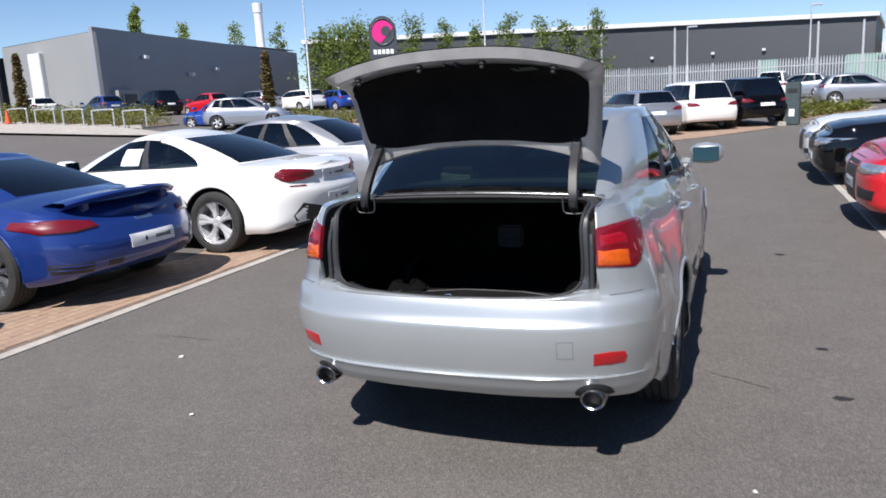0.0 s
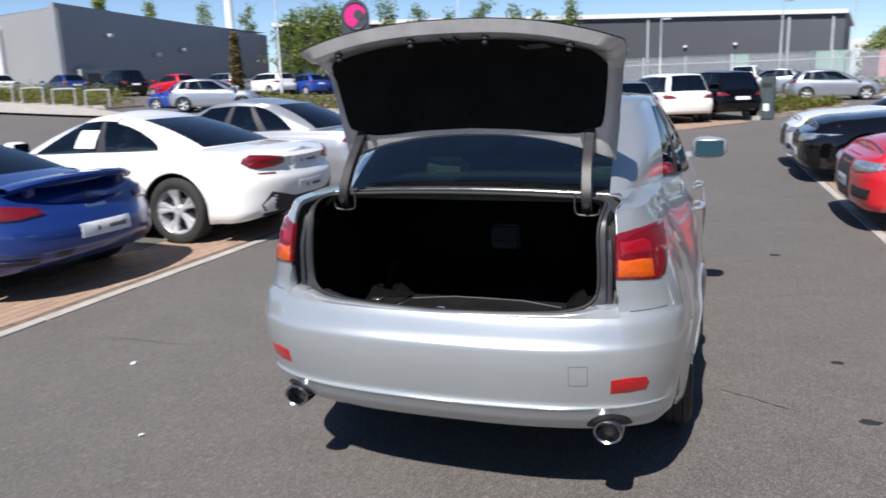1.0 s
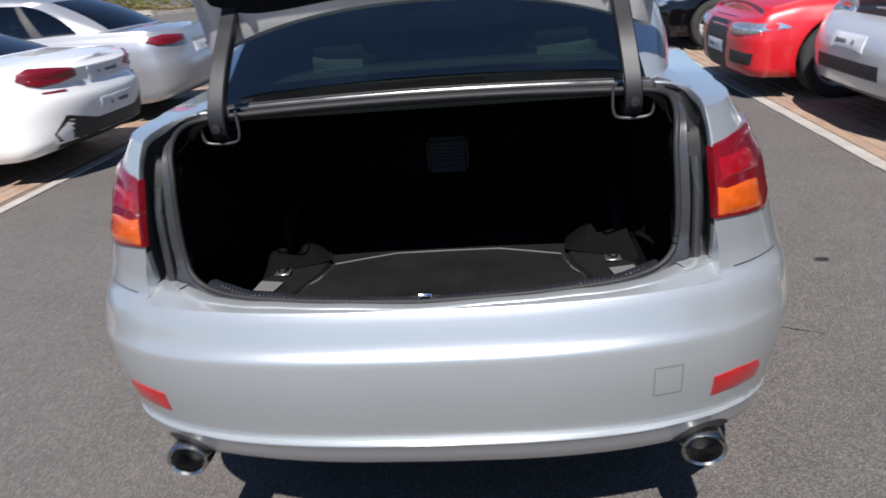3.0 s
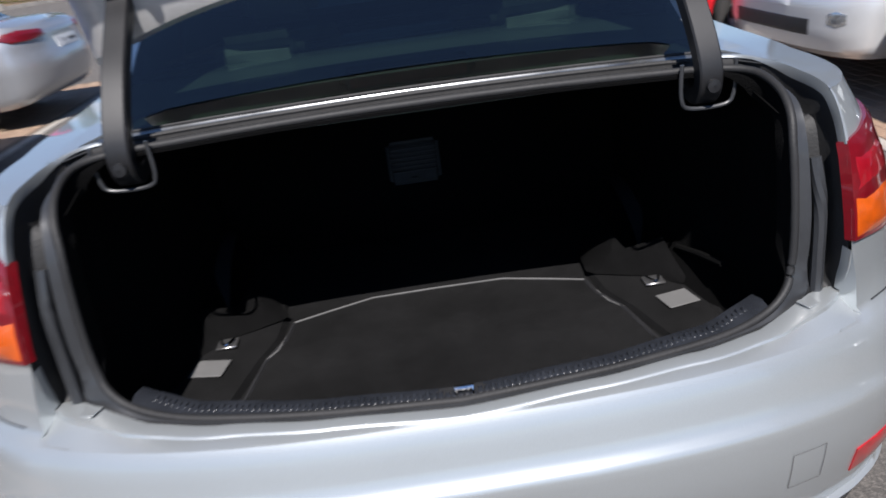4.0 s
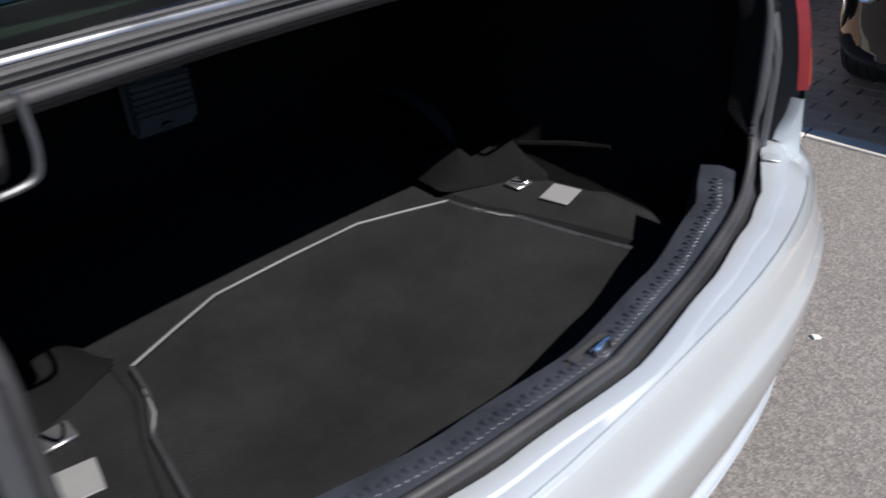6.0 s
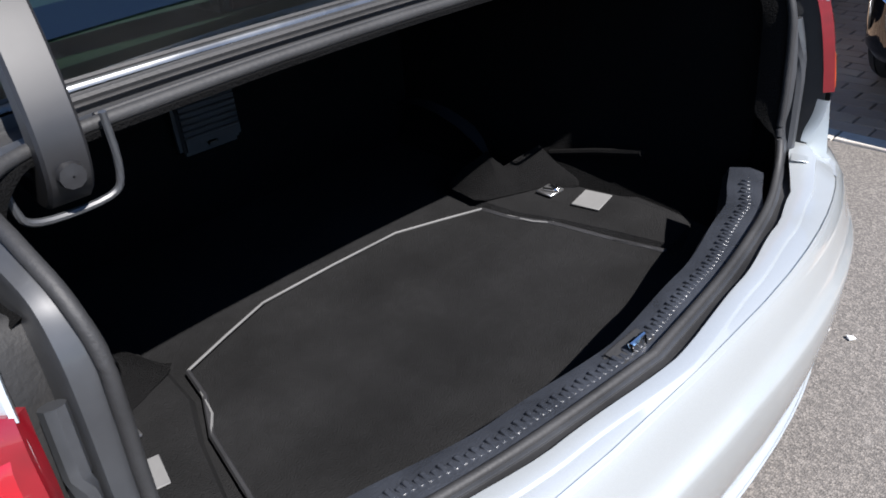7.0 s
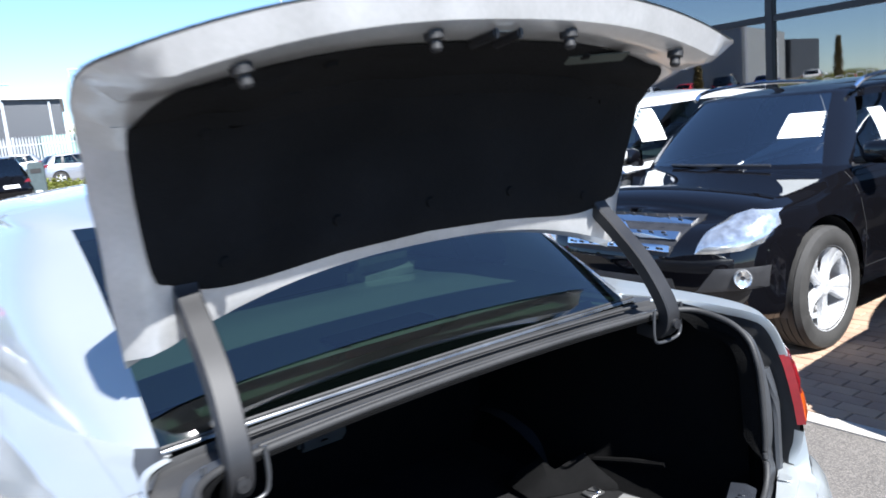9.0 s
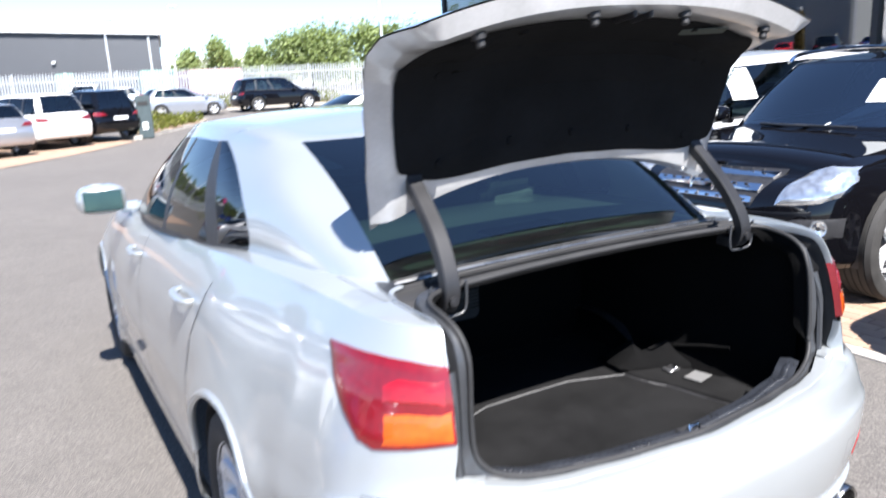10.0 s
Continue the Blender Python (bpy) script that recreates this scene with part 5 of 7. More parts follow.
mirror_parts(ss, GREYSILVER, 0.92, 3.1, 1.06)

# row on the other side, noses to the lane
HEAD = [(0.43, 0.600), (0.62, 0.588), (0.83, 0.600), (0.885, 0.640), (0.870, 0.685), (0.66, 0.690), (0.44, 0.672)]
REDC = shape("red_coupe", 4.63, 0.927, 0.345, (1.02, 3.78), [(0, 0.88), (0.5, 0.94), (1.2, 0.94), (2.2, 0.92), (3.3, 0.90), (4.1, 0.86), (4.63, 0.76)],
             cabin_of(0.55, 3.35, 1.5, 2.4, 0.82, 0.60, 1.37, c=0.15, a=0.93, b=(0.55,)), style=(5, False, 0.05, ALLOY), d_nose=0.36, n_nose=3.8, nose=BLUNT)
rc, _, tr = build_car(REDC, "bright red coupe parked nose to the lane", RED, facing(2.28 + 4.63, 6.50, 90))
fit_lamps(rc, tr, spec_lamps(None, HEAD, [(-0.30, 0.27), (0.30, 0.27), (0.37, 0.50), (0.33, 0.72), (-0.33, 0.72), (-0.37, 0.50)], [(0.46, 0.33), (0.80, 0.33), (0.83, 0.43), (0.48, 0.45)]))
plate_on(rc, tr, "nose", 0, 0.45)
mirror_parts(rc, RED, 0.92, 2.95, 1.0)
door_lines(rc, tr, [(1.5, -0.1), (3.0, 0.05)], 0.3, 0.88, [(1.75, 0.78)], mat=RED)

BLKS = shape("black_saloon", 4.6, 0.905, 0.335, (0.98, 3.74), [(0, 0.95), (0.5, 0.99), (1.2, 1.0), (2.2, 0.97), (3.4, 0.94), (4.1, 0.89), (4.6, 0.78)],
             cabin_of(0.6, 3.4, 1.35, 2.5, 0.81, 0.61, 1.44, c=0.1, a=0.93, b=(0.3, 0.55)), style=(5, True, 0.05, ALLOY), d_nose=0.36, n_nose=3.8, nose=BLUNT)
bk, _, tr = build_car(BLKS, "black saloon parked nose to the lane", BLACK, facing(2.20 + 4.6, 10.32, 90))
fit_lamps(bk, tr, spec_lamps(None, [(0.42, 0.590), (0.62, 0.585), (0.82, 0.63), (0.868, 0.70), (0.80, 0.715), (0.60, 0.705), (0.43, 0.67)], [(-0.36, 0.52), (0.36, 0.52), (0.38, 0.68), (-0.38, 0.68)], [(0.5, 0.32), (0.78, 0.34), (0.74, 0.42), (0.52, 0.42)]))
plate_on(bk, tr, "nose", 0, 0.42)
mirror_parts(bk, BLACK, 0.9, 3.0, 1.06)
door_lines(bk, tr, [(1.5, -0.2), (2.4, 0), (3.35, 0.05)], 0.3, 0.92, [(1.6, 0.86), (2.55, 0.83)], mat=CHROME)

WSAL = dict(SSAL, name="white_saloon", shoulder=[(0, 0.95), (0.5, 0.99), (1.2, 1.0), (2.2, 0.98), (3.5, 0.95), (4.3, 0.90), (4.9, 0.78)], style=(10, False, 0.03, STEEL), d_nose=0.36, n_nose=3.8, nose=BLUNT)
ws, _, tr = build_car(WSAL, "white saloon parked nose to the lane beside a black one", WHITE, facing(2.20 + 4.9, 12.2, 90))
fit_lamps(ws, tr, spec_lamps(None, [(0.44, 0.60), (0.68, 0.60), (0.80, 0.64), (0.83, 0.69), (0.66, 0.70), (0.45, 0.66)], [(-0.34, 0.36), (0.34, 0.36), (0.40, 0.56), (0.34, 0.70), (-0.34, 0.70), (-0.40, 0.56)], [(0.5, 0.32), (0.78, 0.34), (0.74, 0.42), (0.52, 0.42)]))
mirror_parts(ws, WHITE, 0.92, 3.1, 1.06)

# large off-roaders
def suv(name, length, w, h, r, sq=2.9, **kw):
    return shape(name, length, w, r, (0.95, length - kw.pop("overhang", 0.95)), kw.pop("belt", [(0, 1.06), (0.5, 1.09), (1.5, 1.08), (2.8, 1.05), (length - 1.3, 1.03), (length - 0.5, 0.97), (length, 0.80)]),
                 cabin_of(0.10, length - kw.pop("screen", 1.0), 0.38, length - kw.pop("header", 1.95), w - 0.09, w - 0.29, h, 0.05, c=0.05, a=0.95, b=(0.24, 0.52), bow0=0.05, bow1=0.25),
                 d_tail=0.35, n_tail=3.2, d_nose=0.5, n_nose=sq, tail=[(0, 0.1), (0.1, 0.03), (0.3, 0.0), (0.5, 0.0), (0.6, 0.05), (1, 0.1)],
                 nose=[(0, 0.1), (0.1, 0.03), (0.3, 0.0), (0.6, 0.0), (0.8, 0.03), (0.92, 0.10), (1, 0.24)], bottom=[(0, 0.36), (0.6, 0.28), (length - 0.6, 0.28), (length, 0.28)], tw=0.26, arch=0.06, **kw)


ML = suv("black_off_roader", 4.72, 0.945, 1.61, 0.372, style=(5, True, 0.06, ALLOY), seat_mat=SEAT, glass=SUVGLASS, overhang=0.82, screen=1.02, header=1.66, seat_h=0.36,
         belt=[(0, 1.02), (0.5, 1.05), (1.5, 1.06), (2.8, 1.05), (3.42, 1.035), (4.22, 0.955), (4.72, 0.84)])
ml, _, tr = build_car(ML, "black off-roader parked nose to the lane on block paving", BLACK, facing(2.72 + 4.72, 2.47, 90), category="car")
fit_lamps(ml, tr, [("headlight", "nose", [(0.55, 0.680), (0.66, 0.684), (0.78, 0.700), (0.850, 0.735), (0.872, 0.82), (0.845, 0.898), (0.75, 0.908), (0.64, 0.872), (0.575, 0.79)], LAMP, "large clear headlight", True),
                   ("lower_grille", "nose", [(-0.46, 0.40), (0.46, 0.40), (0.42, 0.53), (-0.42, 0.53)], PLASTIC, "", False),
                   ("grille", "nose", [(-0.40, 0.66), (0.40, 0.66), (0.49, 0.875), (-0.49, 0.875)], PLASTIC, "black grille with chrome bars", False),
                   ("fog_surround", "nose", [(0.56, 0.46), (0.87, 0.49), (0.88, 0.61), (0.66, 0.60)], PLASTIC, "", True)])
for s in (1, -1):
    q, nn = project(tr, "nose", s * 0.785, 0.548, 0.012)
    fl_ = part("fog_lamp", lathe([(-0.01, 0.001), (0.0, 0.038), (0.012, 0.045), (0.014, 0.048), (0.004, 0.052), (-0.01, 0.052)], 24, "y"), LAMP, ml, "round fog lamp")
    fl_.matrix_local = Matrix.Translation(q) @ (-nn).to_track_quat("-Y", "Z").to_matrix().to_4x4()
for k, z in enumerate((0.700, 0.768, 0.836)):
    bar = part("grille_bar", patch(tr, "nose", [(-0.40 - k * 0.025, z - 0.018), (0.40 + k * 0.025, z - 0.018), (0.40 + k * 0.025, z + 0.018), (-0.40 - k * 0.025, z + 0.018)], 0.03, 0.02, 2), CHROME, ml, "chrome grille bar")
    for i in range(9):
        x = -0.34 + i * 0.085
        q, nn = project(tr, "nose", x, z, 0.034)
        part("bar_stud", boxm((q.x - 0.016, q.y - 0.004, q.z - 0.007), (q.x + 0.016, q.y + 0.002, q.z + 0.007), 0.003, 1), PLASTIC, bar)
q, nn = project(tr, "nose", 0, 0.77, 0.05)
part("round_emblem", tube([(0.095 * math.cos(a), q.y, 0.77 + 0.095 * math.sin(a)) for a in [i * math.pi / 16 for i in range(32)]], 0.012, 8, True), CHROME, ml, "plain round chrome emblem")
mirror_parts(ml, BLACK, 0.985, 3.34, 1.13)
door_lines(ml, tr, [(1.35, -0.1), (2.35, 0), (3.45, 0.05)], 0.42, 1.02, [(1.55, 0.96), (2.55, 0.94)], mat=CHROME)
part("windscreen_sticker", patch(ML["glass_tree"], "nose", [(-0.72, 1.235), (-0.36, 1.235), (-0.345, 1.385), (-0.69, 1.385)], 0.006, 0.003, 4, 0.02), PAPER, ml, "white price sheet behind the windscreen")
part("side_sticker", patch(ML["glass_tree"], "left", [(2.70, 1.17), (2.88, 1.17), (2.86, 1.38), (2.70, 1.38)], 0.006, 0.003, 4, 0.02), PAPER, ml, "white paper sheet in the side window")
for s in (1, -1):
    part("roof_rail", tube(smooth_path([(s * 0.63, 0.7, 1.53), (s * 0.64, 0.85, 1.60), (s * 0.65, 1.8, 1.635), (s * 0.64, 2.7, 1.60), (s * 0.62, 2.92, 1.53)], 6), 0.016, 8), CHROME, ml, "chrome roof rail")
    part("wiper", tube([(s * 0.1 + 0.25, 3.62, 1.085), (s * 0.1 - 0.05, 3.70, 1.085), (s * 0.1 - 0.35, 3.68, 1.08)], 0.009, 6), PLASTIC, ml)

LRS = suv("silver_off_roader", 4.75, 0.955, 1.67, 0.375, 3.6, style=(5, False, 0.06, ALLOY))
lr, _, tr = build_car(LRS, "silver off-roader parked nose to the lane", paint("silver_white_paint", (0.68, 0.69, 0.70), 0.4, 0.36), facing(2.66 + 4.75, 4.45, 90))
fit_lamps(lr, tr, [("headlight", "nose", [(0.50, 0.80), (0.84, 0.80), (0.86, 0.96), (0.52, 0.97)], LAMP, "clear headlight", True),
                   ("grille", "nose", [(-0.46, 0.80), (0.46, 0.80), (0.46, 0.97), (-0.46, 0.97)], PLASTIC, "black mesh grille", False),
                   ("bumper_intake", "nose", [(-0.5, 0.42), (0.5, 0.42), (0.5, 0.52), (-0.5, 0.52)], PLASTIC, "", False),
                   ("fog_lamp", "nose", [(0.66, 0.50), (0.72, 0.48), (0.78, 0.50), (0.78, 0.56), (0.72, 0.58), (0.66, 0.56)], LAMP, "", True)])
plate_on(lr, tr, "nose", 0, 0.64)
mirror_parts(lr, WHITE, 0.99, 3.5, 1.17)
part("window_sheet", patch(LRS["glass_tree"], "left", [(2.55, 1.22), (2.85, 1.22), (2.85, 1.5), (2.55, 1.5)], 0.006, 0.003, 4, 0.02), PAPER, lr, "white paper sheet in the side window")
for i in range(10):
    x = -0.41 + i * 0.091
    q, nn = project(tr, "top", x, 4.44, 0.004)
    part("bonnet_letter_block", boxm((q.x - 0.026, q.y - 0.02, q.z), (q.x + 0.026, q.y + 0.02, q.z + 0.008), 0.003, 1), PLASTIC, lr)


# neighbours at the edge of the view
NBR = suv("dark_off_roader", 4.7, 0.93, 1.72, 0.37, style=(5, False, 0.06, ALLOY))
nb, _, tr = build_car(NBR, "black off-roader standing beside another in the bays", BLACK, facing(2.46 + 4.7, -0.10, 90))
fit_lamps(nb, tr, spec_lamps(None, [(0.46, 0.78), (0.70, 0.78), (0.86, 0.84), (0.86, 0.92), (0.68, 0.92), (0.47, 0.88)], [(-0.36, 0.66), (0.36, 0.66), (0.40, 0.88), (-0.40, 0.88)]))
for s in (1, -1):
    q, nn = project(tr, "nose", s * 0.72, 0.60, 0.010)
    part("fog_lamp", lathe([(-0.01, 0.001), (0.0, 0.045), (0.012, 0.055), (0.014, 0.06), (0.004, 0.066), (-0.01, 0.066)], 24, "y"), LAMP, nb, "round fog lamp").matrix_local = Matrix.Translation(q) @ (-nn).to_track_quat("-Y", "Z").to_matrix().to_4x4()
gb, _, tr = build_car(dict(SSAL, name="grey_saloon"), "grey saloon parked tail to the lane beside the sports car", GREYSILVER, facing(-3.95, -0.25, 90))
fit_lamps(gb, tr, spec_lamps([(0.42, 0.85), (0.64, 0.82), (0.80, 0.82), (0.85, 0.86), (0.82, 0.91), (0.70, 0.925), (0.42, 0.905)]))

# far rows: simpler cars
FAR_HATCH = shape("hatchback", 4.2, 0.885, 0.32, (0.75, 3.35), [(0, 0.98), (0.5, 1.0), (1.5, 0.98), (2.6, 0.94), (3.5, 0.86), (4.2, 0.66)],
                  cabin_of(0.22, 3.2, 0.6, 2.2, 0.80, 0.60, 1.47, c=0.08, a=0.93, b=(0.25, 0.52), bow0=0.08), style=(5, False, 0.05, ALLOY), d_tail=0.38)
FAR_EST = suv("estate_car", 4.7, 0.92, 1.55, 0.33, style=(5, False, 0.05, ALLOY))
FAR_SUV = suv("off_roader", 4.75, 0.95, 1.74, 0.37, style=(5, False, 0.06, ALLOY))
FAR_TAIL = [(0.46, 0.88), (0.72, 0.86), (0.86, 0.87), (0.88, 0.95), (0.84, 1.0), (0.60, 0.97)]


def far_car(P, label, paintm, x, y, deg):
    root, _, tr = build_car(P, label, paintm, facing(x, y, deg), "cars in the far rows")
    fit_lamps(root, tr, spec_lamps(FAR_TAIL, HEAD, [(-0.36, 0.45), (0.36, 0.45), (0.38, 0.62), (-0.38, 0.62)]))
    plate_on(root, tr, "tail", 0, 0.78, badge=False)
    mirror_parts(root, paintm, 0.91, 3.0, 1.04, False)
    return root


far_car(FAR_EST, "silver estate car seen from behind in a far row", GREYSILVER, -1.2, 22.6, 28)
far_car(FAR_SUV, "white off-roader seen from behind in a far row", WHITE, 0.45, 24.4, 28)
far_car(FAR_SUV, "black off-roader seen from behind in a far row", BLACK, 2.15, 25.8, 28)
far_car(FAR_HATCH, "grey hatchback standing across the far end", GREYSILVER, 4.6, 38.2, -84)
far_car(FAR_SUV, "black off-roader parked beyond a hedge", BLACK, 9.3, 38.6, -84)
far_car(FAR_HATCH, "bright blue hatchback by the far hedge", BLUE, -21.6, 29.6, 88)
far_car(FAR_HATCH, "silver hatchback parked by the far hedge", GREYSILVER, -22.6, 26.9, -62)
far_car(FAR_SUV, "white minibus behind the far row", WHITE, 2.9, 46.0, -10)
far_car(FAR_HATCH, "pale silver hatchback behind the far row", GREYSILVER, 6.4, 47.0, 80)
ROW = [(FAR_HATCH, "white hatchback in the row beyond the hedge", WHITE), (FAR_HATCH, "dark blue hatchback in the row beyond the hedge", NAVY),
       (FAR_SUV, "black off-roader in the row beyond the hedge", BLACK), (FAR_HATCH, "red hatchback in the row beyond the hedge", RED),
       (FAR_EST, "silver estate car in the row beyond the hedge", GREYSILVER), (FAR_EST, "white estate car in the row beyond the hedge", WHITE),
       (FAR_HATCH, "bright blue hatchback in the row beyond the hedge", BLUE), (FAR_SUV, "dark blue off-roader in the row beyond the hedge", NAVY)]
for (P_, label_, paint_), (x_, y_) in zip(ROW, ((-38.7, 32.4), (-36.0, 35.2), (-33.5, 37.5), (-31.0, 39.6), (-28.4, 41.6), (-25.9, 43.3), (-24.0, 44.6), (-21.8, 46.0))):
    far_car(P_, label_, paint_, x_, y_, 68)


# ---- ground ----
def asphalt():
    m, t, b = nodes_of("asphalt")
    big = noise_of(t, 0.35, 5)
    mid = noise_of(t, 3.0, 5)
    co = t.nodes.new("ShaderNodeTexCoord")
    vo = t.nodes.new("ShaderNodeTexVoronoi")
    vo.inputs["Scale"].default_value = 210.0
    t.links.new(co.outputs["Object"], vo.inputs["Vector"])
    bw = t.nodes.new("ShaderNodeRGBToBW")
    t.links.new(vo.outputs["Color"], bw.inputs[0])
    c = ramp(t, big, [(0.3, (0.078, 0.071, 0.065)), (0.7, (0.138, 0.127, 0.116))])
    c = mixed(t, 0.5, c, ramp(t, mid, [(0.3, (0.085, 0.078, 0.071)), (0.7, (0.136, 0.125, 0.115))]))
    c = mixed(t, 0.42, c, ramp(t, bw.outputs[0], [(0.2, (0.030, 0.028, 0.026)), (0.5, (0.095, 0.086, 0.079)), (0.8, (0.25, 0.225, 0.20))]))
    c = mixed(t, ramp(t, noise_of(t, 24.0, 4), [(0.60, (0, 0, 0)), (0.72, (0.5, 0.5, 0.5))]), c, (0.19, 0.175, 0.16))
    t.links.new(c, b.inputs["Base Color"])
    b.inputs["Roughness"].default_value = 0.88
    bump(t, b, vo.outputs["Distance"], 0.5, 0.005)
    return m


ASPHALT = asphalt()
bm = bmesh.new()
xs = [-900, -400, -200, -120] + [-80 + 4 * i for i in range(19)] + [-4 + 1.0 * i for i in range(9)] + [6, 8, 12, 18, 26, 40, 70, 120, 200, 400, 900]
ys = [-900, -400, -150, -60, -30, -15, -8] + [-4 + 2 * i for i in range(12)] + [20 + 3 * i for i in range(24)] + [100, 130, 200, 400, 900]
xs = sorted(set(xs))
rows = []
for y in ys:
    rows.append([Vector((x, y, lift(max(x, -60), min(y, 75)) - 0.004)) for x in xs])
grid_faces(bm, rows)
bmesh.ops.recalc_face_normals(bm, faces=bm.faces)
solid("ground", bm, ASPHALT, "weathered grey asphalt of the sales lot", "asphalt", kind="structure")


# ---- warehouse, grey hall, showroom ----
def cladding(name, colour, rib, axis):
    m, t, b = nodes_of(name)
    c = t.nodes.new("ShaderNodeTexCoord")
    w = t.nodes.new("ShaderNodeTexWave")
    w.wave_type, w.bands_direction = "BANDS", axis
    w.inputs["Scale"].default_value = rib
    w.inputs["Distortion"].default_value = 0.0
    t.links.new(c.outputs["Object"], w.inputs["Vector"])
    big = noise_of(t, 0.12, 4)
    t.links.new(ramp(t, big, [(0.3, tuple(v * 0.9 for v in colour)), (0.7, colour)]), b.inputs["Base Color"])
    b.inputs["Roughness"].default_value, b.inputs["Metallic"].default_value = 0.45, 0.2
    bump(t, b, w.outputs[0], 0.35, 0.03)
    return m


# charcoal lifted towards grey-blue: distance haze put into the base colour
DARKCLAD = cladding("hazed_dark_cladding", (0.068, 0.073, 0.083), 3.0, "Z")
GABLECLAD = cladding("gable_cladding", (0.36, 0.365, 0.36), 6.0, "Z")
GREYCLAD = cladding("grey_cladding", (0.30, 0.31, 0.34), 4.0, "Z")
PALECLAD = plain("pale_trim", (0.62, 0.63, 0.64), 0.5, vary=0.1, scale=0.6)
# red and green washed out: bright haze mixed into both colours
REDWALL = plain("hazed_red_wall", (0.52, 0.24, 0.25), 0.6, vary=0.15, scale=0.5)
GREENMESH = plain("hazed_green_panel", (0.20, 0.34, 0.28), 0.6, vary=0.2, scale=0.8)
GALV = plain("galvanised_steel", (0.58, 0.60, 0.61), 0.45, 0.6, vary=0.15)
LEAF = leafy("leaf_green", (0.15, 0.20, 0.045))
# paler leaf colour for the far trees, with the haze painted in
PALELEAF = leafy("hazed_leaf", (0.26, 0.32, 0.13))
LEAFY = leafy("leaf_yellow_green", (0.15, 0.17, 0.025))
CONIF = plain("conifer_brown_green", (0.12, 0.085, 0.02), 0.7, vary=0.4, scale=3)
BARK = plain("bark", (0.09, 0.07, 0.05), 0.9, vary=0.3, rel=0.6, rel_scale=30)
SOIL = plain("bark_mulch", (0.22, 0.15, 0.10), 0.95, vary=0.35, scale=3, rel=0.8, rel_scale=40)


def shell(name, lo, hi, material, label, thick=0.3, roof=None):
    """A hall: four walls with thickness under a roof slab."""
    th = thing(name, label, "building")
    x0, y0, z0 = lo
    x1, y1, z1 = hi
    for a, b in (((x0, y0, z0), (x1, y0 + thick, z1)), ((x0, y1 - thick, z0), (x1, y1, z1)), ((x0, y0 + thick, z0), (x0 + thick, y1 - thick, z1)), ((x1 - thick, y0 + thick, z0), (x1, y1 - thick, z1))):
        part("wall", boxm(a, b), material, th)
    part("roof", boxm((x0 - 0.3, y0 - 0.3, z1), (x1 + 0.3, y1 + 0.3, z1 + 0.35), 0.05), roof or PALECLAD, th)
    return th


def quad_wall(bm, a, b, z0, z1, thick):
    """A straight wall from a to b, both (x, y), thickened away from the viewer."""
    a, b = Vector((*a, 0)), Vector((*b, 0))
    n = Vector((-(b - a).y, (b - a).x, 0)).normalized() * thick
    v = [bm.verts.new((p.x, p.y, z)) for z in (z0, z1) for p in (a, b, b + n, a + n)]
    for f in ((0, 1, 5, 4), (1, 2, 6, 5), (2, 3, 7, 6), (3, 0, 4, 7), (4, 5, 6, 7), (3, 2, 1, 0)):
        bm.faces.new([v[i] for i in f])
    bmesh.ops.recalc_face_normals(bm, faces=bm.faces)
    return bm


def wall_of(a, b, z0, z1, thick=0.3):
    return quad_wall(bmesh.new(), a, b, z0, z1, thick)


# dark warehouse across the back
WA, WB = (-50.5, 83.0), (12.0, 71.7)
wh = thing("warehouse", "long charcoal-clad warehouse with a pale roof edge", "warehouse")
ZL, ZR = 10.2, 7.05


def wh_at(f, off=0.0):
    p = Vector(WA).lerp(Vector(WB), f)
    d = (Vector(WB) - Vector(WA)).normalized()
    return (p.x + d.y * off, p.y - d.x * off)


def slope_wall(f0, f1, z0a, z0b, z1a, z1b, off, thick):
    bm = bmesh.new()
    a, b = wh_at(f0, off), wh_at(f1, off)
    c, d = wh_at(f1, off - thick), wh_at(f0, off - thick)
    v = [bm.verts.new(p) for p in ((*a, z0a), (*b, z0b), (*c, z0b), (*d, z0a), (*a, z1a), (*b, z1b), (*c, z1b), (*d, z1a))]
    for f in ((0, 1, 5, 4), (1, 2, 6, 5), (2, 3, 7, 6), (3, 0, 4, 7), (4, 5, 6, 7), (3, 2, 1, 0)):
        bm.faces.new([v[i] for i in f])
    bmesh.ops.recalc_face_normals(bm, faces=bm.faces)
    return bm


part("wall", slope_wall(0, 1, 0, 0, ZL - 0.5, ZR - 0.35, 0, 20), DARKCLAD, wh)
part("roof_edge", slope_wall(-0.003, 1.004, ZL - 0.5, ZR - 0.35, ZL, ZR, 0.35, 21), PALECLAD, wh, "pale metal roof edge")
for f in (0.62, 0.735, 0.93, 0.985):
    part("downpipe", slope_wall(f, f + 0.0025, 0, 0, ZL - 0.55 + (ZR - ZL) * f, ZL - 0.55 + (ZR - ZL) * f, 0.15, 0.15), GALV, wh, "pale downpipe")
for f in (0.70, 0.79, 0.86):
    part("wall_lamp", slope_wall(f, f + 0.0045, 4.55, 4.55, 4.75, 4.75, 0.3, 0.3), PALECLAD, wh)

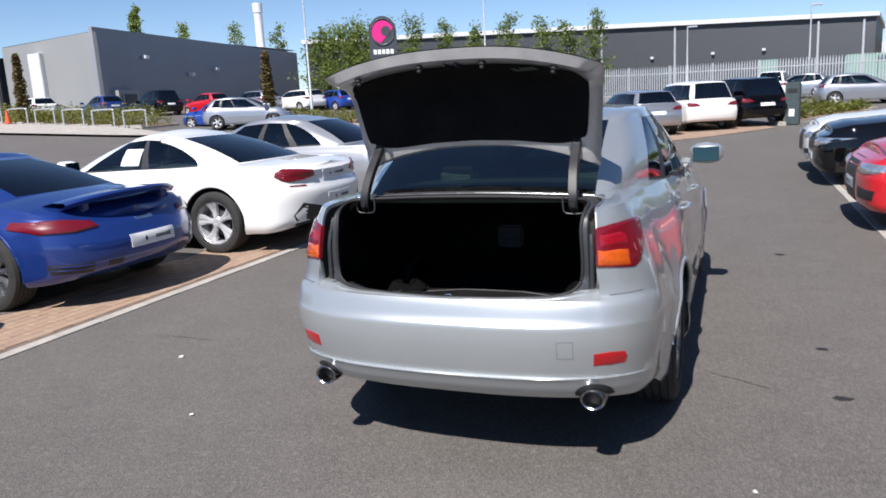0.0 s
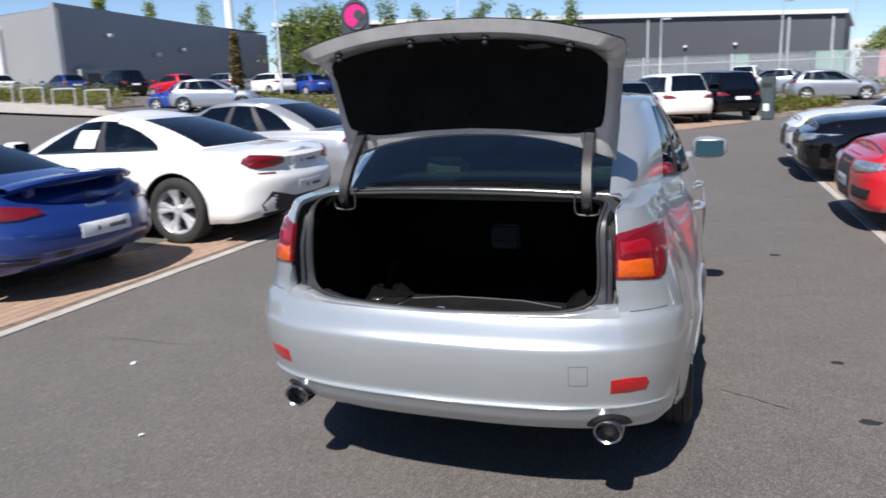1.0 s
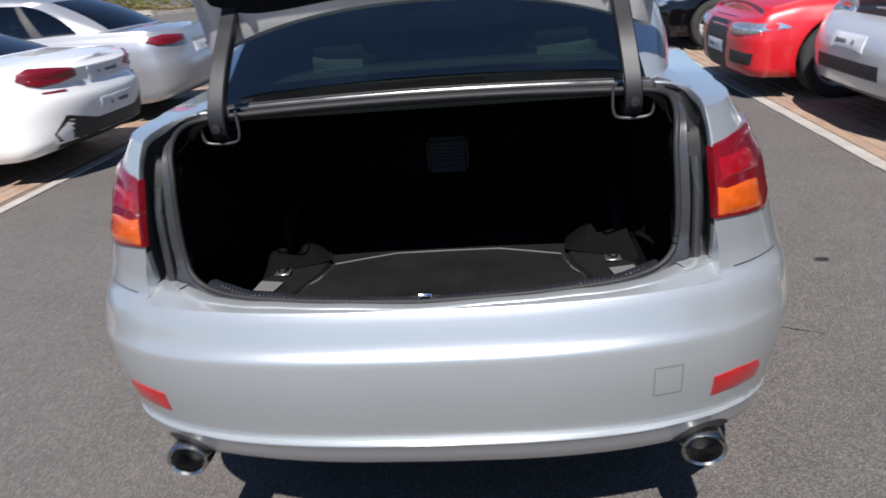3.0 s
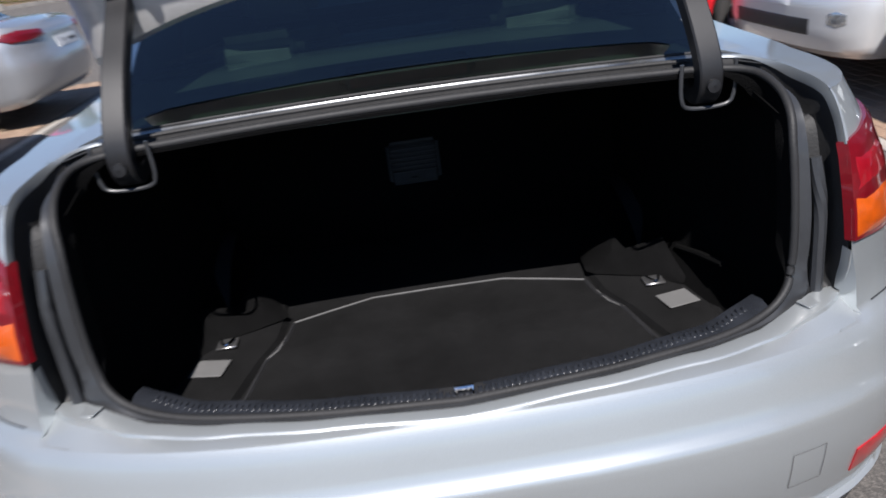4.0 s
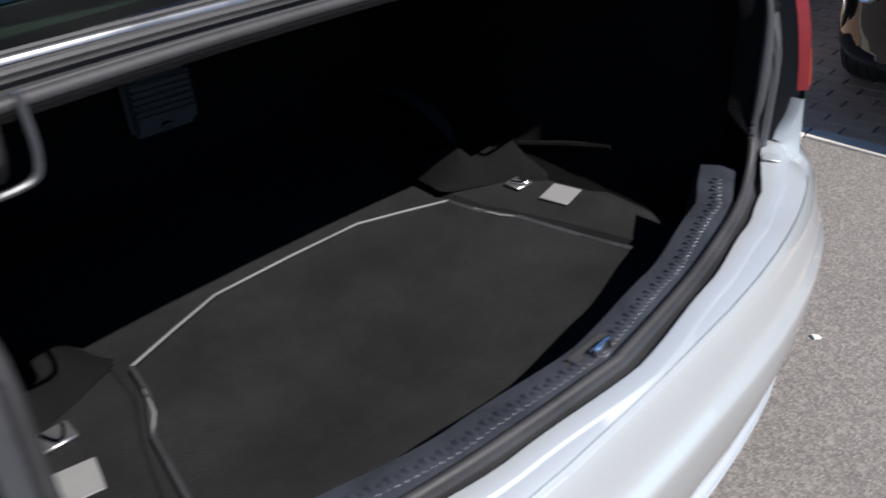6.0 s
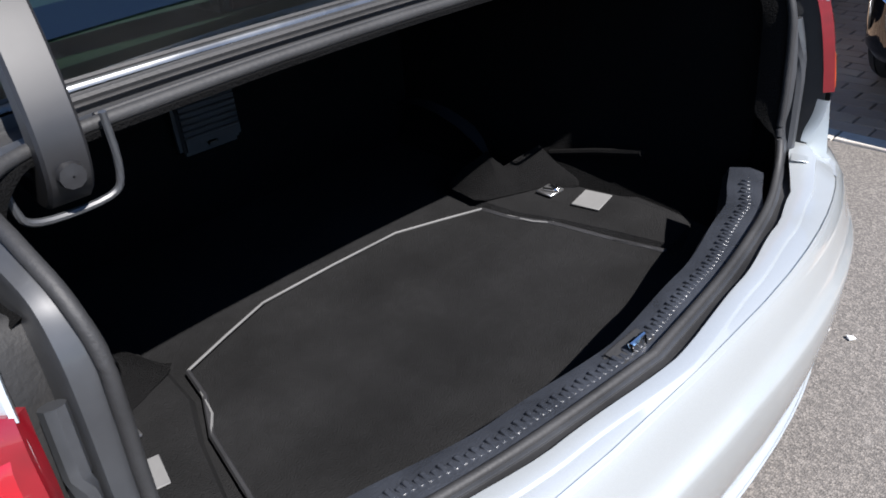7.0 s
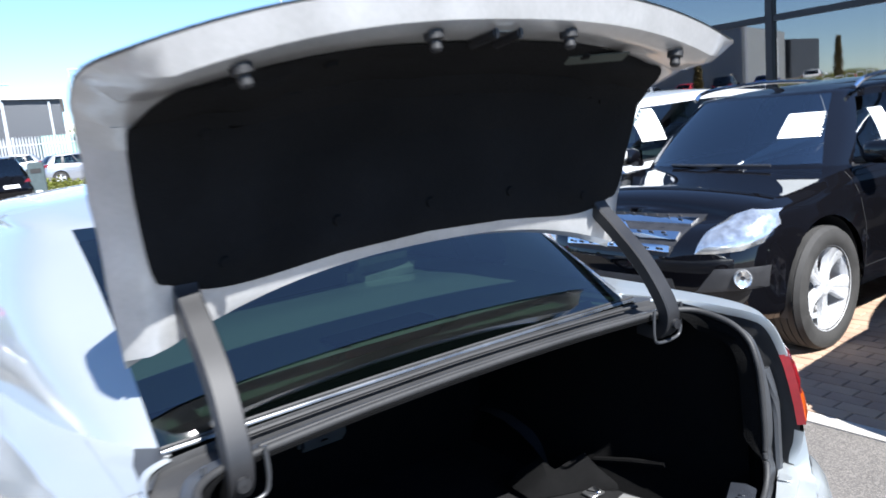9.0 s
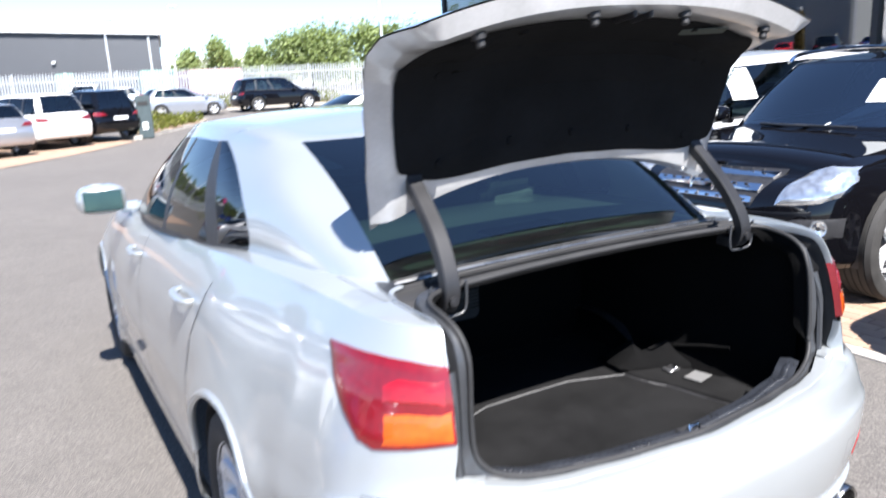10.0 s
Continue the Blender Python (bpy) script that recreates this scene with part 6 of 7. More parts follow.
# grey hall to the left
gh_ = thing("grey_hall", "grey profiled-metal hall with a pale gable", "building")
C0, C1, C2 = (-57.0, 44.8), (-43.0, 41.0), (-48.8, 78.2)
part("gable_wall", wall_of(C0, C1, 1.0, 7.95, 0.3), GABLECLAD, gh_, "pale ribbed gable")
part("long_wall", wall_of(C1, C2, 1.0, 8.3, 0.3), GREYCLAD, gh_, "blue-grey ribbed side wall")
bm = bmesh.new()
v = [bm.verts.new(p) for p in ((*C0, 8.0), (*C1, 7.97), (*C2, 8.6), (-66, 80, 8.6))]
bm.faces.new(v)
part("roof", bm, PALECLAD, gh_)
part("entrance_tower", boxm((-51.7, 42.6, 1.0), (-50.4, 43.4, 7.0), 0.05), PALECLAD, gh_, "pale entrance fin")
part("door_canopy", wall_of((-42.6, 42.4), (-43.1, 45.0), 1.8, 3.7, 1.0), GABLECLAD, gh_, "small pale porch")
part("porch_opening", wall_of((-42.5, 42.8), (-42.9, 44.6), 2.0, 3.4, 0.5), DARKCLAD, gh_)
for f, z in ((0.15, 6.2), (0.33, 5.0), (0.45, 5.6)):
    p = Vector(C1).lerp(Vector(C2), f)
    part("wall_lamp", boxm((p.x + 0.05, p.y, z), (p.x + 0.5, p.y + 0.5, z + 0.3), 0.05), PALECLAD, gh_)
ch = solid("chimney", lathe([(0, 0.55), (11.5, 0.5), (11.5, 0.6), (12.6, 0.6), (12.7, 0.001)], 16, "z"), PALECLAD, "tall pale metal chimney with a dark cap", "chimney", at=pose(-54.0, 78.5, 2))
# dark glazed block at the far left edge
part_block = solid("dark_glazed_block", boxm((-64, 44.5, 0.5), (-57.6, 60, 7.2), 0.1), DARKCLAD, "dark glazed block beside the grey hall", "building")
# low red-fronted unit and pale roofs beyond the fence
solid("red_unit", boxm((19.5, 96, 1), (26, 106, 4.2), 0.1), REDWALL, "low red-fronted unit beyond the fence", "building")
solid("pale_roof_unit", boxm((17, 112, 1), (40, 122, 6.2), 0.1), PALECLAD, "low pale-roofed unit in the distance", "building")
for x0, x1 in ((2.9, 4.2), (9.2, 12.0)):
    solid("green_container", boxm((x0, 66, 1.0), (x1, 68.4, 3.5), 0.06), GREENMESH, "green steel container behind the fence", "container", "containers")

# showroom with a glass front on the right
sh = thing("showroom", "glass-fronted showroom with dark mullions and a flat roof", "showroom")
SX, SY0, SY1, SH = 12.0, -11.5, 21.25, 6.6
SHGLASS = pane("showroom_glass", (0.42, 0.50, 0.60), 3.4)
FRAME = plain("dark_window_frame", (0.02, 0.021, 0.024), 0.4, 0.3, vary=0.15)
INNER = plain("showroom_interior", (0.32, 0.36, 0.44), 0.8, vary=0.15, scale=0.5)
my = [SY1 - 3.63 * i for i in range(10) if SY1 - 3.63 * i > SY0 - 0.1]
for y in my:
    part("mullion", boxm((SX - 0.09, y - 0.07, 0), (SX + 0.09, y + 0.07, SH), 0.01), FRAME, sh)
for z0 in (0.0, 2.76, 5.4, SH - 0.15):
    for a, b in zip(my[1:], my[:-1]):
        part("transom", boxm((SX - 0.07, a + 0.07, z0), (SX + 0.07, b - 0.07, z0 + 0.11), 0.01), FRAME, sh)
for a, b in zip(my[1:], my[:-1]):
    for z0, z1 in ((0.11, 2.76), (2.87, 5.4), (5.51, SH - 0.15)):
        o = part("pane", boxm((SX - 0.012, a + 0.07, z0), (SX + 0.012, b - 0.07, z1)), SHGLASS, sh)
        o.visible_shadow = False
part("back_wall", boxm((SX + 9, SY0, 0), (SX + 9.3, SY1, SH)), INNER, sh)
part("end_wall", boxm((SX + 0.1, SY1 - 0.2, 0), (SX + 9, SY1, SH)), INNER, sh)
part("end_wall", boxm((SX + 0.1, SY0, 0), (SX + 9, SY0 + 0.2, SH)), INNER, sh)
part("roof", boxm((SX - 0.5, SY0 - 0.3, SH), (SX + 9.6, SY1 + 0.3, SH + 0.5), 0.05), FRAME, sh)
part("mezzanine", boxm((SX + 1.2, SY0 + 0.2, 3.1), (SX + 9, SY1 - 0.2, 3.45)), PALECLAD, sh, "pale mezzanine edge")
for y in (-4.0, 1.5, 8.4, 14.0):
    part("column", lathe([(0, 0.16), (SH, 0.16)], 16, "z"), PALECLAD, sh).location = (SX + 1.4, y, 0)

# ---- palisade fence ----
fence = thing("palisade_fence", "galvanised steel palisade fence with pointed pales", "fence")
FA, FB = Vector((-34.0, 60.0)), Vector((36.0, 41.0))
FL = (FB - FA).length
PALE = bmesh.new()
add_box(PALE, (-0.035, -0.012, 0), (0.035, 0.012, 2.15))
tip = [PALE.verts.new(p) for p in ((-0.035, 0, 2.15), (0.035, 0, 2.15), (0, 0, 2.38))]
PALE.faces.new(tip)
pale_me = mesh_of("pale", PALE, GALV)
yaw = math.atan2((FB - FA).y, (FB - FA).x)
near, rest = [], bmesh.new()
count = int(FL / 0.165)
for i in range(count):
    p = FA + (FB - FA) * (i / count)
    z = lift(p.x, p.y)
    m = Matrix.Translation((p.x, p.y, z + 0.05)) @ Matrix.Rotation(yaw, 4, "Z")
    if 0.0 < p.x < 36.0 and len(near) < 230:
        o = new("pale", pale_me)
        o.parent, o.matrix_local = fence, m
        near.append(o)
    else:
        tmp = bmesh.new()
        tmp.from_mesh(pale_me)
        bmesh.ops.transform(tmp, matrix=m, verts=tmp.verts)
        t2 = bpy.data.meshes.new("tmp")
        tmp.to_mesh(t2)
        rest.from_mesh(t2)
        tmp.free()
        bpy.data.meshes.remove(t2)
tagged(part("fence_run", rest, GALV, fence), kind="stuff")
for z in (0.45, 1.9):
    pts = [FA + (FB - FA) * (i / 30) for i in range(31)]
    part("rail", tube([(p.x, p.y + 0.05, lift(p.x, p.y) + z) for p in pts], 0.035, 6), GALV, fence)
for i in range(26):
    p = FA + (FB - FA) * (i / 25)
    part("post", boxm((-0.05, 0.04, 0), (0.05, 0.14, 2.4), 0.01, 1, Matrix.Translation((p.x, p.y, lift(p.x, p.y))) @ Matrix.Rotation(yaw, 4, "Z")), GALV, fence)

# ---- lamp posts and sign ----
def lamp_post(x, y, h, label, double=False):
    t = thing("street_lamp", label, "lamp post", "lamp posts", at=Matrix.Translation((x, y, lift(x, y))))
    part("pole", lathe([(0, 0.10), (1.2, 0.09), (1.25, 0.06), (h, 0.045), (h, 0.001)], 12, "z"), GALV, t)
    part("base_plate", boxm((-0.16, -0.16, 0), (0.16, 0.16, 0.03), 0.005), GALV, t)
    for s in ((1, -1) if double else (1,)):
        part("lamp_head", boxm((0.02 if s > 0 else -0.7, -0.12, h - 0.1), (0.7 if s > 0 else -0.02, 0.12, h + 0.02), 0.03, 2), GALV, t)
    return t


lamp_post(-22.0, 35.9, 8.4, "tall slim galvanised lamp post")
lamp_post(-17.2, 54.5, 12.0, "tall slim galvanised lamp post")
lamp_post(5.9, 57.7, 6.0, "galvanised lamp post before the warehouse")
lamp_post(11.2, 62.0, 7.2, "galvanised lamp post before the warehouse")
lamp_post(-2.4, 58.0, 5.2, "short galvanised lamp post by the fence")
lamp_post(16.4, 35.2, 9.5, "dark tall lamp post at the showroom's end")

PINK = plain("pink_sign_face", (0.62, 0.02, 0.20), 0.4, vary=0.1)
SIGNGREY = plain("sign_grey", (0.07, 0.075, 0.085), 0.4, 0.3, vary=0.1)
sg = thing("totem_sign", "grey totem sign with a pink round emblem", "sign", at=pose(-19.4, 40.7, lift(-19.4, 40.7), 0, 0, 24))
bm = bmesh.new()
pts = [(0.85 * math.cos(a), 4.95 + 0.95 * math.sin(a)) for a in [math.pi * i / 16 for i in range(17)]] + [(-0.85, 0.0), (0.85, 0.0)]
f0 = [bm.verts.new((a, -0.18, b)) for a, b in pts]
f1 = [bm.verts.new((a, 0.18, b)) for a, b in pts]
bm.faces.new(f0)
bm.faces.new(f1[::-1])
for i in range(len(pts)):
    j = (i + 1) % len(pts)
    bm.faces.new((f0[i], f1[i], f1[j], f0[j]))
bmesh.ops.recalc_face_normals(bm, faces=bm.faces)
part("panel", bm, SIGNGREY, sg)


def disc(r, y0, y1, cx, cz, n=28, arc=(0, 1)):
    bm = bmesh.new()
    a0, a1 = arc
    ring = [(cx + r * math.cos(2 * math.pi * (a0 + (a1 - a0) * i / n)), cz + r * math.sin(2 * math.pi * (a0 + (a1 - a0) * i / n))) for i in range(n + (0 if a1 - a0 == 1 else 1))]
    f = [bm.verts.new((a, y0, b)) for a, b in ring]
    g = [bm.verts.new((a, y1, b)) for a, b in ring]
    bm.faces.new(f)
    for i in range(len(ring)):
        j = (i + 1) % len(ring)
        bm.faces.new((f[i], g[i], g[j], f[j]))
    bmesh.ops.recalc_face_normals(bm, faces=bm.faces)
    return bm


part("emblem_ring", tube([(0.72 * math.cos(a), -0.2, 4.95 + 0.78 * math.sin(a)) for a in [i * math.pi / 16 for i in range(32)]], 0.05, 8, True), DARKCLAD, sg)
part("emblem", disc(0.68, -0.20, -0.17, 0, 4.95, arc=(0.05, 0.72)), PINK, sg, "pink round emblem")
part("emblem_shade", disc(0.30, -0.215, -0.17, 0.2, 5.0), SIGNGREY, sg)
for i in range(5):
    part("lettering_bar", boxm((-0.62 + i * 0.26, -0.205, 3.62), (-0.42 + i * 0.26, -0.18, 3.9), 0.01, 1), PAPER, sg)

# ---- planting ----
def leaf_cloud(bm, centre, radius, count, size, squash=1.0, seed=0):
    """Many small leaf blades scattered in an uneven clump."""
    rnd = random.Random(seed)
    for _ in range(count):
        d = Vector((rnd.gauss(0, 1), rnd.gauss(0, 1), rnd.gauss(0, 1))).normalized()
        r = radius * (0.55 + 0.5 * rnd.random()) * (1 + 0.35 * noise.noise(d * 2.2 + Vector((seed, 0, 0))))
        p = Vector(centre) + Vector((d.x * r, d.y * r, d.z * r * squash))
        a = Vector((rnd.gauss(0, 1), rnd.gauss(0, 1), rnd.gauss(0, 0.6))).normalized()
        b = a.cross(Vector((rnd.gauss(0, 1), rnd.gauss(0, 1), 1))).normalized()
        s = size * (0.6 + 0.8 * rnd.random())
        v = [bm.verts.new(p + a * s), bm.verts.new(p + b * s * 0.5), bm.verts.new(p - a * s), bm.verts.new(p - b * s * 0.5)]
        bm.faces.new(v)


def young_tree(x, y, h, spread, label, seed, leaves=2600, size=0.15, low=0.1, material=None):
    """A slender feathery tree: a thin stem with leaves thinning towards its tip."""
    t = thing("tree", label, "tree", "trees", at=Matrix.Translation((x, y, lift(max(x, -60), min(y, 75)))))
    rnd = random.Random(seed)
    st = tube([(0, 0, 0), (0.06, 0.03, h * 0.4), (-0.03, 0.04, h * 0.75), (0, 0, h * 0.97)], [h * 0.014, h * 0.01, h * 0.006, h * 0.002], 6)
    twigs = []
    for k in range(26):
        a, f = rnd.uniform(0, 6.3), low + (0.96 - low) * (k + rnd.random()) / 26
        rr = spread * (0.35 + 1.0 * (1 - f) ** 0.7) * rnd.uniform(0.55, 1.1) * 0.75
        tip = Vector((rr * math.cos(a), rr * math.sin(a), h * f + rr * 0.35))
        twigs.append((Vector((0, 0, h * f - rr * 0.2)), tip))
        add_tube(st, [twigs[-1][0], twigs[-1][0].lerp(tip, 0.5) + Vector((0, 0, 0.1)), tip], [h * 0.004, h * 0.003, h * 0.001], 5)
    part("trunk", st, BARK, t)
    verts, faces = [], []
    for k in range(leaves):
        o, tip = twigs[int(rnd.random() * 26) % 26]
        p = o.lerp(tip, 0.25 + 0.85 * rnd.random() ** 0.7) + Vector((rnd.gauss(0, 1), rnd.gauss(0, 1), rnd.gauss(0, 1))) * spread * 0.17
        a = Vector((rnd.gauss(0, 1), rnd.gauss(0, 1), rnd.gauss(0, 0.8))).normalized()
        b = a.cross(Vector((rnd.gauss(0, 1), rnd.gauss(0, 1), 1))).normalized()
        q = size * (0.5 + rnd.random())
        n0 = len(verts)
        verts += [p + a * q, p + b * q * 0.55, p - a * q, p - b * q * 0.55]
        faces.append((n0, n0 + 1, n0 + 2, n0 + 3))
    me = bpy.data.meshes.new("crown")
    me.from_pydata(verts, [], faces)
    me.materials.append(material or LEAF)
    part("crown", me, LEAF, t)
    return t


young_tree(-53.5, 57.0, 9.3, 1.0, "dark conical conifer behind the grey hall", 3, 1500, 0.16, 0.4)
for i, (x, y, h, sp) in enumerate(((-56.2, 67, 8.4, 1.3), (-56, 76, 8.7, 1.6), (-55, 84, 9.0, 1.6))):
    young_tree(x, y, h, sp, "feathery green tree behind the grey hall", 20 + i, 800, 0.15, 0.4)
for i, (x, y, h, sp) in enumerate(((-35.0, 60.2, 6.2, 2.3), (-33.0, 60.5, 6.6, 2.4), (-31.0, 60.0, 6.9, 2.4), (-28.8, 60.5, 6.4, 2.3), (-26.0, 61.0, 7.4, 1.7), (-23.2, 62.0, 6.9, 1.6), (-20.6, 63.0, 6.4, 1.6), (-18.0, 64.5, 7.4, 1.7), (-15.2, 65.5, 7.0, 1.8), (-13.2, 66.0, 6.6, 1.7), (-10.9, 66.5, 7.6, 1.7), (-30.0, 63.5, 7.2, 2.0))):
    young_tree(x, y, h, sp, "feathery young green tree before the warehouse", 40 + i, 3800 if i < 4 or i == 11 else 1700, 0.12, 0.06)
for i, (x, y, h, sp) in enumerate(((22, 109, 5.2, 3.0), (26.8, 108, 6.8, 3.3), (31.5, 107, 5.4, 3.2), (35.5, 105, 7.2, 4.0), (38.5, 104, 7.7, 4.3), (41.5, 103, 7.9, 4.4), (45, 101, 8.0, 4.4), (48.5, 99, 7.8, 4.3), (52, 98, 7.5, 4.3))):
    young_tree(x, y, h, sp, "broad pale green tree far beyond the fence", 70 + i, 3800, 0.24, 0.08, PALELEAF)


def hedge(name, pts, w, h, label, material, seed):
    """A low uneven hedge along a line."""
    bm = bmesh.new()
    for i, p in enumerate(seg_line(*pts, step=0.45)):
        leaf_cloud(bm, (p.x, p.y, lift(p.x, p.y) + h * 0.45), max(w, h) * 0.52 * (1 + 0.25 * noise.noise((p.x, p.y, seed))), 130, 0.07, h / max(w, h), seed * 100 + i)
    ob = solid(name, bm, material, label, "hedge", kind="stuff")
    return ob


HMIX = leafy("hedge_leaves", (0.15, 0.15, 0.03))


def bed(name, pts, label, h=0.12):
    """A planting bed with a kerb: bark mulch inside a raised stone edge."""
    c = sum((Vector(p) for p in pts), Vector((0, 0))) / len(pts)
    bm = bmesh.new()
    ring = [bm.verts.new((p[0], p[1], lift(*p) + h - 0.02)) for p in pts]
    bm.faces.new(ring)
    bmesh.ops.recalc_face_normals(bm, faces=bm.faces)
    if bm.faces[0:1] and list(bm.faces)[0].normal.z < 0:
        bmesh.ops.reverse_faces(bm, faces=bm.faces)
    t = thing(name, label, "planting bed", kind="structure")
    part("soil", bm, SOIL, t)
    n = len(pts)
    for i in range(n):
        a, b = Vector(pts[i]), Vector(pts[(i + 1) % n])
        k = max(1, int((b - a).length / 1.8))
        for j in range(k):
            p, q = a.lerp(b, j / k), a.lerp(b, (j + 0.985) / k)
            bmk = wall_of(tuple(p), tuple(q), lift(p.x, p.y) - 0.05, lift(p.x, p.y) + h, 0.15)
            part("kerb_stone", bmk, BARE, t)
    return t


def column_conifer(x, y, h, label, seed):
    t = thing("column_conifer", label, "conifer", "column conifers", at=Matrix.Translation((x, y, lift(x, y))))
    part("trunk", tube([(0, 0, 0), (0, 0, h * 0.4)], 0.06, 8), BARK, t)
    bm = bmesh.new()
    for k in range(14):
        f = k / 13
        leaf_cloud(bm, (0.05 * math.sin(k * 2.1), 0.05 * math.cos(k * 1.7), 0.45 + (h - 0.6) * f), 0.36 * (1 - 0.5 * f ** 2), 300, 0.075, 1.1, seed + k)
    part("crown", bm, CONIF, t)


bed("conifer_bed", [(-23.2, 33.0), (-18.6, 31.0), (-13.4, 28.0), (-12.0, 30.6), (-14.5, 32.4), (-22.0, 35.0)], "kerbed bed with shrubs and a conifer")
hedge("low_hedge", [(-22.0, 33.6), (-14.4, 30.2)], 1.1, 0.8, "low yellow-green clipped hedge", HMIX, 12)
column_conifer(-22.2, 31.9, 3.7, "slim brown-tinged column conifer in the hedge bed", 200)
column_conifer(-37.2, 29.4, 3.9, "slim brown-tinged column conifer in the hedge bed", 300)


bed("hedge_bed", [(-46, 29.4), (-37.8, 28.4), (-28.5, 27.1), (-26.4, 26.9), (-26.2, 29.4), (-38, 31.6), (-46, 32.4)], "kerbed planting bed with low hedge")
hedge("low_hedge", [(-45, 30.3), (-37.6, 29.3), (-27.0, 27.8)], 1.3, 1.0, "low yellow-green clipped hedge", HMIX, 7)
hedge("low_hedge", [(-45, 31.4), (-37.6, 30.5), (-27.0, 29.0)], 1.3, 1.15, "low yellow-green clipped hedge", HMIX, 8)
hedge("shrub_row", [(-13.9, 29.2), (-12.4, 30.9)], 1.5, 1.3, "rounded yellow-green shrubs", LEAFY, 9)
bed("corner_bed", [(2.6, 26.0), (6.0, 31.5), (6.6, 33.2), (5.2, 33.6), (2.9, 30.0), (2.2, 27.0)], "mulched corner bed with small shrubs")
for i, (x, y, r) in enumerate(((3.3, 28.3, 0.62), (4.0, 29.6, 0.58), (4.6, 30.7, 0.45), (5.2, 31.6, 0.35), (5.7, 32.4, 0.42))):
    bm = bmesh.new()
    for k in range(4):
        leaf_cloud(bm, (x + 0.25 * math.sin(k * 2), y + 0.25 * math.cos(k * 2), lift(x, y) + r * 0.6), r * 0.75, 160, 0.06, 0.9, 500 + i * 7 + k)
    solid("shrub", bm, HMIX if i % 2 else LEAFY, "small round shrub in a mulched bed", "shrub", "shrubs")
bed("far_bed", [(7.6, 42.0), (16.0, 41.0), (16.5, 43.0), (8.0, 44.0)], "kerbed bed with a clipped hedge before the fence")
hedge("clipped_hedge", [(8.2, 42.9), (16.0, 41.9)], 1.0, 0.95, "bright yellow-green clipped hedge", LEAFY, 11)

# hoop rails, bollard and utility cabinet
for i in range(7):
    f = i / 6
    x, y = -40.5 + 14.0 * f, 28.45 - 1.85 * f
    z = lift(x, y)
    t = solid("hoop_rail", tube(smooth_path([(-0.8, 0, 0), (-0.8, 0, 0.7), (-0.7, 0, 0.82), (0.7, 0, 0.82), (0.8, 0, 0.7), (0.8, 0, 0)], 4), 0.04, 8), GALV, "white-painted steel hoop rail along the hedge", "hoop rail", "hoop rails", at=pose(x, y, z + 0.11, 0, 0, -7))
CONEO = plain("orange_plastic", (0.60, 0.10, 0.02), 0.5, vary=0.1)
cone = thing("traffic_cone", "orange traffic cone by the hedge rail", "traffic cone", at=Matrix.Translation((-36.6, 27.8, lift(-36.6, 27.8) + 0.11)))
part("cone_body", lathe([(0.03, 0.17), (0.75, 0.05), (0.76, 0.001)], 16, "z"), CONEO, cone)
part("cone_foot", boxm((-0.22, -0.22, 0), (0.22, 0.22, 0.04), 0.01), CONEO, cone)
cab = thing("utility_cabinet", "dark grey-green litter cabinet at the bed's corner", "cabinet", at=pose(2.95, 26.4, lift(2.95, 26.4), 0, 0, -12))
CABM = plain("cabinet_green_grey", (0.05, 0.07, 0.075), 0.5, vary=0.15)
part("body", boxm((-0.23, -0.23, 0.0), (0.23, 0.23, 1.45), 0.03), CABM, cab)
part("slot", boxm((-0.16, -0.24, 1.1), (0.16, -0.225, 1.25), 0.005), RUBBER, cab)
part("label", boxm((-0.09, -0.238, 0.3), (0.09, -0.227, 0.55), 0.004), PAPER, cab)

# ---- paving ----
def paver():
    m, t, b = nodes_of("block_paving")
    oi = t.nodes.new("ShaderNodeObjectInfo")
    ge = t.nodes.new("ShaderNodeNewGeometry")
    add = t.nodes.new("ShaderNodeMath")
    add.operation = "ADD"
    t.links.new(oi.outputs["Random"], add.inputs[0])
    t.links.new(ge.outputs["Random Per Island"], add.inputs[1])
    fr_ = t.nodes.new("ShaderNodeMath")
    fr_.operation = "FRACT"
    t.links.new(add.outputs[0], fr_.inputs[0])
    c = ramp(t, fr_.outputs[0], [(0.0, (0.30, 0.185, 0.125)), (0.35, (0.36, 0.245, 0.165)), (0.65, (0.26, 0.165, 0.12)), (1.0, (0.38, 0.28, 0.20))])
    c = mixed(t, 0.5, c, ramp(t, noise_of(t, 4.0, 5), [(0.3, (0.24, 0.16, 0.115)), (0.75, (0.40, 0.30, 0.215))]))
    t.links.new(c, b.inputs["Base Color"])
    b.inputs["Roughness"].default_value = 0.9
    bump(t, b, noise_of(t, 220.0, 3), 0.4, 0.004)
    return m


PAVER = paver()
SAND = plain("joint_sand", (0.16, 0.12, 0.09), 0.95, vary=0.3, scale=10)
bmb = bmesh.new()
add_box(bmb, (-0.097, -0.047, -0.02), (0.097, 0.047, 0.0))
top = [f for f in bmb.faces if f.normal.z > 0.9]
bmesh.ops.inset_region(bmb, faces=top, thickness=0.005)
for v in bmb.verts:
    if v.co.z > -0.001 and max(abs(v.co.x) / 0.097, abs(v.co.y) / 0.047) > 0.99:
        v.co.z = -0.005
block_me = mesh_of("paving_block", bmb, PAVER, 25)


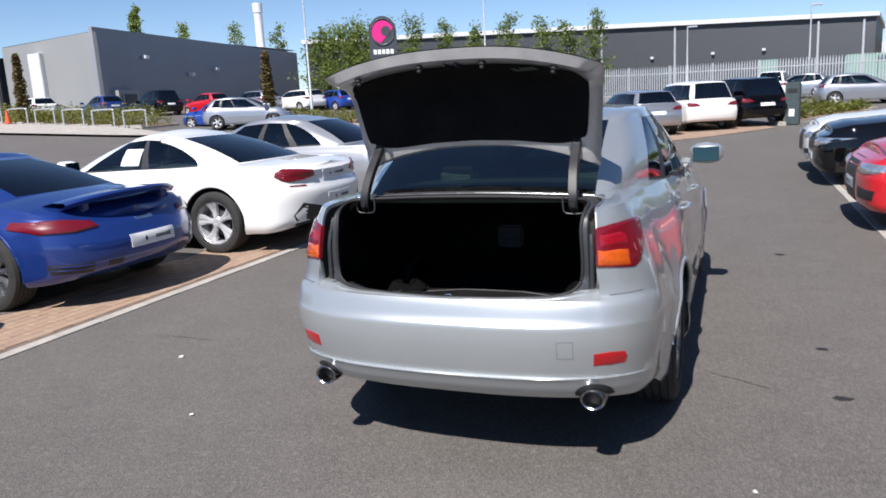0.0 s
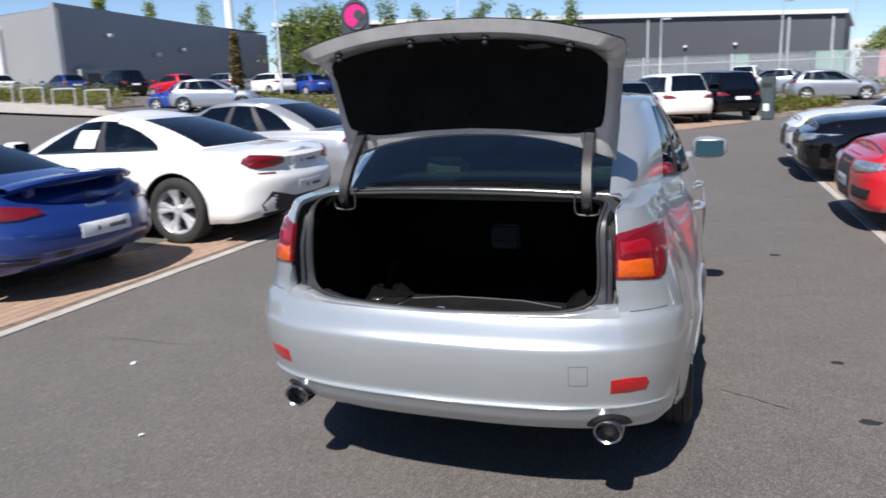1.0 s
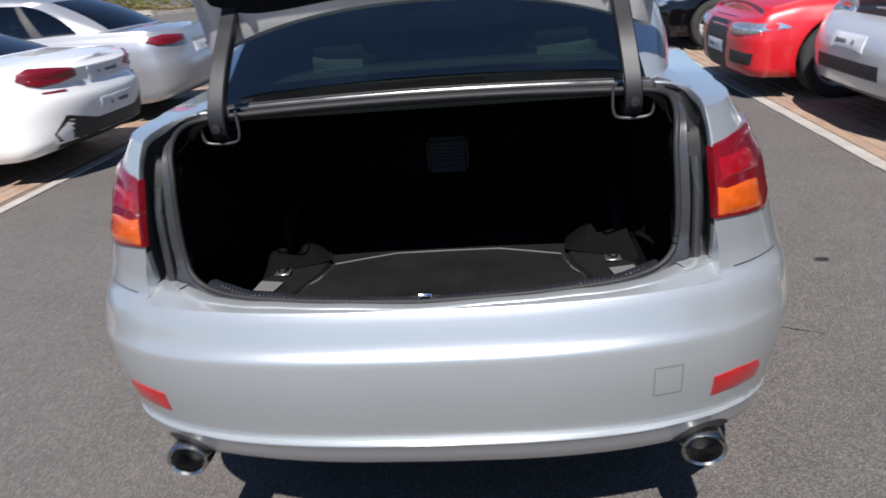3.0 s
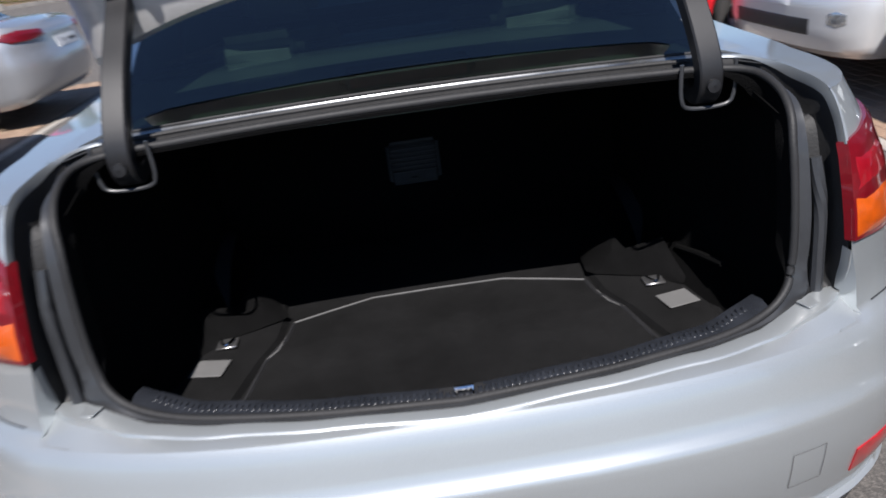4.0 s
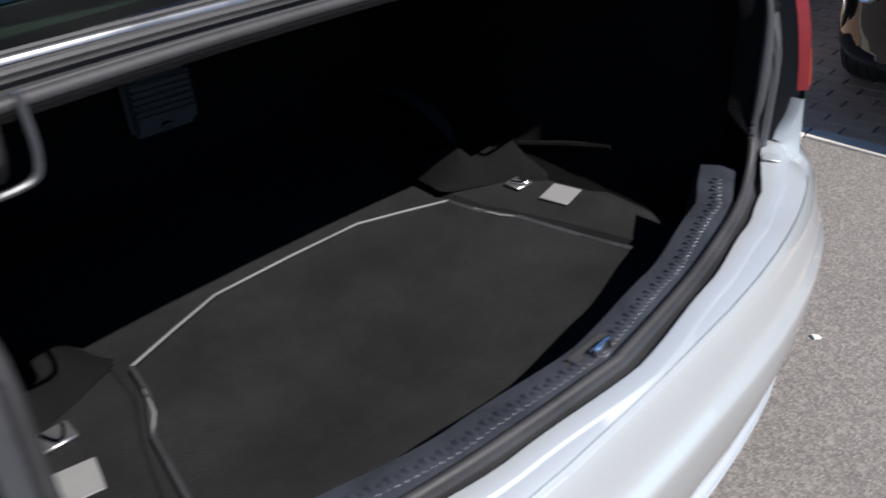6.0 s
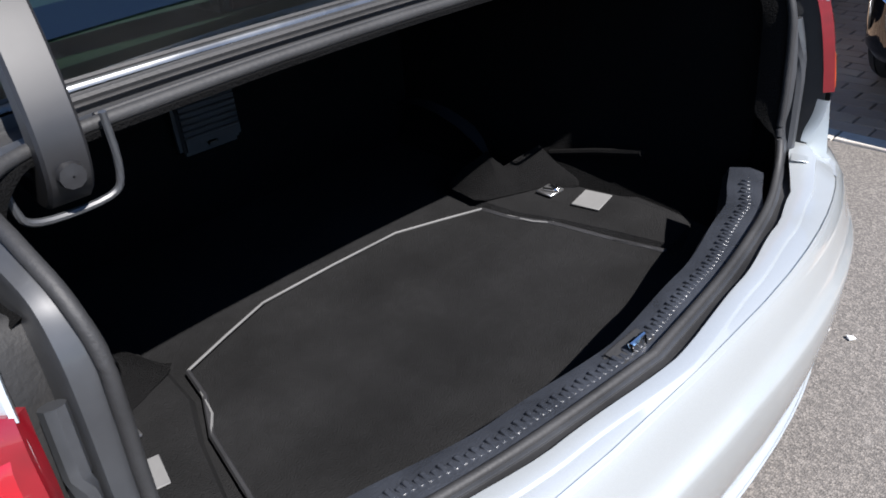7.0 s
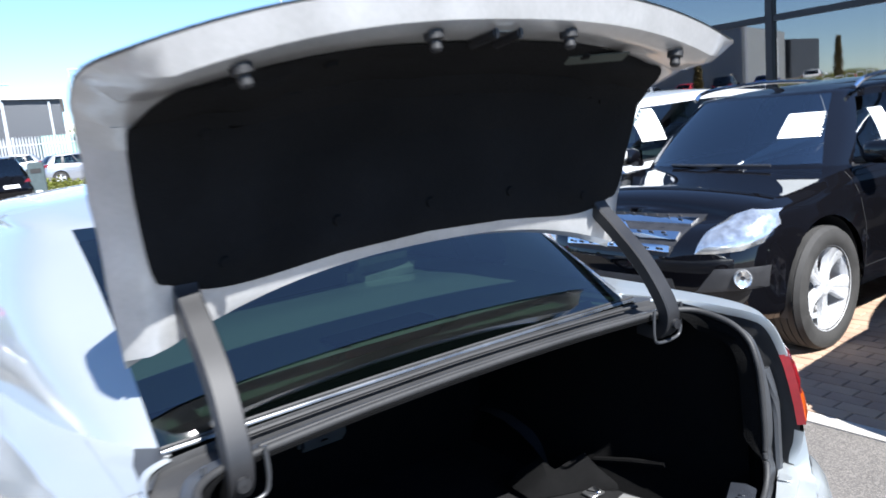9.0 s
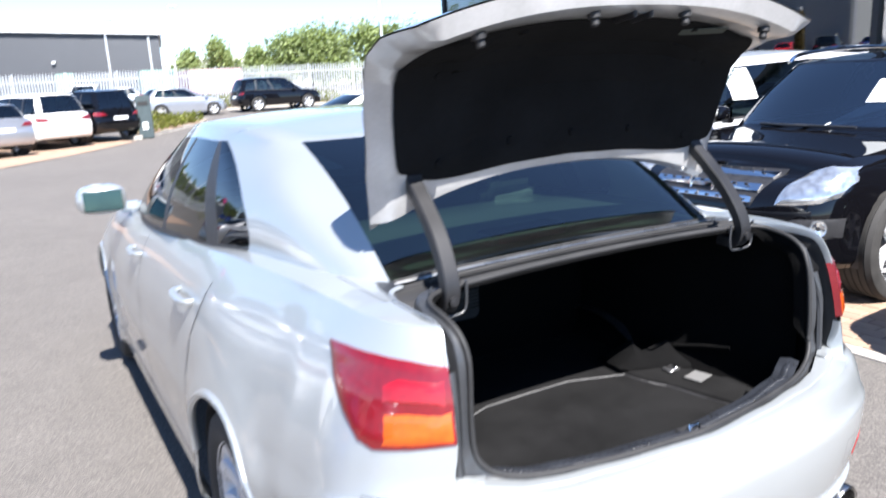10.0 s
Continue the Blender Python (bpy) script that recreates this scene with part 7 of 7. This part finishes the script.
def paving(name, x0, x1, y0, y1, near, label):
    """Block paving in running bond: separate blocks near the lane's edge, the rest joined."""
    t = thing(name, label, "paving", kind="structure")
    bm = bmesh.new()
    rows_ = []
    for y in [y0 + (y1 - y0) * j / 8 for j in range(9)]:
        rows_.append([Vector((x, y, lift(x, y) - 0.001)) for x in [x0 + (x1 - x0) * i / 10 for i in range(11)]])
    grid_faces(bm, rows_)
    bmesh.ops.recalc_face_normals(bm, faces=bm.faces)
    part("bedding", bm, SAND, t)
    verts, faces = [], []
    src_v = [v.co.copy() for v in block_me.vertices]
    src_f = [list(p.vertices) for p in block_me.polygons]
    rnd = random.Random(5)
    made = 0
    ny, nx = int((y1 - y0) / 0.2), int((x1 - x0) / 0.1)
    for i in range(nx):
        for j in range(ny):
            x, y = x0 + 0.05 + i * 0.1, y0 + 0.1 + j * 0.2 + (0.1 if i % 2 else 0)
            if y > y1 - 0.1:
                continue
            m = Matrix.Translation((x, y, lift(x, y) + 0.006 + rnd.uniform(-0.0015, 0.0015))) @ pose(0, 0, 0, rnd.uniform(-0.5, 0.5), rnd.uniform(-0.5, 0.5), 90 + rnd.uniform(-0.5, 0.5))
            if near(x, y) and made < 150:
                o = new("paving_block", block_me)
                o.parent, o.matrix_local = t, m
                made += 1
            else:
                n0 = len(verts)
                verts += [m @ v for v in src_v]
                faces += [[k + n0 for k in f] for f in src_f]
    me = bpy.data.meshes.new("paving_run")
    me.from_pydata(verts, [], faces)
    me.materials.append(PAVER)
    tagged(part("paving_run", me, PAVER, t), kind="stuff")


def edging(x, y0, y1, name, label):
    t = thing(name, label, "edging", kind="structure")
    me = mesh_of("edging_stone", boxm((-0.05, 0.003, -0.03), (0.05, 0.897, 0.008), 0.004, 1), BARE)
    y = y0
    while y < y1:
        o = new("edging_stone", me)
        o.parent, o.location = t, (x, y, lift(x, y))
        y += 0.9


paving("bay_paving", -6.9, -3.53, -1.6, 9.6, lambda x, y: x > -4.2 and 1.0 < y < 4.6, "reddish-buff block paving of the parking bays")
paving("bay_paving", 2.58, 6.0, -1.0, 13.6, lambda x, y: x < 3.1 and (0.3 < y < 2.0 or 4.8 < y < 8.2), "reddish-buff block paving of the parking bays")
edging(-3.47, -3.0, 14.0, "edging_strip", "pale concrete edging between paving and asphalt")
edging(2.52, -2.0, 13.6, "edging_strip", "pale concrete edging between paving and asphalt")
# far bays and footway by the hedge
bm = bmesh.new()
grid_faces(bm, [[Vector((x, y, lift(x, y) + 0.012)) for x, y in ((-4.2, 16.2), (-1.6, 19.6), (0.4, 22.3), (2.4, 25.2))], [Vector((x, y, lift(x, y) + 0.012)) for x, y in ((-8.0, 20.6), (-5.0, 24.0), (-3.0, 27.0), (0.8, 30.0))]])
bmesh.ops.recalc_face_normals(bm, faces=bm.faces)
solid("far_bay_paving", bm, PAVER, "block paving under the far row of cars", "paving", kind="structure")
bm = bmesh.new()
grid_faces(bm, [[Vector((x, y, lift(x, y) + 0.11)) for x, y in ((-48, 22.6), (-30.0, 22.4), (-24.0, 22.3), (-19.5, 22.6))], [Vector((x, y, lift(x, y) + 0.11)) for x, y in ((-46.5, 29.2), (-37.8, 28.2), (-28.5, 26.9), (-25.5, 25.6))]])
bmesh.ops.recalc_face_normals(bm, faces=bm.faces)
solid("footway", bm, BARE, "pale footway along the hedge bed", "footway", kind="structure")

# marks on the lane
OIL = plain("oil_stain", (0.02, 0.02, 0.02), 0.6, vary=0.3)
LITTER = plain("white_litter", (0.7, 0.7, 0.68), 0.8, vary=0.1)


def stain(x, y, r, sx, seed):
    bm = bmesh.new()
    ring = []
    for i in range(22):
        a = 2 * math.pi * i / 22
        rr = r * (1 + 0.5 * noise.noise((math.cos(a) * 1.5, math.sin(a) * 1.5, seed)))
        ring.append(bm.verts.new((x + rr * sx * math.cos(a), y + rr * math.sin(a), -0.0005)))
    bm.faces.new(ring)
    if list(bm.faces)[0].normal.z < 0:
        bmesh.ops.reverse_faces(bm, faces=bm.faces)
    solid("oil_stain", bm, OIL, "small dark oil stain on the asphalt", "stain", "stains", kind="structure")


stain(1.60, 1.94, 0.022, 1.6, 1)
stain(1.62, 1.19, 0.026, 1.8, 2)
stain(1.5, 4.6, 0.03, 1.6, 3)
for k, (x, y) in enumerate(((-2.2, 0.95), (-1.5, 0.2), (0.4, -0.5), (1.2, 0.15), (-0.9, -0.6), (1.9, 0.5))):
    bm = bmesh.new()
    bmesh.ops.create_icosphere(bm, subdivisions=1, radius=0.012 if k else 0.02)
    for v in bm.verts:
        v.co += Vector((noise.noise(v.co * 90 + Vector((k, 0, 0))), noise.noise(v.co * 80), 0)) * 0.008
        v.co.z *= 0.5
    solid("litter_scrap", bm, LITTER, "small pale scrap lying on the asphalt", "litter", "scraps on the lane", at=Matrix.Translation((x, y, 0.003)))


def crack(pts, width, seed):
    """A thin ragged crack in the asphalt."""
    bm = bmesh.new()
    a, b = [], []
    line = seg_line(*pts, step=0.03)
    for i, p in enumerate(line):
        dx, dy = 0.012 * noise.noise((p.x * 9, p.y * 9, seed)), 0.012 * noise.noise((p.x * 9, p.y * 9, seed + 5))
        w = width * (0.3 + 0.7 * math.sin(math.pi * (i + 0.5) / len(line))) * (0.6 + 0.5 * noise.noise((p.x * 20, p.y * 20, seed + 9)))
        a.append(Vector((p.x + dx, p.y + dy - w, -0.001)))
        b.append(Vector((p.x + dx, p.y + dy + w, -0.001)))
    grid_faces(bm, [a, b])
    bmesh.ops.recalc_face_normals(bm, faces=bm.faces)
    if list(bm.faces)[0].normal.z < 0:
        bmesh.ops.reverse_faces(bm, faces=bm.faces)
    solid("crack", bm, OIL, "thin dark crack in the asphalt", "crack", "cracks in the lane", kind="structure")


crack([(0.97, 1.44), (1.08, 1.364), (1.153, 1.338), (1.247, 1.271), (1.34, 1.23)], 0.0045, 1)
crack([(-3.0, 1.2), (-2.6, 1.32), (-2.2, 1.3), (-1.9, 1.42)], 0.003, 2)
crack([(1.2, 3.1), (1.6, 3.35), (2.1, 3.4)], 0.003, 3)
